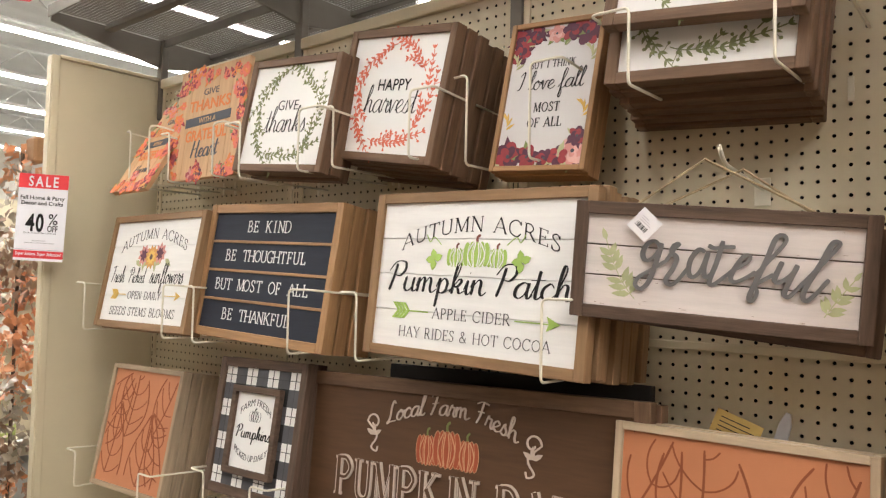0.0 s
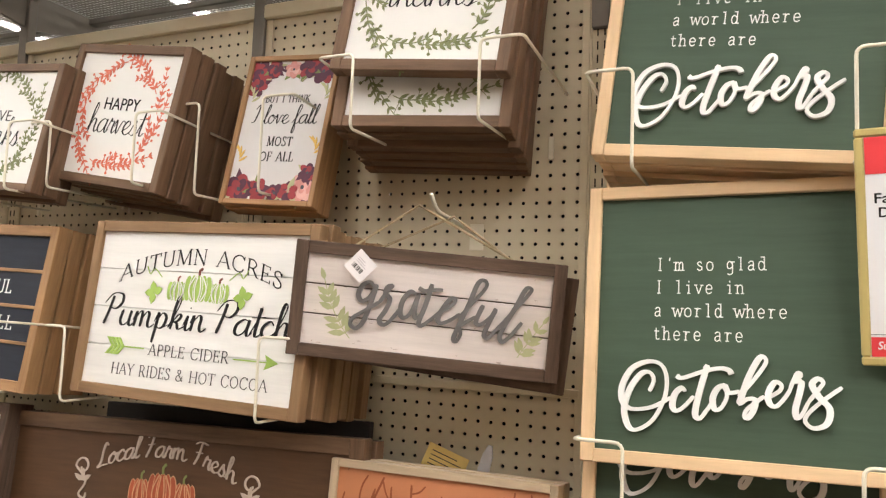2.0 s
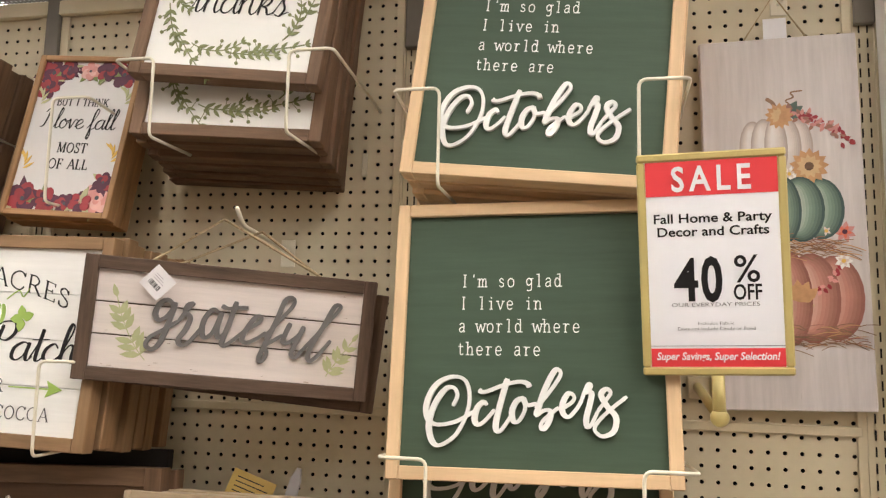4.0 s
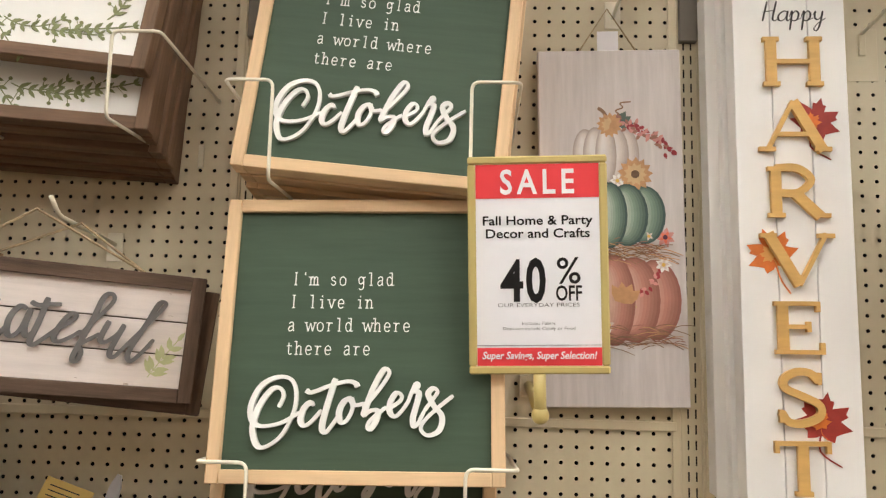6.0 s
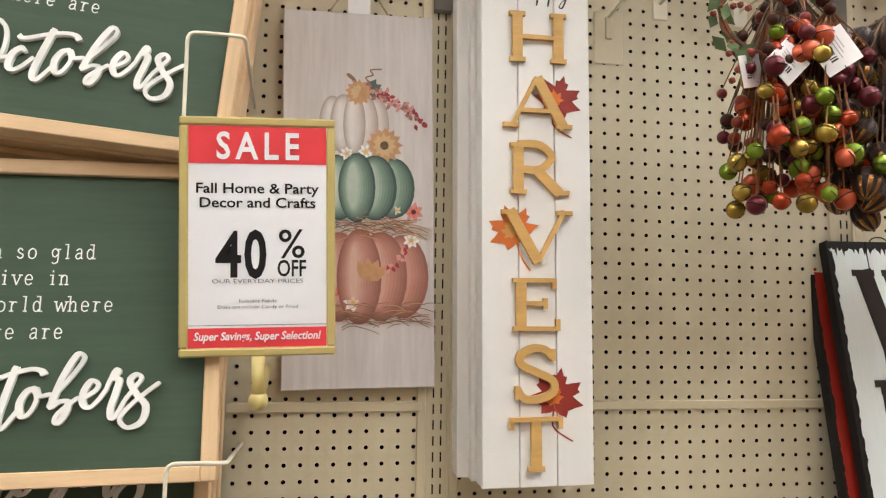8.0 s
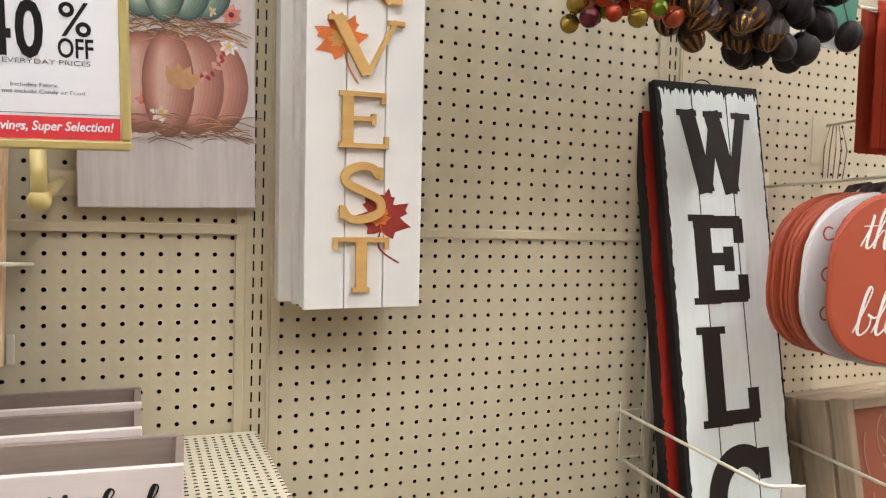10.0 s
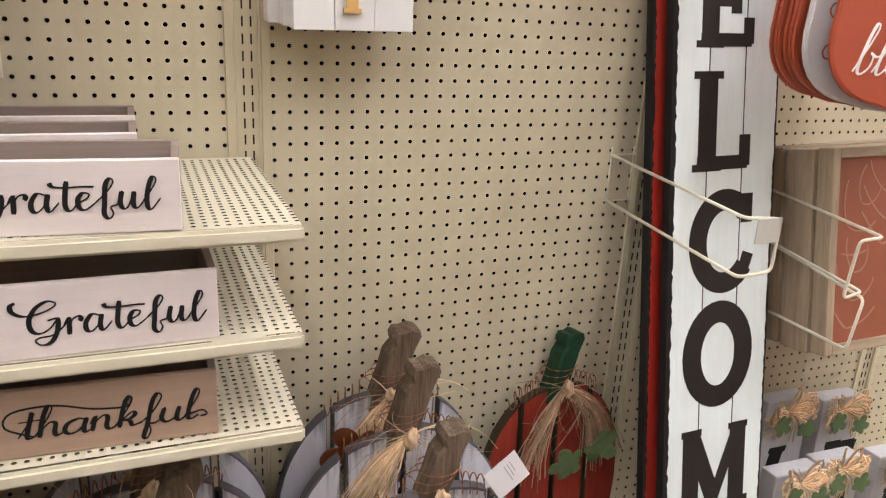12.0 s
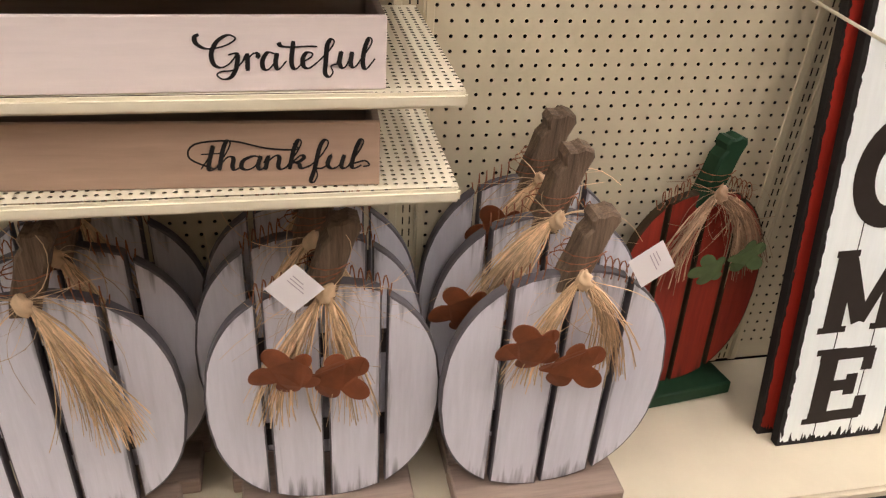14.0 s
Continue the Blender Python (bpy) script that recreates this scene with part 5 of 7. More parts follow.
# hanging grateful sign, and one behind it
chipped = mat("bare wood in chipped paint", (0.30, 0.19, 0.13), 0.8, var=0.2, scale=60)
for k, p in enumerate(((-0.998, -0.179, 1.481, 0.443, 0.192, -3.4, 16.5, 6.4), (-1.004, -0.211, 1.492, 0.449, 0.192, -3.4, 18.8, 4.0))):
    t, w, h, r = framed("hanging_sign", "whitewashed grateful sign in dark weathered frame on twine", p, "dark", 0.021, 0.022, rec=0.008, panel=pink_white, planks=3, seed=9)
    if k:
        part("lettering", script("grateful", 0.284, 0.018, 0.068, r - 0.006, r, pen=0.118, contrast=0.3, slant=0.0, style=METAL), grey_raise, t, "raised grey metal-look lettering")
        a = Art(r)
        for (ax, az), (mx, mz), (ex, ez), n, s in (((-0.121, 0.036), (-0.158, 0.074), (-0.176, 0.142), 6, 1.0), ((0.157, 0.035), (0.172, 0.062), (0.198, 0.100), 5, 0.8)):
            stem = [((1 - q) ** 2 * ax + 2 * q * (1 - q) * mx + q * q * ex, (1 - q) ** 2 * az + 2 * q * (1 - q) * mz + q * q * ez) for q in (i / 10 for i in range(11))]
            a.line(sage, stem, 0.0014, 0.0002)
            for i in range(n):
                k0 = 1 + int(8 * i / n)
                (qx, qz), (nx, nz) = stem[k0], stem[k0 + 1]
                ang = math.atan2(nz - qz, nx - qx)
                for q in (-1, 1):
                    a.leaf(sage, qx, qz, ang + q * (0.95 - 0.06 * i), (0.031 - 0.0015 * i) * s, 0.0125 * s)
            a.leaf(sage, stem[9][0], stem[9][1], ang, 0.022 * s, 0.010 * s)
        rng = random.Random(31)
        for i in range(30):
            cx, cz = rng.uniform(-0.19, 0.19), rng.choice((0.024, 0.030, 0.066, 0.076, 0.118, 0.126, 0.166)) + rng.uniform(-0.004, 0.004)
            cl = rng.uniform(0.002, 0.008)
            a.line(chipped, [(cx, cz), (cx + cl, cz + rng.uniform(-0.0006, 0.0006))], rng.uniform(0.0005, 0.0011), 0.0002)
        a.done(t)
    twine = mat("jute twine", (0.38, 0.29, 0.17), 0.9, var=0.4, scale=260)
    top = Vector((-0.03 * k, 0.03, 0.268))
    part("twine", tube([(-0.125, 0.004, h - 0.001), tuple(top), (0.134, 0.004, h - 0.001)], 0.0024, sides=6), twine, t, "jute hanging twine")
t = thing("pegboard_hook", Matrix.Translation((-0.992, 0, 1.735)), "cream steel pegboard hook", "hook", "pegboard hooks")
part("plate", box(-0.014, 0.014, -0.003, -0.0006, -0.03, 0.02, 0.001), wire_mat, t)
part("arm", tube(rounded([(0, -0.003, 0), (0, -0.19, 0.02), (0, -0.215, 0.045)], 0.02), 0.0035), wire_mat, t, smooth=True)
hang_tag(-1.107, -0.264, 1.642, 15, 0, 0.040)


# terracotta leaf panels
def relief(p, wood, seed, label, dull=rust_relief, groove=carve_shade, stack=2, fw=0.014, fd=0.03):
    t, w, h, r = framed("relief_panel", label, p, wood, fw, fd, panel=dull, stack=stack, seed=seed, group="leaf relief panels")
    rng = random.Random(seed)
    def inside(v):
        return abs(v.x) < w / 2 - fw - 0.004 and fw + 0.004 < v.y < h - fw - 0.004

    sprays = ((-0.42, -0.12, 0.42, 0.80, 0.24), (0.06, -0.16, 0.30, 0.78, 0.26), (0.52, -0.10, -0.25, 0.80, 0.26), (-0.62, 0.34, 0.80, 0.78, 0.26), (-0.16, 0.42, 0.30, 0.72, 0.28), (0.22, 0.46, 0.62, 0.70, 0.26))
    for sx_, sz_, q0, L, wide in sprays:
        bx, bz, L = sx_ * w, sz_ * h, L * h
        q0 += rng.uniform(-0.08, 0.08)

        def leaf_at(u, across):
            a_ = across * wide * L * math.sin(math.pi * min(1.0, u) ** 0.8) - 0.20 * L * u * u
            return Vector((bx + a_ * math.cos(q0) + L * u * math.sin(q0), bz - a_ * math.sin(q0) + L * u * math.cos(q0)))

        lines = [[leaf_at(i / 10, k_) for i in range(11)] for k_ in (-1, 0, 1)]
        for j in range(4):
            u = 0.14 + 0.17 * j
            for side in (-1, 1):
                lines.append([leaf_at(u + 0.16 * v * v + 0.06 * v, side * v) for v in (0.0, 0.25, 0.5, 0.72, 0.90)])
        bm = bmesh.new()
        for n_, line in enumerate(lines[3:] if dull is brick_relief else lines):
            pts = []
            for c_ in line:
                if inside(c_):
                    pts.append(c_)
                elif pts:
                    break
            if len(pts) > 2:
                # strips laid on the board; on terracotta their darker colour is groove shade
                ribbon(bm, smooth(pts, 3), 0.0040 if n_ < 3 else 0.0030, r - 0.0009 - 1e-5 * n_, r, lift=1e-6)
        if bm.faces:
            bmesh.ops.recalc_face_normals(bm, faces=bm.faces[:])
            part("carved_leaf", bm, groove, t)
        else:
            bm.free()
    return t


relief((-0.983, -0.206, 0.926, 0.409, 0.40, 5.9, 0.5, 0.0), "blond", 12, "terracotta carved leaf panel in blond wood frame")
relief((-2.664, -0.288, 0.941, 0.364, 0.358, 10.9, 2.4, -0.4), "ash", 13, "terracotta carved leaf panel in weathered wood frame", stack=4)
wire_holder(-2.94, -2.45, -0.325, 1.03, 0.925, 0.06)

# plaid pumpkins sign
t, w, h, r = framed("framed_sign", "buffalo plaid sign with small framed pumpkin print", (-2.129, -0.262, 1.02, 0.351, 0.34, 9.1, -0.1, -1.3), "dark", 0.024, 0.03, panel=white_paint, stack=1, seed=14)
a = Art(r)
plaid_grey = mat("plaid grey", (0.075, 0.075, 0.08), 0.8, var=0.2, scale=300)
iw, ih = w - 0.048, h - 0.048
nx, nz = 7, 7
for i in range(nx):
    for j in range(nz):
        if i % 2 or j % 2:
            q = ink if (i % 2 and j % 2) else plaid_grey
            x0, z0 = -iw / 2 + iw * i / nx, 0.024 + ih * j / nz
            a.poly(q, [(x0, z0), (x0 + iw / nx, z0), (x0 + iw / nx, z0 + ih / nz), (x0, z0 + ih / nz)], 0.0005)
for i in range(0, nx, 2):
    q = ink_grey
    for off in (0.5,):
        x0, z0 = -iw / 2 + iw * (i + off) / nx, 0.024 + ih * (i + off) / nz
        a.poly(q, [(x0 - 0.0008, 0.025), (x0 + 0.0008, 0.025), (x0 + 0.0008, h - 0.025), (x0 - 0.0008, h - 0.025)], 0.0007)
        a.poly(q, [(-iw / 2 + 0.001, z0 - 0.0008), (iw / 2 - 0.001, z0 - 0.0008), (iw / 2 - 0.001, z0 + 0.0008), (-iw / 2 + 0.001, z0 + 0.0008)], 0.0007)
a.done(t)
bm = bmesh.new()
for q in ((-0.095, 0.095, 0.055, 0.071), (-0.095, 0.095, 0.255, 0.271), (-0.095, -0.079, 0.071, 0.255), (0.079, 0.095, 0.071, 0.255)):
    box(q[0], q[1], r - 0.016, r + 0.001, q[2], q[3], 0.001, bm)
part("inner_frame", bm, darkwood, t)
part("inner_board", box(-0.079, 0.079, r - 0.006, r - 0.001, 0.071, 0.255), white_paint, t)
print_line(t, ink_grey, "FARM FRESH", 0.018, 0, 0.20, 0.12, y=r - 0.006, arc=0.025, bold=-0.012)
part("lettering", script("Pumpkins", 0.14, 0, 0.145, r - 0.0068, r - 0.006, pen=0.15, tall=0.95), ink, t)
print_line(t, ink_grey, "PICKED UP DAILY", 0.016, 0, 0.112, 0.13, y=r - 0.006, arc=-0.022, bold=-0.012)
a = Art(r - 0.006)
a.pumpkin(white_paint, ink_grey, ink_grey, 0, 0.185, 0.05, 0.028)
a.done(t)
wire_holder(-2.30, -1.99, -0.30, 1.075, 1.0, 0.06)

# large farm fresh sign
t, w, h, r = framed("framed_sign", "large dark brown pumpkin patch sign with raised lettering", (-1.556, -0.204, 0.952, 0.874, 0.40, 5.1, 1.6, -1.2), "walnut", 0.03, 0.03, rec=0.006, panel=brown_board, stack=1, seed=15)
pale_ink = mat("cream painted lettering", (0.62, 0.52, 0.44), 0.6, var=0.1)
part("lettering", script("Local Farm Fresh", 0.34, 0, 0.298, r - 0.003, r, pen=0.105, contrast=0.35, tall=1.0, arc=0.035), pale_ink, t)
x = -0.285
for ch in "PUMPKIN PATCH":
    if ch != " ":
        wide = 0.018 if ch == "I" else 0.060 if ch == "M" else 0.052
        ltr = part("letter", roman_char(ch, 0.085, wide, x - wide / 2, 0.13, r - 0.006, r, 0.19, 0.075, 0.13), pale_ink, t, "raised cream block letter")
        part("letter_face", roman_char(ch, 0.085, wide, x - wide / 2, 0.13, r - 0.0066, r, 0.115, 0.012, 0.10), brown_board, ltr)
    x += 0.062 if ch not in "I " else 0.034
pump_or = mat("painted orange pumpkin", (0.42, 0.085, 0.03), 0.55, var=0.2, scale=30)
pump_dk = mat("pale painted pumpkin crease", (0.66, 0.36, 0.20), 0.6)
a = Art(r)
for dx, s in ((-0.052, 0.82), (0.052, 0.82), (0.0, 1.0)):
    a.pumpkin(pump_or, pump_dk, green_leaf, dx, 0.226, 0.078 * s, 0.078 * s)
for s in (-1, 1):
    cx = s * 0.205
    a.line(pale_ink, [(cx + s * 0.02 * math.cos(q) * (1 - q / 8), 0.300 + 0.02 * math.sin(q) * (1 - q / 8)) for q in [k * 0.6 for k in range(11)]], 0.0035, 0.002)
    a.line(pale_ink, [(cx + s * 0.02, 0.300), (cx - s * 0.01, 0.272), (cx + s * 0.005, 0.246), (cx - s * 0.01, 0.238), (cx - s * 0.014, 0.249)], 0.0035, 0.002)
    for q in (0.5, 1.6, 2.6):
        a.leaf(pale_ink, cx, 0.272, q if s > 0 else 3.14 - q, 0.025, 0.012)
a.done(t)
t = thing("framed_sign", spot(-1.47, -0.13, 0.98, 5, 1, -1), "black-framed sign standing behind the brown one", "sign")
part("board", box(-0.32, 0.32, 0, 0.02, 0, 0.395, 0.002), black_edge, t)

# october signs
for k, (p, st) in enumerate((((-0.53, -0.185, 1.815, 0.40, 0.415, 6.4, 1.0, 4.6), 4), ((-0.530, -0.225, 1.290, 0.40, 0.41, 7.0, 0, 0.0), 3), ((-0.522, -0.258, 1.387, 0.406, 0.405, 9.0, 0.0, -1.0), 0))):
    if k == 0:
        p = (-0.525, -0.230, 1.811, 0.400, 0.405, 6.8, 1.0, 4.9)
    t, w, h, r = framed("framed_sign", "sage green october sign with raised white script in pine frame", p, "pine", 0.019, 0.036 if k == 0 else 0.03, rec=0.009, panel=green_paint, stack=st, step=(0.0375 if k == 0 else 0.0315), group="october signs", seed=20 + k, drop=-0.004 if k == 0 else 0)
    for i, s in enumerate(("I'm so glad", "I live in", "a world where", "there are")):
        roman_line(t, white_ink, s, 0.0195, -0.1045 - 0.001 * i + 0.00685 * len(s), 0.276 - i * 0.0335, 0.0137 * len(s), y=r, thick=0.078, thin=0.068, foot=0.115, pitch=0.72)
    part("lettering", script("Octobers", 0.281, -0.0085, 0.082, r - 0.007, r, pen=0.148, contrast=0.45, slant=0.0, style=BRUSH, rise=0.03), white_ink, t, "raised white wooden script")
wire_holder(-0.728, -0.305, -0.285, 1.417, 1.27, 0.068)
wire_holder(-0.728, -0.305, -0.262, 1.945, 1.80, 0.07)

# sale sign on its stand
brass_paint = mat("olive gold plastic", (0.50, 0.40, 0.15), 0.4, var=0.05)
sale_red = mat("sale red print", (0.75, 0.045, 0.055), 0.5, var=0.03)
paper = mat("white sign paper", (0.82, 0.81, 0.84), 0.5, var=0.02)


def sale_card(t, w, h, y):
    a = Art(y)
    a.poly(sale_red, [(-w / 2, h * 0.83), (w / 2, h * 0.83), (w / 2, h), (-w / 2, h)])
    a.done(t, {"sale red print": "red_band"})
    a = Art(y)
    a.poly(sale_red, [(-w / 2, 0), (w / 2, 0), (w / 2, h * 0.088), (-w / 2, h * 0.088)])
    a.line(ink_grey, [(-w * 0.5, h * 0.1), (w * 0.5, h * 0.1)], 0.0008)
    a.done(t, {"sale red print": "red_band"})
    print_line(t, paper, "SALE", h * 0.125, 0, h * 0.853, w * 0.60, y=y - 0.0014, spacing=1.35, depth=0.0004, bold=0.02)
    for s, z_, hh, wd in (("Fall Home & Party", 0.697, 0.047, 0.89), ("Decor and Crafts", 0.632, 0.047, 0.84)):
        print_line(t, ink, s, h * hh, 0, h * z_, w * wd, y=y, depth=0.0006, bold=0.014)
    print_line(t, ink, "4", h * 0.212, -w * 0.215, h * 0.32, w * 0.185, y=y, depth=0.0006, bold=0.018)
    print_line(t, ink, "0", h * 0.218, -w * 0.020, h * 0.318, w * 0.160, y=y, depth=0.0006, bold=0.026)
    print_line(t, ink, "%", h * 0.135, w * 0.245, h * 0.404, w * 0.19, y=y, depth=0.0006, bold=0.006)
    print_line(t, ink, "OFF", h * 0.077, w * 0.245, h * 0.32, w * 0.21, y=y, depth=0.0006, bold=0.016)
    print_line(t, ink_grey, "OUR EVERYDAY PRICES", h * 0.020, -w * 0.0, h * 0.289, w * 0.66, y=y, depth=0.0004, bold=-0.012)
    print_line(t, ink_grey, "Includes Fabric", h * 0.016, 0, h * 0.201, w * 0.27, y=y, depth=0.0004, bold=-0.012)
    print_line(t, ink_grey, "Does not include Candy or Food", h * 0.016, 0, h * 0.175, w * 0.58, y=y, depth=0.0004, bold=-0.012)
    print_line(t, paper, "Super Savings, Super Selection!", h * 0.037, 0, h * 0.034, w * 0.92, y=y - 0.0014, depth=0.0004, shear=0.22, bold=0.02)


t = thing("sale_sign", spot(-0.275, -0.251, 1.540, -4.1, -1.6, -1.7), "red and white sale sign in olive gold frame on bracket", "sale sign")
W_, H_ = 0.191, 0.299
part("card", box(-W_ / 2 + 0.004, W_ / 2 - 0.004, 0.004, 0.006, 0.004, H_ - 0.004), paper, t)
bm = bmesh.new()
for q in ((-W_ / 2, W_ / 2, 0, 0.011), (-W_ / 2, W_ / 2, H_ - 0.011, H_), (-W_ / 2, -W_ / 2 + 0.011, 0.011, H_ - 0.011), (W_ / 2 - 0.011, W_ / 2, 0.011, H_ - 0.011)):
    box(q[0], q[1], 0, 0.010, q[2], q[3], 0.0022, bm)
part("frame", bm, brass_paint, t, "olive gold plastic frame")
sheet = box(-W_ / 2 + 0.0112, W_ / 2 - 0.0112, 0.0022, 0.0038, -0.0003, H_ - 0.0228)
cardp = part("print_sheet", sheet, paper, t, m=Matrix.Translation((0, 0, 0.0115)))
sale_card(cardp, W_ - 0.0225, H_ - 0.023, 0.0022)
part("stem", tube([(0, 0.006, -0.055), (0, 0.006, 0.0)], 0.0085, sides=12), brass_paint, t, smooth=True)
bm = bmesh.new()
bmesh.ops.create_uvsphere(bm, u_segments=14, v_segments=8, radius=0.0125)
part("ball", bm, brass_paint, t, m=Matrix.Translation((0, 0.006, -0.056)), smooth=True)
part("arm", tube([(0, 0.006, -0.056), (-0.005, 0.24, -0.045)], 0.0075, sides=10), brass_paint, t, smooth=True)
part("wall_plate", box(-0.02, 0.02, 0.238, 0.246, -0.065, -0.028, 0.002), steel, t)

# tall pumpkin canvas
t = thing("canvas_sign", spot(-0.129, -0.024, 1.480, -1.2, -0.3, -1.4), "tall whitewashed board with stacked pumpkin painting", "sign")
w, h = 0.241, 0.603
wash = mat("grey whitewash board", (0.62, 0.57, 0.555), 0.6, var=0.15, scale=4, grain=GZ, bump=0.04, wear=((0.42, 0.36, 0.33), 0.33, 5))
part("board", box(-w / 2, w / 2, 0, 0.018, 0, h, 0.0015), wash, t)
cream_p = mat("cream pumpkin paint", (0.66, 0.56, 0.50), 0.6, var=0.12, scale=25)
teal_s = mat("dark teal crease paint", (0.09, 0.135, 0.11), 0.6, var=0.3, scale=30)
pink_s = mat("dusty brown crease paint", (0.33, 0.15, 0.11), 0.6, var=0.3, scale=30)
sun_a, sun_b = mat("faded sunflower print", (0.55, 0.30, 0.14), 0.6, var=0.3, scale=60), mat("pale sunflower print", (0.62, 0.42, 0.22), 0.6, var=0.2, scale=60)
straw = mat("straw print", (0.26, 0.15, 0.09), 0.7, var=0.4, scale=60)
a = Art(0.0)


def wash_pumpkin(name, dark, mid, pale, x, z, w, h):
    """A watercolour pumpkin: each lobe washed in from its dark crease to its pale crown."""
    steps = 9
    cols = []
    for i in range(steps):
        u = i / (steps - 1)
        lo, hi, v = (dark, mid, u * 2) if u < 0.5 else (mid, pale, u * 2 - 1)
        cols.append(mat("%s wash %d" % (name, i), tuple(p_ + (q_ - p_) * v for p_, q_ in zip(lo, hi)), 0.6, var=0.14, scale=40))
    for u in (-1.0, 1.0, -0.50, 0.50, 0.0):
        rx = w * (0.19 if u else 0.16)
        for i, m_ in enumerate(cols):
            v = i / (steps - 1)
            a.disc(m_, x + u * w * 0.31 - rx * 0.25 * v, z + h / 2 + h * 0.03 * v, rx * (1 - 0.82 * v), h * (0.5 - 0.06 * abs(u)) * (1 - 0.42 * v), n=22, depth=0.0004)


wash_pumpkin("dusty pink", (0.30, 0.115, 0.085), (0.50, 0.23, 0.175), (0.66, 0.42, 0.34), 0.0, 0.100, 0.222, 0.152)
wash_pumpkin("sage teal", (0.045, 0.085, 0.075), (0.20, 0.29, 0.22), (0.52, 0.58, 0.50), -0.004, 0.262, 0.186, 0.112)
wash_pumpkin("warm cream", (0.40, 0.33, 0.30), (0.64, 0.57, 0.53), (0.74, 0.70, 0.68), -0.008, 0.368, 0.112, 0.104)
rng = random.Random(4)
for zz, ww in ((0.112, 0.10), (0.255, 0.088)):
    for i in range(110):
        px = rng.uniform(-ww, ww) - 0.004
        ang = rng.uniform(-0.45, 0.45) + (0 if rng.random() < 0.5 else math.pi)
        L = rng.uniform(0.02, 0.045)
        pz = zz + rng.gauss(0, 0.008)
        a.line(rng.choice((straw, pink_s, straw, sun_a)), [(px, pz), (px + L * 0.5 * math.cos(ang), pz + L * 0.6 * math.sin(ang) + 0.003), (px + L * math.cos(ang), pz + L * math.sin(ang))], 0.0012, n=2)
for px, pz, s, f_ in ((0.015, 0.170, 0.036, 0), (0.087, 0.280, 0.017, 1), (0.060, 0.282, 0.012, 2), (0.040, 0.387, 0.030, 0), (-0.001, 0.472, 0.022, 0), (-0.03, 0.150, 0.016, 1), (-0.01, 0.135, 0.016, 2), (0.083, 0.234, 0.014, 2), (0.010, 0.376, 0.013, 2), (-0.02, 0.372, 0.012, 2), (-0.065, 0.36, 0.02, 0), (-0.07, 0.15, 0.018, 1)):
    a.flower(((sun_a, sun_b), (rose, coral), (white_paint, cream_p))[f_], (walnut, plum, yellow_ink)[f_], px, pz, s, 13 if f_ == 0 else 7, rng)
for i in range(60):
    u = i / 59
    a.leaf(rng.choice((rose, berry, pink_s, rose)), 0.013 + 0.088 * u + rng.uniform(-0.007, 0.007), 0.476 - 0.022 * u - 0.03 * u * u + rng.uniform(-0.006, 0.008), rng.uniform(0, 6.2), 0.011, 0.007)
for i in range(12):
    a.leaf(rng.choice((rose, berry)), 0.045 + 0.035 * i / 11, 0.185 + 0.035 * i / 11, rng.uniform(0, 6.2), 0.010, 0.007)
a.line(straw, [(-0.004, 0.480), (-0.010, 0.494), (-0.020, 0.502)], 0.006)
a.line(straw, [(0.004, 0.478), (0.016, 0.488), (0.010, 0.497), (0.022, 0.502), (0.018, 0.510), (0.036, 0.512)], 0.0025)
for k in range(3):
    a.leaf(teal_s, 0.012, 0.472, 0.1 + k * 0.45, 0.028, 0.018)
a.done(t)
part("twine", tube([(-0.05, 0.01, h), (0.0, 0.004, h + 0.075), (0.05, 0.01, h)], 0.0016, sides=6), twine, t)
part("hanger_card", box(-0.018, 0.018, 0.004, 0.005, h - 0.002, h + 0.035), paper, t)
t = thing("pegboard_hook", Matrix.Translation((-0.13, 0, 2.155)), "cream steel pegboard hook", "hook", "pegboard hooks")
part("plate", box(-0.014, 0.014, -0.003, -0.0006, -0.02, 0.03, 0.001), wire_mat, t)
part("arm", tube(rounded([(0, -0.003, 0), (0.0, -0.12, 0.01), (0.003, -0.14, 0.03)], 0.02), 0.0035), wire_mat, t, smooth=True)


# tall harvest box signs
maple = mat("maple leaf print red", (0.30, 0.025, 0.015), 0.6, var=0.3, scale=40)
maple_o = mat("maple leaf print orange", (0.66, 0.16, 0.02), 0.6, var=0.3, scale=40)


def maple_leaf(art, paint, x, z, s, turn):
    tips = ((90, 1.0), (98, 0.78), (106, 0.80), (110, 0.58), (124, 0.74), (134, 0.95), (142, 0.76), (150, 0.78), (154, 0.54), (168, 0.66), (178, 0.86), (188, 0.62), (206, 0.46), (226, 0.56), (246, 0.38), (268, 0.26), (294, 0.38), (314, 0.56), (334, 0.46), (352, 0.62), (2, 0.86), (12, 0.66), (26, 0.54), (30, 0.78), (38, 0.76), (46, 0.95), (56, 0.74), (70, 0.58), (74, 0.80), (82, 0.78))
    art.poly(paint, [(x + s * r_ * math.cos(radians(q + turn)), z + s * r_ * math.sin(radians(q + turn))) for q, r_ in tips])
    art.line(paint, [(x, z), (x + s * 0.6 * math.sin(radians(turn)), z - s * 0.7), (x + s * 0.5, z - s * 1.15)], s * 0.05)


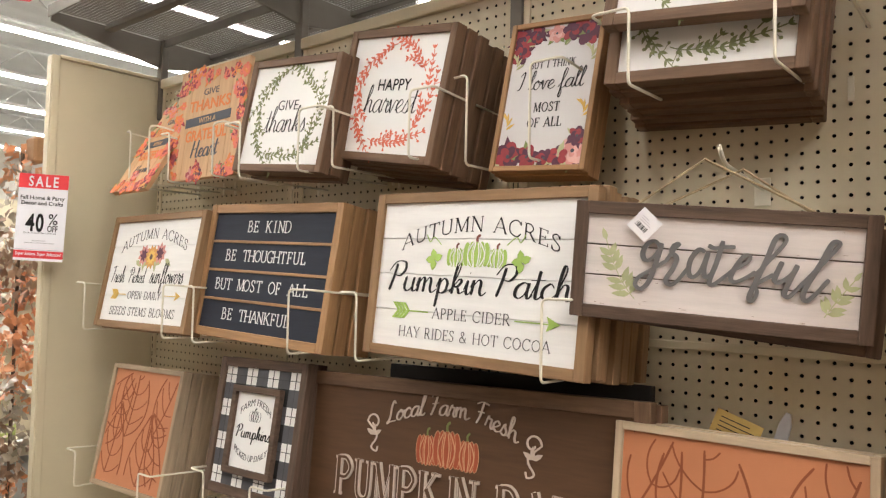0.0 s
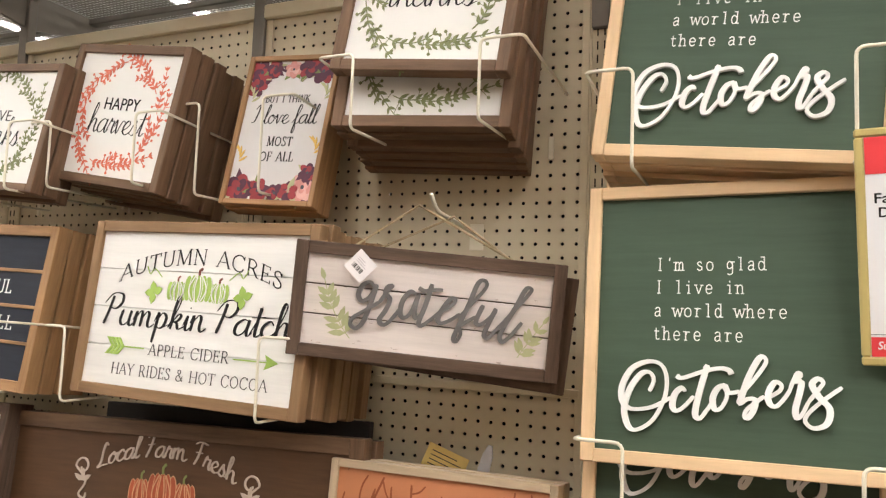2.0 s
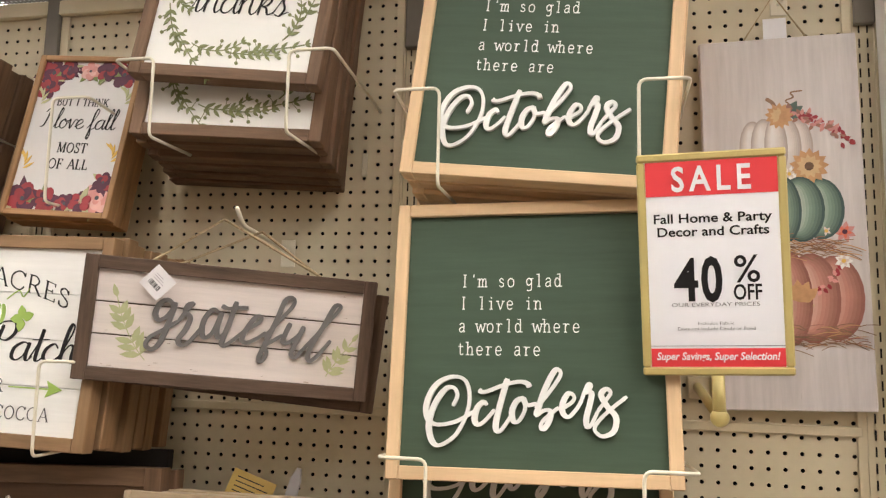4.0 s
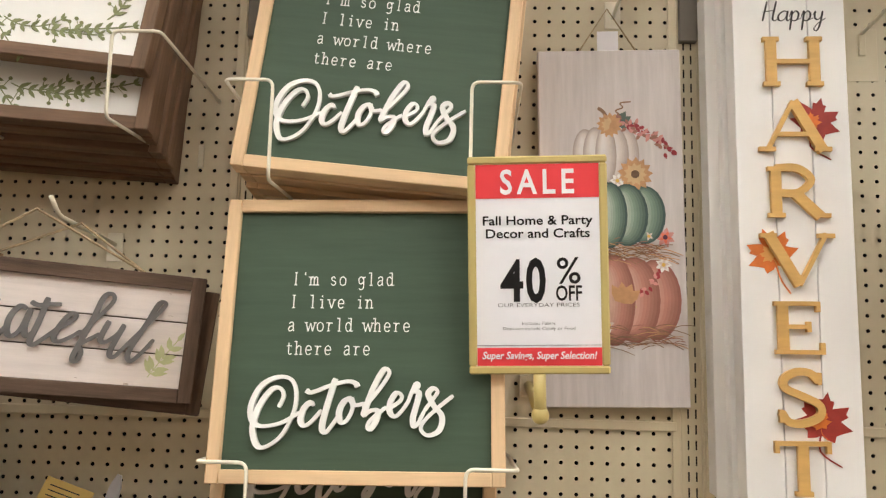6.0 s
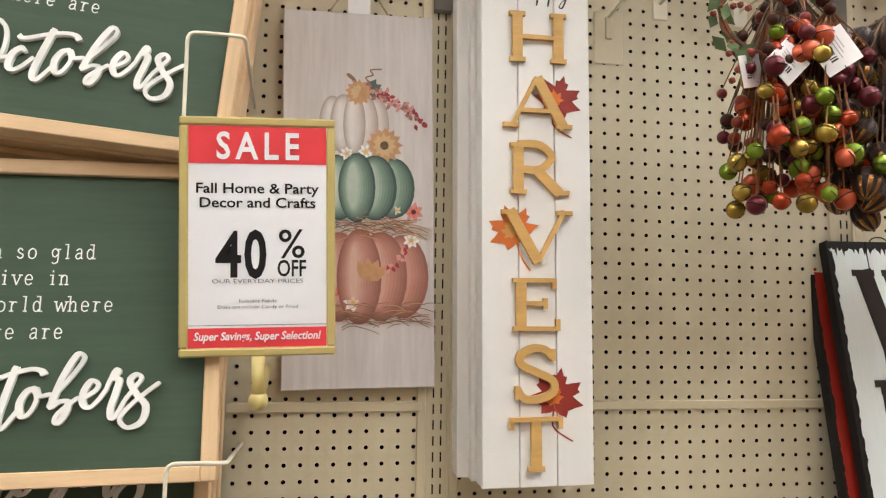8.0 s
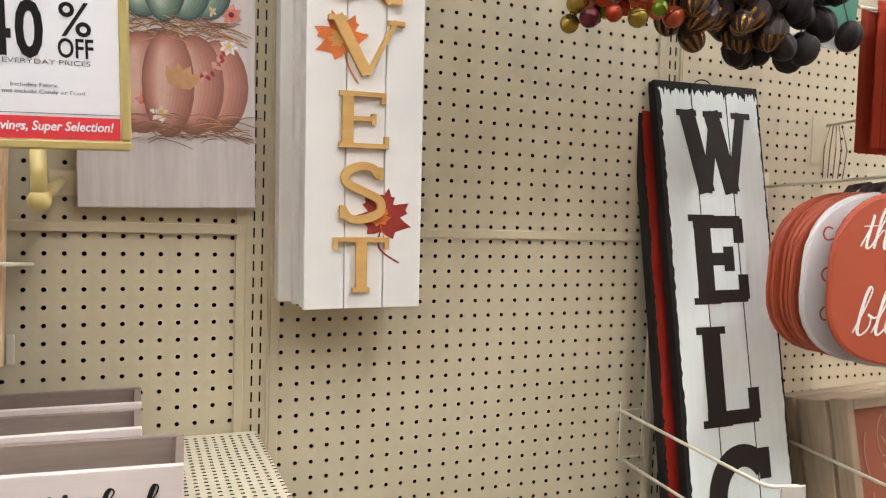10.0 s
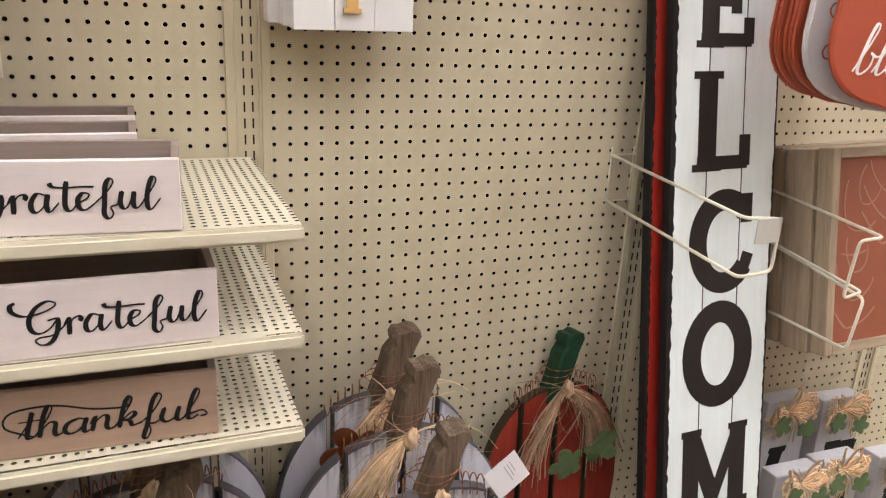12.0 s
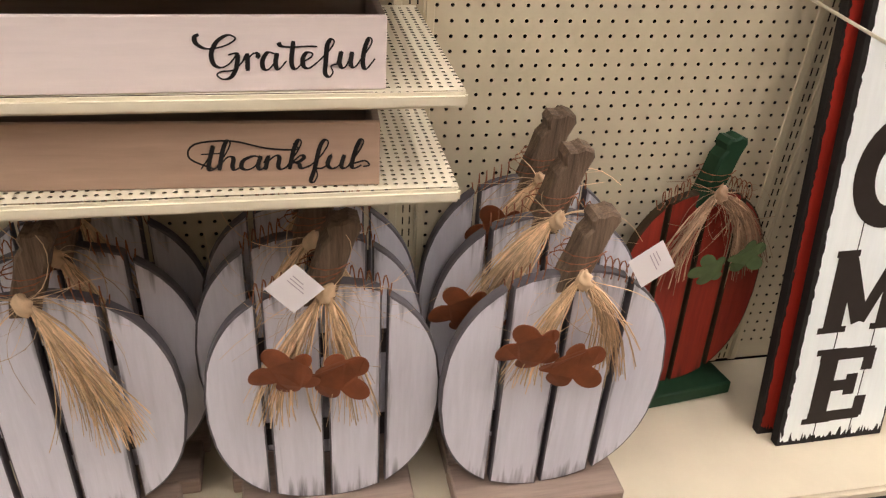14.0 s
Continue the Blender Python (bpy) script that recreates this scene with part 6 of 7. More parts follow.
def harvest_box(x, y, full, z0=1.341, w=0.177, h=0.835):
    t = thing("harvest_box_sign", spot(x, y, z0, -0.6, -0.3, -0.7), "tall white wooden box sign with golden harvest letters", "sign", "harvest box signs")
    n = 3
    for i in range(n):
        part("plank", box(-w / 2 + i * w / n + 0.0007, -w / 2 + (i + 1) * w / n - 0.0007, 0, 0.008, 0, h, 0.0008), white_box, t)
    part("body", box(-w / 2 + 0.001, w / 2 - 0.001, 0.0082, 0.04, 0.001, h - 0.001, 0.0012), white_box, t)
    # dark sheet behind the planks colours in the shade of their gaps
    part("groove_shade", box(-w / 2 + 0.003, w / 2 - 0.003, 0.0079, 0.0083, 0.003, h - 0.003), groove_shade_mat, t)
    a = Art(0.0)
    if full:
        for ch, k in zip("HARVEST", range(7)):
            z = 0.653 - k * 0.1048
            wide = {"H": 0.094, "A": 0.096, "R": 0.092, "V": 0.098, "E": 0.082, "S": 0.078, "T": 0.086}[ch]
            ltr = roman_char(ch, 0.080, wide, 0.002 - k * 0.0012 - wide / 2, z, -0.008, -0.0004, 0.20, 0.085, 0.16)
            part("letter", ltr, (gold_wood), t, "golden cut-out wooden letter")
        for px, pz, s, q in ((0.034, 0.590, 0.047, -15), (-0.036, 0.381, 0.048, 20), (0.028, 0.126, 0.052, -10)):
            maple_leaf(a, maple_o if 0.3 < pz < 0.5 else maple, px, pz, s, q)
            maple_leaf(a, amber if 0.3 < pz < 0.5 else maple_o, px - 0.004, pz + 0.004, s * 0.4, q + 20)
        part("lettering", script("Happy", 0.10, 0.006, 0.762, -0.0008, 0, pen=0.11, tall=1.0), ink_grey, t)
        a.done(t)
    return t


white_box = mat("clean white box paint", (0.80, 0.78, 0.755), 0.5, var=0.03, scale=6, bump=0.02)
harvest_box(0.137, -0.109, True)
harvest_box(0.130, -0.066, False, 1.344)
harvest_box(0.112, -0.045, False, 1.346)
t = thing("pegboard_hook", Matrix.Translation((0.30, 0, 2.10)), "cream steel pegboard bracket with hook", "hook", "pegboard hooks")
part("plate", box(-0.027, 0.027, -0.002, -0.0006, -0.055, 0.04, 0.0006), steel, t)
part("peg_tab", box(-0.006, 0.006, -0.006, -0.002, -0.01, 0.03, 0.001), steel, t)
part("arm", tube([(0, -0.004, 0.03), (0.0, -0.26, 0.055)], 0.0032), wire_mat, t, smooth=True)

# ---------------------------------------------------------------- welcome porch signs
ragged_white = mat("chippy white porch paint", (0.80, 0.85, 0.83), 0.65, var=0.05, scale=5, grain=GZ, bump=0.12, bscale=22, wear=((0.10, 0.10, 0.095), 0.255, 13))
brown_black = mat("brown black letter paint", (0.028, 0.021, 0.018), 0.55, var=0.2, scale=30)
barn_red = mat("barn red porch paint", (0.33, 0.022, 0.012), 0.55, var=0.2, scale=5, grain=GZ, wear=((0.03, 0.02, 0.018), 0.36, 8))
black_board = mat("black stained board", (0.018, 0.016, 0.015), 0.65, var=0.3, scale=8, bump=0.1)


def porch_sign(p, paint, letters_, label, seed):
    x, y, z, w, h, lean, yaw, roll = p
    t = thing("porch_sign", spot(x, y, z, lean, yaw, roll), label, "sign", "porch signs")
    rng = random.Random(seed)
    n = 3
    for i in range(n):
        part("board", box(-w / 2 + i * w / n + 0.0005, -w / 2 + (i + 1) * w / n - 0.0005, 0, 0.02, 0, h, 0.0012), black_board, t)
    # painted faces with a ragged edge, one on each board
    for i in range(n):
        x0, x1 = -w / 2 + i * w / n + 0.0012, -w / 2 + (i + 1) * w / n - 0.0012
        l0 = (0.004 if paint is barn_red else 0.008) if i == 0 else 0.0
        r0 = 0.004 if i == n - 1 else 0.0
        N_ = 190
        pts = [(x0 + l0 + (rng.uniform(0, 0.004) if l0 else 0), 0.02 + (h - 0.04) * j / N_) for j in range(N_ + 1)]
        M_ = 26
        pts += [(x0 + (x1 - x0) * j / M_, h - 0.012 - rng.uniform(0, 0.022) * rng.random()) for j in range(1, M_)]
        pts += [(x1 - r0 - (rng.uniform(0, 0.003) if r0 else 0), 0.02 + (h - 0.04) * j / N_) for j in range(N_, -1, -1)]
        pts += [(x1 + (x0 - x1) * j / M_, 0.01 + rng.uniform(0, 0.03) * rng.random()) for j in range(1, M_)]
        bm = bmesh.new()
        f_ = bm.faces.new([bm.verts.new((a_, -0.0007, b_)) for a_, b_ in pts])
        f_.normal_update()
        if f_.normal.y > 0:
            f_.normal_flip()
        bmesh.ops.triangulate(bm, faces=[f_])
        part("painted_face", bm, paint, t)
    for ch, z0, z1, dx in letters_:
        part("letter", slab(ch, z1 - z0, -0.0016, -0.0008, stem=2.3, x=dx, z=z0, wide=1.02 if ch not in "WM" else 0.92), brown_black, t, "black painted slab letter")
    part("hanger_loop", tube([(0.02 * math.cos(q) + 0.0, 0.012, h + 0.012 * math.sin(q)) for q in [k * math.pi / 8 for k in range(9)]], 0.0012, sides=5), black_board, t)
    return t


porch_sign((0.862, -0.273, 0.190, 0.247, 1.576, 9.4, 0.1, -1.1), ragged_white, (("W", 1.366, 1.522, 0.008), ("E", 1.159, 1.324, 0.0), ("L", 0.938, 1.117, 0.0), ("C", 0.711, 0.896, 0.002), ("O", 0.484, 0.682, 0.0), ("M", 0.262, 0.435, 0.0), ("E", 0.050, 0.224, 0.0)), "tall chippy white porch sign lettered welcome, leaning on the wall", 1)
porch_sign((0.841, -0.236, 0.190, 0.247, 1.560, 9.0, 0.1, -1.1), barn_red, (), "tall barn red porch sign leaning behind the white one", 2)

# ---------------------------------------------------------------- wire arms at the right bay
t = thing("wire_sign_holder", Matrix.Translation((0.698, 0, 1.08)), "cream coated wire sign holder with a small label plate", "wire holder", "sign holders")
bm = bmesh.new()
for q in (-0.025, 0.025):
    tube([(q, -0.004, -0.05), (q, -0.004, 0.06)], 0.0016, bm, sides=6)
for z in (-0.045, 0.045):
    tube([(-0.03, -0.005, z), (0.03, -0.005, z)], 0.0016, bm, sides=6)
part("back_frame", bm, wire_mat, t, smooth=True)
part("wire", tube(rounded([(-0.025, -0.006, 0.045), (-0.012, -0.35, 0.018), (0.045, -0.365, 0.018), (0.045, -0.365, -0.068), (-0.02, -0.365, -0.072), (-0.025, -0.006, -0.045)], 0.012), 0.0028, sides=8), wire_mat, t, smooth=True)
part("label_plate", box(-0.006, 0.042, -0.372, -0.3695, -0.018, 0.022, 0.001), mat("grey label plate", (0.52, 0.49, 0.43), 0.5), t)
for pts in ([(1.03, -0.004, 1.06), (1.0, -0.35, 1.045), (0.945, -0.35, 1.043), (0.935, -0.35, 0.94), (0.985, -0.345, 0.945), (1.03, -0.004, 0.96)], [(1.05, -0.004, 0.95), (0.985, -0.352, 0.935), (0.97, -0.352, 0.84), (1.05, -0.004, 0.80)]):
    t = thing("wire_sign_holder", Matrix.Translation((1.03, 0, 0.9)), "cream coated wire sign holder hooked into the pegboard", "wire holder", "sign holders")
    part("wire", tube(rounded([(a_ - 1.03, b_, c_ - 0.9) for a_, b_, c_ in pts], 0.012), 0.0028, sides=8), wire_mat, t, smooth=True)

relief((1.237, -0.262, 0.777, 0.40, 0.40, 10.4, -0.4, -1.2), "ash", 31, "brick red carved leaf panel in weathered wood frame", brick_relief, mat("pale carved vein", (0.42, 0.20, 0.13), 0.7), stack=4, fw=0.02, fd=0.036)

# pumpkin-shaped thankful signs on a long hook
stem_dark = mat("dark brown burlap stem", (0.075, 0.05, 0.045), 0.85, var=0.3, scale=40, bump=0.4, bscale=120)
rust_paint = mat("rust orange painted sign", (0.42, 0.075, 0.032), 0.5, var=0.08, scale=9)
sign_back = mat("pale grey sign back", (0.62, 0.60, 0.60), 0.6, var=0.05)


def pumpkin_outline(w, h, n=96, lobes=2.5):
    pts = []
    for i in range(n):
        q = i * math.tau / n
        c_, s_ = math.cos(q), math.sin(q)
        rr = 1.0 + (0.055 * abs(math.sin(lobes * (q - math.pi))) if s_ < 0 else 0.012 * abs(math.sin(2 * q)))
        pts.append((w / 2 * rr * math.copysign(abs(c_) ** 0.85, c_), h / 2 + h / 2 * rr * math.copysign(abs(s_) ** 0.85, s_)))
    return pts


for k in range(8):
    y = -0.345 + k * 0.0130 + (0.026 if k else 0) + (0.006 if k > 1 else 0)
    t = thing("pumpkin_sign", spot(0.985 + 0.004 * (k % 3) + (0.002 if k == 0 else -0.012 if k == 1 else 0.004), y, 1.262 - 0.002 * (k % 2), 1.0, -2.0, 1.0 - 0.5 * (k % 2)), "rust orange pumpkin-shaped sign with white script", "sign", "pumpkin signs")
    part("board", prism(pumpkin_outline(0.36, 0.275), 0, 0.008, bevel=0.0015), sign_back if k == 1 else rust_paint, t)
    part("rim", tube([(a_, 0.004, b_) for a_, b_ in pumpkin_outline(0.361, 0.276, 40)], 0.0042, sides=5, closed=True), rust_paint if k != 1 else sign_back, t)
    part("stem", tube([(-0.03, 0.004, 0.268), (-0.01, 0.004, 0.289), (0.02, 0.004, 0.295), (0.045, 0.004, 0.283)], 0.0072, sides=7, taper=lambda u: 1 - 0.4 * u), stem_dark, t, "dark burlap stem", smooth=True)
    if k == 1:
        a = Art(0.0)
        for zz in (0.205, 0.14, 0.078):
            a.line(rust_paint, [(-0.128, zz + 0.012), (-0.14, zz + 0.014), (-0.147, zz + 0.004), (-0.14, zz - 0.006), (-0.126, zz - 0.004)], 0.0028)
        a.done(t)
    if k == 0:
        front_sign = t
        part("lettering", script("thankful", 0.246, -0.003, 0.185, -0.0008, 0, pen=0.10, tall=0.95, contrast=0.65, slant=0.45), white_ink, t)
        part("lettering", script("&", 0.05, 0.0, 0.105, -0.0008, 0, pen=0.09, tall=1.0), white_ink, t)
        part("lettering", script("blessed", 0.232, -0.018, 0.05, -0.0008, 0, pen=0.10, tall=0.95, contrast=0.65, slant=0.45), white_ink, t)
        a = Art(0.0)
        for s in (-1, 1):
            for q in (0.3, 1.0, 1.8):
                a.leaf(white_ink, s * 0.045, 0.135, q if s > 0 else 3.14 - q, 0.02, 0.011)
        a.done(t)
t = thing("pegboard_hook", Matrix.Translation((0.985, 0, 1.555)), "long cream steel pegboard hook", "hook", "pegboard hooks")
part("plate", box(-0.025, 0.025, -0.003, -0.0006, -0.04, 0.03, 0.001), wire_mat, t)
part("arm", tube([(0, -0.003, 0), (0.0, -0.36, 0.015)], 0.0032), wire_mat, t, smooth=True)
# stems and bows on top of the pumpkin signs
raffia_mat = mat("natural raffia", (0.68, 0.48, 0.29), 0.8, var=0.3, scale=60, isl=0.42)
raffia_dark = mat("brown raffia", (0.42, 0.27, 0.17), 0.8, var=0.35, scale=60, isl=0.4)
ivy = mat("green fabric leaf", (0.088, 0.135, 0.050), 0.8, var=0.25, scale=40, bump=0.2)


def raffia(n, length, rng, angles=(-0.6, 0.5), strays=16, bm=None):
    """Two bundles of raffia strands that fall from a knot, with loose strays."""
    if bm is None:
        bm = bmesh.new()
    for i in range(n + strays):
        stray = i >= n
        q0 = angles[i % len(angles)]
        q = q0 + rng.gauss(0, 0.05) if not stray else rng.uniform(-2.0, 2.0)
        L = length * (rng.uniform(0.62, 1.12) if not stray else rng.uniform(0.3, 0.8))
        out = rng.uniform(0.006, 0.026)
        bend = rng.gauss(0, 0.10) if not stray else rng.gauss(0, 0.9)
        ph = rng.uniform(0, 6)
        pts = []
        off = rng.gauss(0, 0.0048) if not stray else 0.0
        for j in range(8):
            u = j / 7
            qq = q * (1 - 0.35 * u * (1 if not stray else 0.6)) + bend * u
            side = math.sin(ph + u * 7) * 0.0018 + off * min(1.0, u * 2.6) * (1 + 0.8 * u * u)
            pts.append((math.sin(qq) * L * u + side * math.cos(qq), -out * math.sin(min(1.0, u * 1.3) * 2.2) - 0.003, -math.cos(qq) * L * u + 0.016 * math.sin(u * 3) + side * math.sin(qq)))
        wd = rng.choice((0.0007, 0.0010, 0.0014, 0.0021)) if not stray else rng.choice((0.0004, 0.0006, 0.0010))
        tube(pts, wd, bm, sides=3, taper=lambda u: 1 - 0.45 * u)
    return bm


def raffia_bow(parent, x, y, z, seed, n=110, length=0.19, angles=(-0.6, 0.5), mt=None, strays=16):
    rng = random.Random(seed)
    tagged(part("raffia_tassel", raffia(n, length, rng, angles, strays), mt or raffia_mat, parent, "loose raffia strands", m=Matrix.Translation((x, y, z))), kind="stuff")
    # one lumpy knot, ridged by its wound strands
    bm = bmesh.new()
    bmesh.ops.create_uvsphere(bm, u_segments=22, v_segments=14, radius=1.0)
    for v in bm.verts:
        q = math.atan2(v.co.y, v.co.x)
        k_ = 1 + 0.16 * math.sin(7 * v.co.z + 3 * q) + 0.10 * math.sin(5 * q + 4 * v.co.z)
        v.co = Vector((v.co.x * 0.0115 * k_, v.co.y * 0.0105 * k_ - 0.012, v.co.z * 0.0185 * (1 + 0.12 * math.sin(4 * q))))
    part("raffia_knot", bm, mt or raffia_mat, parent, m=Matrix.Translation((x, y, z)) @ Matrix.Rotation(rng.uniform(-0.5, 0.7), 4, "Y"), smooth=True)


raffia_bow(front_sign, 0.055, -0.008, 0.262, 71, 40, 0.05, (-1.2, 0.3, 1.3), None, 10)


def lobed_leaf(s, n=5):
    """Outline of an oak-like leaf with rounded lobes of unlike length, its stalk end at -z."""
    lobes = [(90, 1.0), (30, 0.92), (152, 0.86), (-28, 0.66), (208, 0.70)][:max(3, n)]
    pts = []
    for i in range(72):
        q = 360 * i / 72
        rr = 0.30
        for at_, far in lobes:
            d = (q - at_ + 180) % 360 - 180
            rr = max(rr, far * (0.34 + 0.66 * math.cos(min(1.0, abs(d) / 33) * math.pi / 2) ** 0.55))
        pts.append((s * rr * math.cos(radians(q)), s * rr * math.sin(radians(q))))
    return pts


rust_metal = mat("rusted tin", (0.27, 0.078, 0.028), 0.6, 0.3, var=0.4, scale=25, bump=0.2, bscale=80)
rust_wire = mat("rusty wire", (0.30, 0.11, 0.05), 0.6, 0.4, var=0.2)
lav = mat("lavender white chalk paint", (0.66, 0.645, 0.70), 0.65, var=0.10, scale=5, grain=GZ, bump=0.08, bscale=18, rand=1, rub=((0.13, 0.125, 0.14), 1.31))
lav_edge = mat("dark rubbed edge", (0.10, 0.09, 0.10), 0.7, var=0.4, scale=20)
brace_shade = mat("near-black gap shade", (0.05, 0.04, 0.042), 0.7, var=0.3, scale=10)
red_slat = mat("barn red slat paint", (0.27, 0.027, 0.015), 0.55, var=0.25, scale=5, grain=GZ, bump=0.08, bscale=18, rand=1, rub=((0.035, 0.018, 0.01), 1.40))
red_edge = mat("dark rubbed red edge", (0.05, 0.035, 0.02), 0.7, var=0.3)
stem_wood = mat("driftwood stem", (0.150, 0.102, 0.068), 0.8, var=0.6, scale=9, grain=GZ, bump=0.5, bscale=22, wear=((0.19, 0.145, 0.105), 0.38, 6))
stem_green = mat("dark green stem paint", (0.012, 0.042, 0.020), 0.55, var=0.25, scale=20, wear=((0.35, 0.33, 0.25), 0.27, 14))
base_wood = mat("grey brown base wood", (0.27, 0.20, 0.16), 0.7, var=0.25, scale=5, grain=GX, bump=0.1, bscale=20)


def slat_pumpkin(p, paint, edge, stem_mt, base_mt, seed, label, slats=4, leaves=True, tag=None, leafs=None, bowmat=None, angles=(-0.6, 0.5), at=((-0.052, -0.135), (0.048, -0.14)), strays=16, reach=0.20):
    x, y, z, w, h, lean, yaw, roll = p
    rng = random.Random(seed)
    t = thing("wooden_pumpkin", spot(x, y, DECK, lean, yaw, roll), label, "pumpkin", "wooden pumpkins")
    z0 = z - DECK
    part("base", box(-w * 0.40, w * 0.40, -0.045, 0.065, 0, z0, 0.003), base_mt, t, "flat wooden base block")
    a_, b_ = w / 2, h / 2

    def half(u):
        return b_ * max(0.0, 1 - abs(u / a_) ** 2.35) ** (1 / 2.25)

    gap = 0.010
    cuts = [-a_ + 0.0005] + [-a_ + w * i / slats for i in range(1, slats)] + [a_ - 0.0005]
    for i in range(slats):
        x0, x1 = cuts[i] + (gap / 2 if i else 0), cuts[i + 1] - (gap / 2 if i < slats - 1 else 0)
        N_ = 12
        us = [x0 + (x1 - x0) * j / N_ for j in range(N_ + 1)]
        top = [(u, z0 + b_ + half(u) * rng.uniform(0.997, 1.003) - 0.003 * (i % 2)) for u in us]
        bot = [(u, max(z0, z0 + b_ - half(u))) for u in reversed(us)]
        pts = top + bot
        clean = [pts[0]]
        for q in pts[1:]:
            if (Vector(q) - Vector(clean[-1])).length > 0.002:
                clean.append(q)
        if (Vector(clean[0]) - Vector(clean[-1])).length < 0.002:
            clean.pop()
        dy = rng.uniform(-0.002, 0.002)
        bm = prism(clean, dy, dy + 0.018)
        fr = min((f_ for f_ in bm.faces), key=lambda f_: f_.calc_center_median().y)
        r_ = bmesh.ops.inset_region(bm, faces=[fr], thickness=0.0035, depth=0.0)
        for v in fr.verts:
            v.co.y -= 0.0014
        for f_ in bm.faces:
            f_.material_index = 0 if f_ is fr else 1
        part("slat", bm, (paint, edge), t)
    # braces coloured near-black to put shade behind the slat gaps
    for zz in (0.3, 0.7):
        part("cross_brace", box(-w * 0.36, w * 0.36, 0.0205, 0.034, z0 + h * zz - 0.02, z0 + h * zz + 0.02, 0.001), brace_shade, t)
    # bent stem with a carved step near its cut end
    st = [(-0.046, -0.02), (0.012, -0.02), (0.032, 0.03), (0.056, 0.086), (0.070, 0.108), (0.066, 0.120), (0.046, 0.126), (0.030, 0.121), (0.012, 0.122), (0.004, 0.112), (0.008, 0.098), (-0.008, 0.084), (-0.020, 0.05), (-0.038, 0.012)]
    k_ = rng.uniform(0.94, 1.06)
    part("stem", prism([(u * k_ * 0.74 + 0.006, z0 + h - 0.012 + v * k_) for u, v in st], -0.014, 0.024, bevel=0.004), stem_mt, t)
    coil = [(-0.016 + 0.034 * math.cos(j * 0.55) + 0.0009 * j, 0.004 + 0.027 * math.sin(j * 0.55), z0 + h + 0.012 + 0.0010 * j + 0.005 * math.sin(j * 0.55)) for j in range(34)]
    part("stem_wire", tube(coil, 0.0012, sides=5), rust_wire, t, "rusted wire wound round the stem")
    for k in range(2):
        s = -1 if k else 1
        pts = [(s * (0.042 + 0.0014 * j), 0.004 + 0.008 * math.cos(j * 0.7), z0 + h + 0.006 + 0.021 * math.sin(j * 0.7) * (1 - 0.004 * j) - 0.0005 * j) for j in range(46)]
        part("wire_curl", tube(pts, 0.0012, sides=5), rust_wire, t, "curly rusted wire")
    kz = z0 + h + 0.004
    raffia_bow(t, 0.004, -0.02, kz, seed, 170, reach, angles, bowmat, strays)
    if leaves:
        for s, (lx, lz) in zip((-1, 1), at):
            bm = prism(lobed_leaf(0.052 if leafs else 0.070), 0, 0.0012)
            for v in bm.verts:
                v.co.y += 2.2 * v.co.x * v.co.x + 0.005 * math.sin(v.co.z * 50 + s)
            part("tin_leaf", bm, leafs or rust_metal, t, "rusted tin leaf" if not leafs else "green tin leaf", m=Matrix.Translation((lx, -0.060, kz + lz)) @ Matrix.Rotation(s * 2.0 + 0.25, 4, "Y") @ Matrix.Rotation(s * 0.25, 4, "Z"))
    return t


LBL = "lavender white slatted wooden pumpkin with raffia bow on the deck"
LBK = "lavender white slatted wooden pumpkin standing behind another"
slat_pumpkin((0.207, -0.321, 0.226, 0.390, 0.467, 0.2, 0.1, 0), lav, lav_edge, stem_wood, base_wood, 1, LBL, angles=(-0.62, 0.60), at=((-0.060, -0.100), (-0.010, -0.138)), strays=14)
slat_pumpkin((0.208, -0.205, 0.226, 0.390, 0.502, 0.2, 0.1, -1), lav, lav_edge, stem_wood, base_wood, 2, LBK, angles=(-0.95, -0.75), at=((-0.135, -0.14), (-0.07, -0.20)), strays=30)
slat_pumpkin((0.206, -0.09, 0.226, 0.390, 0.512, 0.2, 0.1, 0), lav, lav_edge, stem_wood, base_wood, 3, LBK, angles=(-0.8, -0.5), at=((-0.06, -0.075), (-0.03, -0.10)), strays=26)
slat_pumpkin((-0.171, -0.297, 0.226, 0.375, 0.455, 0.4, 0.1, 0), lav, lav_edge, stem_wood, base_wood, 4, LBL, angles=(-0.58, -0.5, 0.22), strays=40, reach=0.24, at=((-0.044, -0.118), (0.006, -0.130)))
slat_pumpkin((-0.185, -0.195, 0.226, 0.385, 0.48, 0.4, 0.1, 0), lav, lav_edge, stem_wood, base_wood, 5, LBK, leaves=False)
slat_pumpkin((-0.18, -0.10, 0.226, 0.385, 0.49, 0.4, 0.1, 0), lav, lav_edge, stem_wood, base_wood, 6, LBK, leaves=False)
slat_pumpkin((-0.578, -0.275, 0.226, 0.375, 0.445, 1.5, 0.0, 0), lav, lav_edge, stem_wood, base_wood, 7, LBL, angles=(0.48, 0.62, 0.40, 0.54), strays=24, reach=0.27, leaves=False)
slat_pumpkin((-0.55, -0.185, 0.226, 0.385, 0.47, 0.4, 0.1, 0), lav, lav_edge, stem_wood, base_wood, 8, LBK, leaves=False)
slat_pumpkin((-0.54, -0.09, 0.226, 0.385, 0.48, 0.4, 0.1, 0), lav, lav_edge, stem_wood, base_wood, 9, LBK, leaves=False)
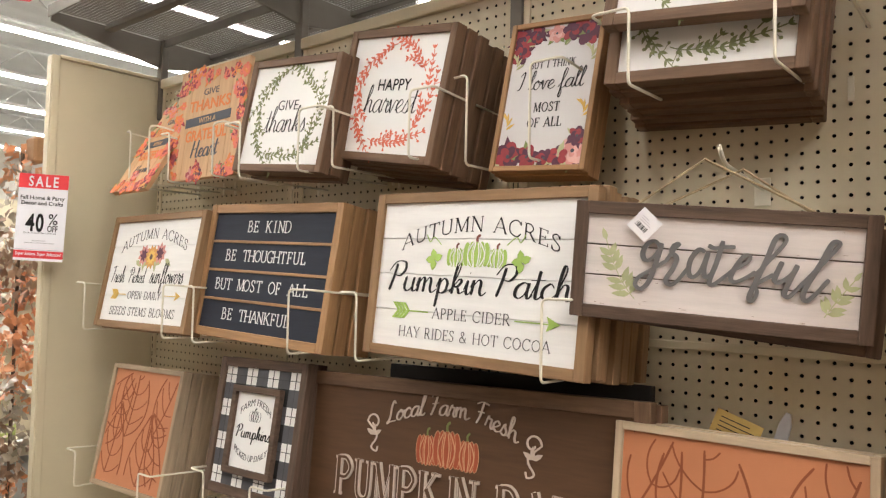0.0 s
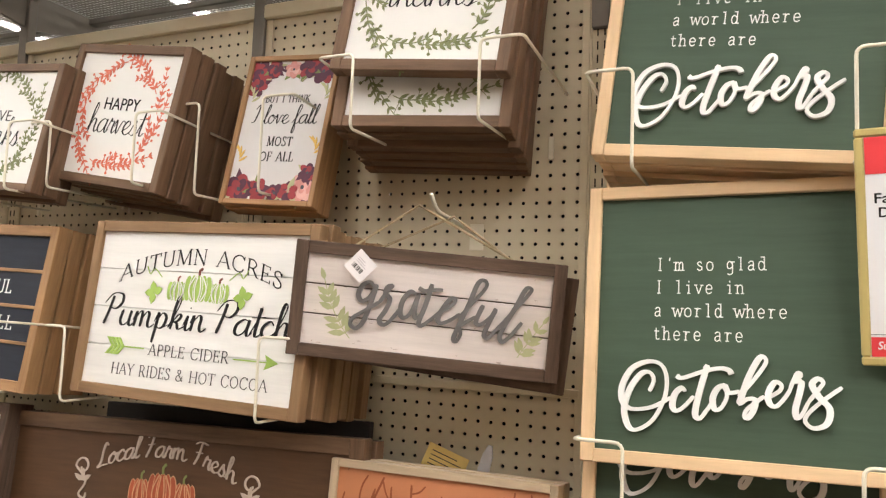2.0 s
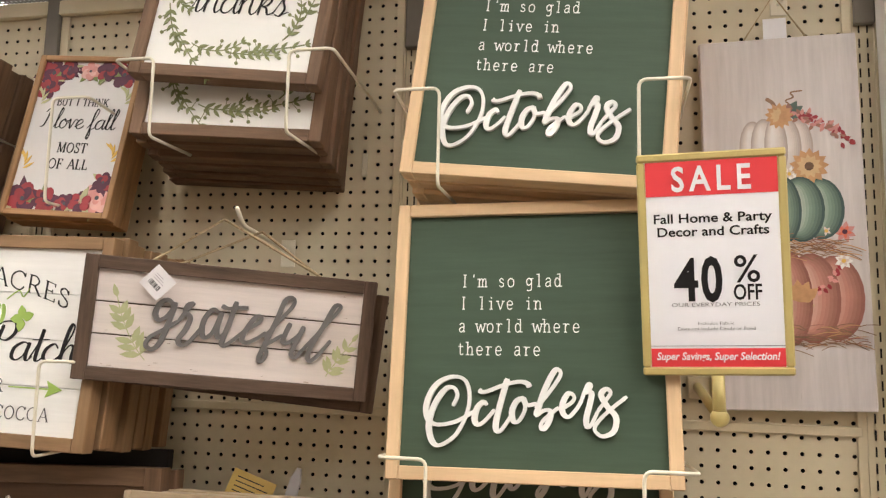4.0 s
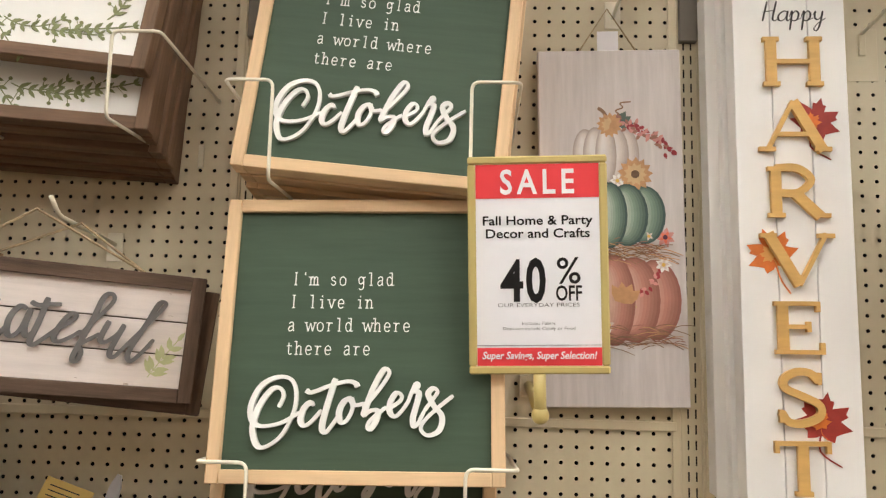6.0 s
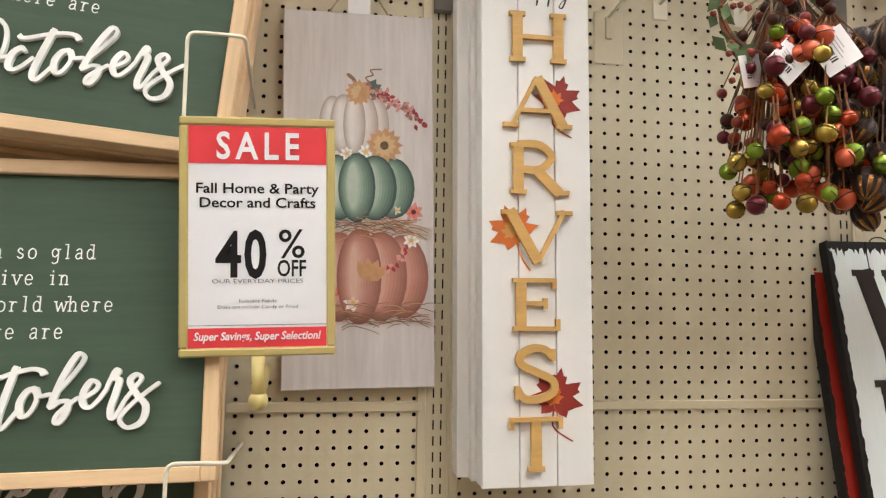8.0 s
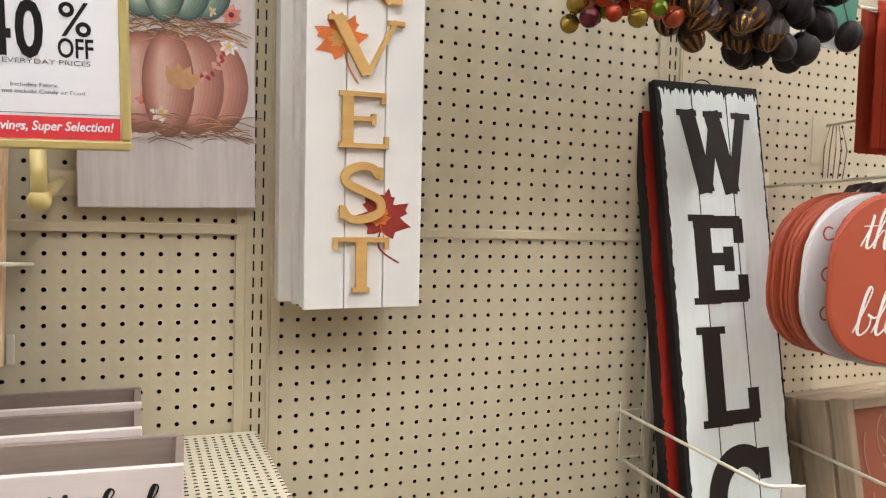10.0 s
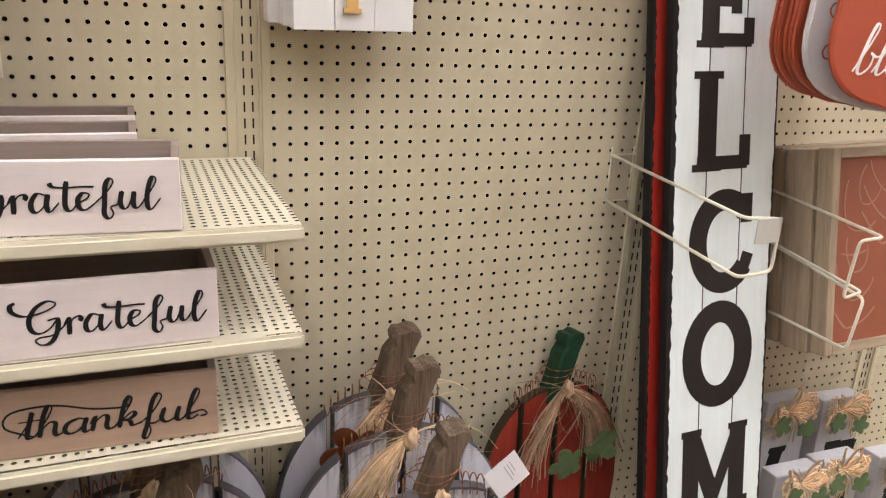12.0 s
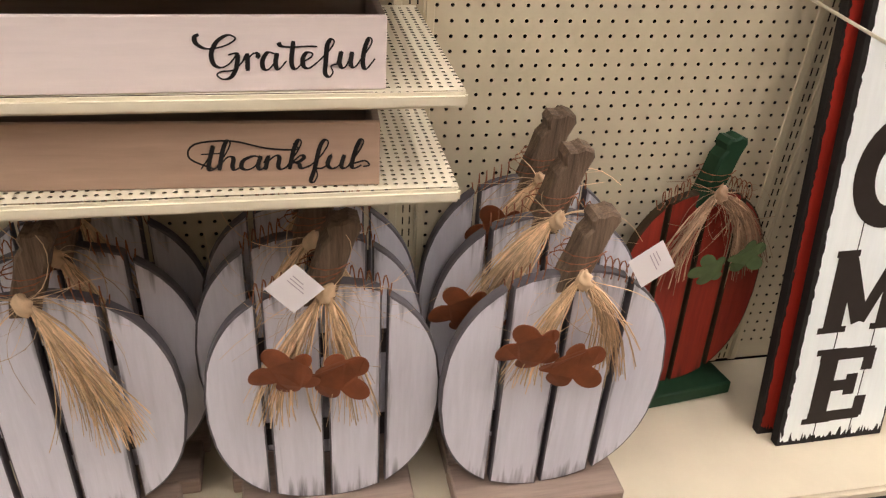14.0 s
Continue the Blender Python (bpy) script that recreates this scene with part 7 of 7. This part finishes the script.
slat_pumpkin((0.578, -0.087, 0.222, 0.342, 0.455, 3.8, 6.9, 0), red_slat, red_edge, stem_green, stem_green, 10, "barn red slatted wooden pumpkin with green stem and raffia", leafs=ivy, bowmat=raffia_dark, angles=(-0.75, 0.72, 0.95), at=((0.0, -0.145), (0.07, -0.125)), strays=26)
hang_tag(0.290, -0.352, 0.702, 5, 12, 0.060)
hang_tag(-0.232, -0.345, 0.692, 0, 4, 0.058)


# ---------------------------------------------------------------- wooden boxes on the shelves
pinkwash = mat("pink white washed box", (0.72, 0.63, 0.60), 0.6, var=0.07, scale=5, grain=GX, bump=0.08, bscale=18)
tanwash = mat("tan grey washed box", (0.40, 0.275, 0.20), 0.6, var=0.14, scale=5, grain=GX, bump=0.1, bscale=18)
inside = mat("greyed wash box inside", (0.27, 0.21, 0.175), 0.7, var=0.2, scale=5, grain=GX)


def planter(p, depth, front, word, tx, tw, label, sides=None):
    x, y, z, w, h, lean, yaw, roll = p
    t = thing("planter_box", spot(x, y, z, 0, yaw, roll), label, "wooden box", "lettered boxes")
    th = 0.009
    part("front_board", box(-w / 2, w / 2, 0, th, 0, h, 0.001), front, t)
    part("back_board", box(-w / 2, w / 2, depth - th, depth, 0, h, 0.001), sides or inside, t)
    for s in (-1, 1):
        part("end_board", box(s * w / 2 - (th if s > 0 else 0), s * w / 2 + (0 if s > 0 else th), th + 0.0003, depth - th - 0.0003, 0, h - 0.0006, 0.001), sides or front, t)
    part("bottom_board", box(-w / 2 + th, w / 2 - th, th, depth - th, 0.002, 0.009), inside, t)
    if word:
        part("lettering", script(word, tw, tx, 0.024, -0.0008, 0, pen=0.17 if word[0] == "G" else 0.14, tall=1.0 if word[0] == "G" else 0.76, contrast=0.80, slant=0.0 if word[0] == "G" else 0.3, style=PEN if word[0] == "G" else GLYPH), ink, t)
        if word[0] == "t":
            a = Art(0.0)
            a.line(ink, [(tx - tw * 0.42, 0.026), (tx - tw * 0.56, 0.04), (tx - tw * 0.52, 0.058), (tx - tw * 0.3, 0.062), (tx - tw * 0.08, 0.052), (tx + 0.02, 0.05), (tx + 0.016, 0.058)], 0.0022)
            a.line(ink, [(tx + tw * 0.46, 0.03), (tx + tw * 0.54, 0.034), (tx + tw * 0.57, 0.028), (tx + tw * 0.53, 0.026)], 0.002)
            a.done(t)
    return t


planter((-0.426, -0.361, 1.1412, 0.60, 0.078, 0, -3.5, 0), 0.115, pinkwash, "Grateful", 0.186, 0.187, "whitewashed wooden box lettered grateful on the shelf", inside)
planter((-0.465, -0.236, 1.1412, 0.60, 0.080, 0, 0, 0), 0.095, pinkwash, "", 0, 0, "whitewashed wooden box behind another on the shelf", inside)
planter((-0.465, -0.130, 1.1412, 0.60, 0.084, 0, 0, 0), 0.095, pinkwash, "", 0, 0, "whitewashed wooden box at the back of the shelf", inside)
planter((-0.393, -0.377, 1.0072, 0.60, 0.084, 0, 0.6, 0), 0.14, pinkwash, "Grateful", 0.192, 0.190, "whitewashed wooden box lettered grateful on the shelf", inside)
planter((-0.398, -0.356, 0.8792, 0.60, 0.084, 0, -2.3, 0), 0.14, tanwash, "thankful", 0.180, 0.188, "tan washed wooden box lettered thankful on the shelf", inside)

# ---------------------------------------------------------------- letter blocks on the deck
block_paint = mat("grey white chippy block", (0.50, 0.48, 0.50), 0.65, var=0.1, scale=6, grain=GZ, bump=0.1, bscale=20, wear=((0.16, 0.14, 0.15), 0.30, 9))
for k, (bx, by, bh, ch, zz) in enumerate(((1.107, -0.223, 0.275, "F", 0), (1.26, -0.20, 0.262, "A", 0), (1.42, -0.22, 0.26, "L", 0), (1.20, -0.085, 0.36, "L", 0), (1.37, -0.09, 0.34, "F", 0))):
    t = thing("letter_block", spot(bx, by, DECK, 2.5, -1.5, 0), "grey white wooden letter block with raffia bow", "wooden block", "letter blocks")
    part("block", box(-0.063, 0.063, 0, 0.045, 0, bh, 0.002), block_paint, t)
    ltr = slab(ch, bh * 0.54, -0.0008, 0.0, stem=2.0, x=0.0, z=bh * 0.12, wide=0.72)
    for v in ltr.verts:
        v.co.x += 0.22 * (v.co.z - bh * 0.39)
    part("letter", ltr, ink, t, "black painted italic letter")
    rng = random.Random(90 + k)
    bm = bmesh.new()
    for i in range(20):
        s = 1 if i % 2 else -1
        q = rng.gauss(0.15, 0.42)
        R_ = rng.uniform(0.045, 0.072)
        pts = []
        for j in range(9):
            u = j / 8
            w_ = math.sin(u * math.pi)
            pts.append((s * R_ * w_ * math.cos(q) + rng.uniform(-1, 1) * 0.001, -0.008 - 0.018 * w_ * rng.uniform(0.8, 1.2), R_ * (0.9 * w_ * math.sin(q) + 0.28 * math.sin(u * math.tau))))
        tube(pts, rng.uniform(0.0018, 0.0036), bm, sides=4)
    for i in range(34):
        q = rng.gauss(0, 1.0)
        L_ = rng.uniform(0.04, 0.085)
        tube([(0, -0.012, 0), (0.5 * L_ * math.sin(q), -0.024, -0.4 * L_ * math.cos(q)), (L_ * math.sin(q), -0.016, -L_ * math.cos(q))], 0.0011, bm, sides=3)
    tagged(part("raffia_bow", bm, raffia_mat, t, "wide raffia bow", m=Matrix.Translation((-0.005, 0, bh * 0.93))), kind="stuff")
    for lx, lz, q in ((0.03, 0.80, 0.4), (-0.045, 0.88, 2.2)):
        part("fabric_leaf", prism(lobed_leaf(0.034, 5), -0.033, -0.0315), ivy, t, "green fabric leaf", m=Matrix.Translation((lx, 0, bh * lz)) @ Matrix.Rotation(q, 4, "Y"))

# ---------------------------------------------------------------- bells, acorns and pods on the hooks
BALLS = [mat("orange bell", (0.36, 0.038, 0.008), 0.2, 0.45, var=0.08), mat("lime bell", (0.15, 0.22, 0.010), 0.2, 0.45, var=0.08), mat("gold bell", (0.36, 0.24, 0.04), 0.25, 0.7, var=0.08), mat("maroon bell", (0.10, 0.008, 0.015), 0.3, 0.5, var=0.1), mat("salmon bell", (0.48, 0.085, 0.035), 0.25, 0.4, var=0.08)]
acorn_mat = mat("copper glitter acorn", (0.028, 0.010, 0.008), 0.3, 0.3, var=0.5, scale=60, bump=0.5, bscale=150)
gilt = mat("gilded acorn rib", (0.26, 0.12, 0.03), 0.25, 0.8, var=0.4, scale=60)
pod_mat = mat("dusky brown pod", (0.020, 0.014, 0.014), 0.55, var=0.3, scale=20, bump=0.2)
stem_vine = mat("dried vine", (0.13, 0.08, 0.05), 0.85, var=0.3)


def ball_mesh(r, ribs=0, long_=1.0):
    bm = bmesh.new()
    bmesh.ops.create_uvsphere(bm, u_segments=36 if ribs else 20, v_segments=12, radius=r)
    for v in bm.verts:
        q = math.atan2(v.co.y, v.co.x)
        k = 1 + (0.06 * math.cos(q * ribs) if ribs else 0)
        v.co = Vector((v.co.x * k, v.co.y * k, v.co.z * long_))
    for f_ in bm.faces:
        f_.smooth = True
    me = bpy.data.meshes.new("ball")
    bm.to_mesh(me)
    bm.free()
    return me


bell_meshes = []
for m_ in BALLS:
    me = ball_mesh(1.0)
    me.materials.append(m_)
    bell_meshes.append(me)
# a dark bar on the surface draws the shade of a bell's slit
slit = bmesh.new()
tube([(math.sin(q), -math.cos(q), 0.0) for q in [-1.0 + 0.2 * j for j in range(11)]], 0.07, slit, sides=5)
slit_me = bpy.data.meshes.new("slit")
slit.to_mesh(slit_me)
slit.free()
slit_me.materials.append(opening_shade)
acorn_me = ball_mesh(1.0, 9, 1.3)
acorn_me.materials.append(acorn_mat)
acorn_me.materials.append(gilt)
acorn_me.materials.append(pod_mat)
for f_ in acorn_me.polygons:
    q = math.atan2(f_.center.y, f_.center.x)
    f_.material_index = 0 if f_.center.z > 0.05 else (1 if math.cos(q * 9) > 0.0 else 2)
pod_me = ball_mesh(1.0, 7, 1.25)
pod_me.materials.append(pod_mat)


cord_mat = mat("dark orange ribbon cord", (0.20, 0.065, 0.015), 0.7, var=0.3)


def hung(name, label, category, cx, cy, ztop, zlow, wide, n, meshes, rr, seed, piece, slit_on=False, low=0):
    t = thing(name, Matrix.Translation((cx, cy, zlow)), label, category, "hanging picks")
    rng = random.Random(seed)
    cord = bmesh.new()
    for i in range(n):
        u = (i + 0.5) / n
        px = wide * (rng.random() - 0.5) * (1.0 if u < 0.8 else 0.6)
        py = rng.uniform(-0.05, 0.05)
        pz = (ztop - zlow) * u * 0.95 + abs(px) * low + rr
        r_ = rr * rng.uniform(0.8, 1.12)
        ob = new(piece, rng.choice(meshes))
        ob.parent = t
        ob.matrix_basis = Matrix.Translation((px, py, pz)) @ Euler((rng.uniform(-0.5, 0.5), rng.uniform(-0.6, 0.6), rng.uniform(-0.7, 0.7))).to_matrix().to_4x4() @ Matrix.Scale(r_, 4)
        if slit_on:
            sl_ = new("slit", slit_me)
            sl_.parent = ob
            sl_.matrix_basis = Matrix.Rotation(rng.uniform(-0.6, 0.6), 4, "Y")
        tube([(px, py, pz + r_ * 0.8), (px * 0.6, py * 0.6, (pz + ztop - zlow) / 2 + 0.02), (px * 0.1, 0, ztop - zlow + 0.03)], 0.0012, cord, sides=4)
    cord_ob = part("cord", cord, cord_mat if piece == "bell" else stem_vine, t)
    tagged(cord_ob, kind="stuff")
    part("hanging_loop", tube([(0, 0.0, ztop - zlow + 0.03), (0.0, cy * -0.02, 2.17 - zlow)], 0.0018, sides=5), twine, t)
    return t


hung("bell_garland", "hanging cluster of orange, lime and gold jingle bells", "bell garland", 0.418, -0.30, 2.0, 1.722, 0.115, 66, bell_meshes, 0.0128, 1, "bell", True, 0.3)
hung("bell_garland", "hanging cluster of orange, lime and gold jingle bells", "bell garland", 0.500, -0.315, 2.0, 1.738, 0.14, 78, bell_meshes, 0.0138, 2, "bell", True, 0.2)
berry_meshes = []
for m_ in (BALLS[3], mat("dark brown berry", (0.045, 0.014, 0.008), 0.3, var=0.2), mat("dull red berry", (0.20, 0.018, 0.010), 0.3, var=0.2)):
    me = ball_mesh(1.0)
    me.materials.append(m_)
    berry_meshes.append(me)
hung("berry_garland", "hanging cluster of dark maroon and brown berries", "berry garland", 0.455, -0.285, 2.05, 1.775, 0.17, 130, berry_meshes, 0.0095, 6, "berry", False, 0.2)
hung("acorn_garland", "hanging cluster of copper glitter acorns", "acorn garland", 0.592, -0.32, 2.0, 1.704, 0.19, 78, [acorn_me], 0.0190, 3, "acorn", False, 0.3)
hung("pod_garland", "hanging cluster of dusky brown seed pods", "pod garland", 0.735, -0.30, 2.0, 1.700, 0.20, 70, [pod_me], 0.0205, 4, "pod", False, 0.3)
# vine rings and leaves at the head of the bell clusters
t = thing("vine_wreath", Matrix.Translation((0.41, -0.29, 2.03)), "small twisted vine ring with green leaves and berries", "wreath")
rng = random.Random(8)
for k in range(5):
    bm = bmesh.new()
    tube([(0.065 * math.cos(q) * (1 + 0.1 * math.sin(3 * q + k)), 0.012 * math.sin(2 * q + k), 0.065 * math.sin(q) * (1 + 0.1 * math.cos(2 * q + k))) for q in [j * math.tau / 26 for j in range(26)]], 0.003, bm, sides=5, closed=True)
    part("vine", bm, (rust_wire, stem_vine)[k % 2], t)
bm, bm2 = bmesh.new(), bmesh.new()
for k in range(26):
    q = rng.uniform(0, 6.28)
    o = Vector((0.07 * math.cos(q), rng.uniform(-0.03, 0.02), 0.07 * math.sin(q) - 0.03 * (k % 2)))
    d = Vector((rng.uniform(-1, 1), rng.uniform(-0.6, 0.2), rng.uniform(-1, 1))).normalized() * 0.035
    s = d.cross(Vector((0.2, 1, 0.3))).normalized() * 0.009
    vs = [bm.verts.new(v) for v in (o, o + d * 0.5 + s, o + d, o + d * 0.5 - s)]
    bm.faces.new(vs)
    bmesh.ops.create_icosphere(bm2, subdivisions=1, radius=0.0055, matrix=Matrix.Translation(o - d * 0.4 - Vector((0, 0.01, 0.02))))
part("leaves", bm, ivy, t)
part("berries", bm2, mat("rust berries", (0.26, 0.05, 0.025), 0.4, var=0.3, scale=60), t)
part("hanging_loop", tube([(0, 0, 0.06), (0, 0.0, 0.14)], 0.0016, sides=5), twine, t)
hang_tag(0.395, -0.34, 1.925, 0, 0, 0.048)
hang_tag(0.355, -0.32, 1.93, 20, 30, 0.045)
hang_tag(0.455, -0.345, 1.945, -12, 12, 0.055)
for hx in (0.40, 0.56, 0.675):
    t = thing("pegboard_hook", Matrix.Translation((hx, 0, 2.165)), "long cream steel pegboard hook", "hook", "pegboard hooks")
    part("plate", box(-0.014, 0.014, -0.003, -0.0006, -0.03, 0.02, 0.001), wire_mat, t)
    part("arm", tube([(0, -0.003, 0), (0.0, -0.36, 0.012)], 0.003), wire_mat, t, smooth=True)

# green packet on the hook behind the pods
t = thing("gift_tag", spot(0.955, -0.19, 1.79, 3, -12, 8), "teal green card with grey backing on a hook", "card")
part("backing", box(-0.035, 0.035, 0.0, 0.002, 0, 0.03, 0.0005), mat("grey card backing", (0.42, 0.42, 0.40), 0.6), t)
part("card", box(-0.035, 0.035, 0.0, 0.004, 0.0305, 0.13, 0.001), mat("teal green card", (0.05, 0.22, 0.14), 0.5, var=0.1), t)
part("loop", tube([(0, 0.002, 0.13), (0, 0.004, 0.175)], 0.001, sides=5), stem_vine, t)

# felt pennants on a rod
for k in range(7):
    c = ((0.42, 0.040, 0.010), (0.30, 0.020, 0.009), (0.46, 0.060, 0.013))[k % 3]
    t = thing("felt_pennant", spot(1.04 + 0.012 * (k % 3), -0.335 + k * 0.012, 1.605 + 0.006 * (k % 2), 0, 4 - 2 * (k % 4), 0), "orange red felt pennant hung on a rod", "pennant", "felt pennants")
    bm = bmesh.new()
    cols = 12
    prev = None
    for i in range(cols + 1):
        u = -0.11 + 0.22 * i / cols
        yy = 0.005 * math.sin(i * 0.9 + k)
        cur = [bm.verts.new((u, yy, 0)), bm.verts.new((u, yy, 0.235)), bm.verts.new((u, yy + 0.002, 0.235)), bm.verts.new((u, yy + 0.002, 0))]
        if prev:
            for j in range(4):
                bm.faces.new((prev[j], cur[j], cur[(j + 1) % 4], prev[(j + 1) % 4]))
        prev = cur
    part("felt", bm, mat("orange felt %d" % (k % 3), c, 0.9, var=0.1, scale=60, bump=0.3, bscale=400), t)
    part("hanger_rod", tube([(-0.115, 0.001, 0.238), (0.115, 0.001, 0.238)], 0.003, sides=6), wire_mat, t)
t = thing("pegboard_hook", Matrix.Translation((1.04, 0, 1.86)), "long cream steel pegboard hook", "hook", "pegboard hooks")
part("plate", box(-0.025, 0.025, -0.003, -0.0006, -0.04, 0.03, 0.001), wire_mat, t)
part("arm", tube([(0, -0.003, 0), (0.0, -0.36, -0.012)], 0.0032), wire_mat, t, smooth=True)
t = thing("pegboard_hook", Matrix.Translation((1.16, 0, 1.66)), "cream wire pegboard bracket with bent wires", "hook", "pegboard hooks")
part("plate", box(-0.04, 0.04, -0.002, -0.0006, -0.05, 0.05, 0.0006), steel, t)
part("arm", tube([(0, -0.003, 0.03), (-0.02, -0.36, 0.05)], 0.0034), wire_mat, t, smooth=True)
bm = bmesh.new()
for k in range(5):
    tube([(-0.01 + 0.008 * k, -0.02, 0.03), (-0.03 + 0.016 * k, -0.025, -0.02), (-0.025 + 0.014 * k, -0.02, -0.08)], 0.001, bm, sides=4)
part("loose_wire", bm, stem_vine, t)

# loose price cards behind the terracotta panel
t = thing("shelf_tag", spot(-1.03, -0.06, 1.285, 12, 10, 20), "yellow printed shelf tag card", "price tag")
part("card", box(-0.04, 0.04, 0, 0.0008, 0, 0.055), mat("yellow tag card", (0.66, 0.46, 0.14), 0.6, var=0.06), t)
a = Art(0.0)
for i in range(5):
    a.line(ink_grey, [(-0.03, 0.012 + i * 0.008), (0.03 - 0.01 * (i % 3), 0.012 + i * 0.008)], 0.0025, 0.0003)
a.done(t)
t = thing("sign_clip", spot(-0.956, -0.05, 1.275, 5, 0, 14), "grey plastic sign clip on the pegboard", "clip")
part("clip", prism([(-0.012, 0), (0.012, 0), (0.01, 0.06), (0.004, 0.08), (-0.004, 0.08), (-0.01, 0.06)], 0, 0.003, bevel=0.0008), mat("grey plastic", (0.55, 0.54, 0.56), 0.4), t)

# ---------------------------------------------------------------- beyond the end panel
t = thing("sale_sign", spot(-3.0, -0.41, 1.606, 0, 47, 2), "red and white sale card at the end of the run", "sale sign")
cd = part("card", box(-0.072, 0.072, 0, 0.002, -0.008, 0.258), paper, t)
sale_card(cd, 0.144, 0.258, 0.0)
part("arm", box(-0.01, 0.01, 0.0025, 0.06, 0.10, 0.115), steel, t)
LEAFC = [mat("dry copper leaf", (0.62, 0.24, 0.10), 0.4, var=0.4, scale=30, coat=0.6), mat("dry brown leaf", (0.34, 0.21, 0.13), 0.5, var=0.4, scale=30, coat=0.5), mat("dry grey leaf", (0.42, 0.36, 0.28), 0.5, var=0.3, scale=30, coat=0.5), mat("dry rust leaf", (0.72, 0.34, 0.17), 0.45, var=0.3, scale=30, coat=0.6)]
t = thing("leaf_garland", Matrix.Translation((-3.36, -0.38, 0.0)), "long bunch of copper and brown dried leaf garlands", "leaf garland")
rng = random.Random(17)
bms = [bmesh.new() for _ in LEAFC]
for k in range(900):
    z = rng.uniform(0.15, 1.98)
    o = Vector((rng.gauss(0, 0.055), rng.gauss(0.05, 0.045), z))
    band = int(z * 5.5 + rng.random() * 1.2) % 4
    d = Vector((rng.uniform(-1, 1), rng.uniform(-1, 1), rng.uniform(-1.2, 0.5))).normalized()
    s = d.cross(Vector((rng.uniform(-1, 1), 1, rng.uniform(-1, 1)))).normalized()
    nrm = d.cross(s)
    L = rng.uniform(0.03, 0.06)
    bm = bms[band]
    pts = []
    for u, v in ((0, 0), (0.25, 0.38), (0.4, 0.15), (0.65, 0.32), (1, 0), (0.65, -0.32), (0.4, -0.15), (0.25, -0.38)):
        pts.append(bm.verts.new(o + d * u * L + s * v * L + nrm * (0.15 * L * math.sin(u * 3))))
    bm.faces.new(pts)
for bm, m_ in zip(bms, LEAFC):
    tagged(part("dried_leaves", bm, m_, t), kind="stuff")
part("stem", tube([(0, 0.05, 0.0), (0.01, 0.05, 1.0), (0, 0.05, 2.0)], 0.006, sides=6), stem_vine, t)
t = thing("paper_lantern_tag", Matrix.Translation((-3.33, -0.30, 1.94)), "crumpled brown kraft paper tag on the garland", "paper tag")
part("paper", box(-0.04, 0.04, -0.02, 0.02, 0, 0.09, 0.008), mat("kraft paper", (0.36, 0.20, 0.10), 0.7, var=0.2, scale=30, bump=0.3), t)

# far shelving with autumn goods
FARC = [mat("far goods %d" % i, c, 0.6, var=0.2, scale=8) for i, c in enumerate(((0.6, 0.25, 0.06), (0.30, 0.34, 0.10), (0.66, 0.62, 0.55), (0.42, 0.10, 0.05), (0.12, 0.30, 0.42), (0.5, 0.38, 0.2)))]
for gi, (gx, gy, yaw) in enumerate(((-7.2, 0.6, 90), (-11.5, 1.6, 90), (-15.5, 3.0, 90))):
    g = thing("gondola", spot(gx, gy, 0, 0, yaw, 0), "cream gondola with shelves of autumn goods", "shelving unit", "far gondolas")
    part("back", box(-3.5, 3.5, 0.4, 0.45, 0, 2.2), peg, g)
    rng = random.Random(gi)
    for z in (0.2, 0.62, 1.02, 1.4, 1.75):
        part("shelf", box(-3.5, 3.5, 0.02, 0.4, z - 0.03, z, 0.004), shelf_steel, g)
        x = -3.4
        while x < 3.3:
            r_ = rng.uniform(0.06, 0.11)
            bm = bmesh.new()
            if rng.random() < 0.6:
                bmesh.ops.create_uvsphere(bm, u_segments=12, v_segments=8, radius=r_)
                for v in bm.verts:
                    v.co.z = v.co.z * 0.8 + r_ * 0.8
            else:
                box(-r_, r_, -0.07, 0.07, 0, r_ * 2.0, 0.01, bm)
            tm = thing("autumn_decoration", g.matrix_basis @ Matrix.Translation((x + r_, 0.18, z)), "small autumn decoration on a far shelf", "decoration", "far goods")
            part("body", bm, rng.choice(FARC), tm, smooth=True)
            x += 2 * r_ + rng.uniform(0.02, 0.2)
t = thing("hanging_sign", spot(-6.0, 0.35, 3.36, 0, 60, 0), "red hexagonal department sign hung from the roof", "sign")
part("panel", prism([(-0.5, 0.2), (-0.3, 0), (0.3, 0), (0.5, 0.2), (0.3, 0.5), (-0.3, 0.5)], 0, 0.02), sale_red, t)
for s in (-0.3, 0.3):
    part("cable", tube([(s, 0.01, 0.5), (s, 0.01, CEIL + 0.6 - 3.36)], 0.004, sides=5), fix_mat, t)
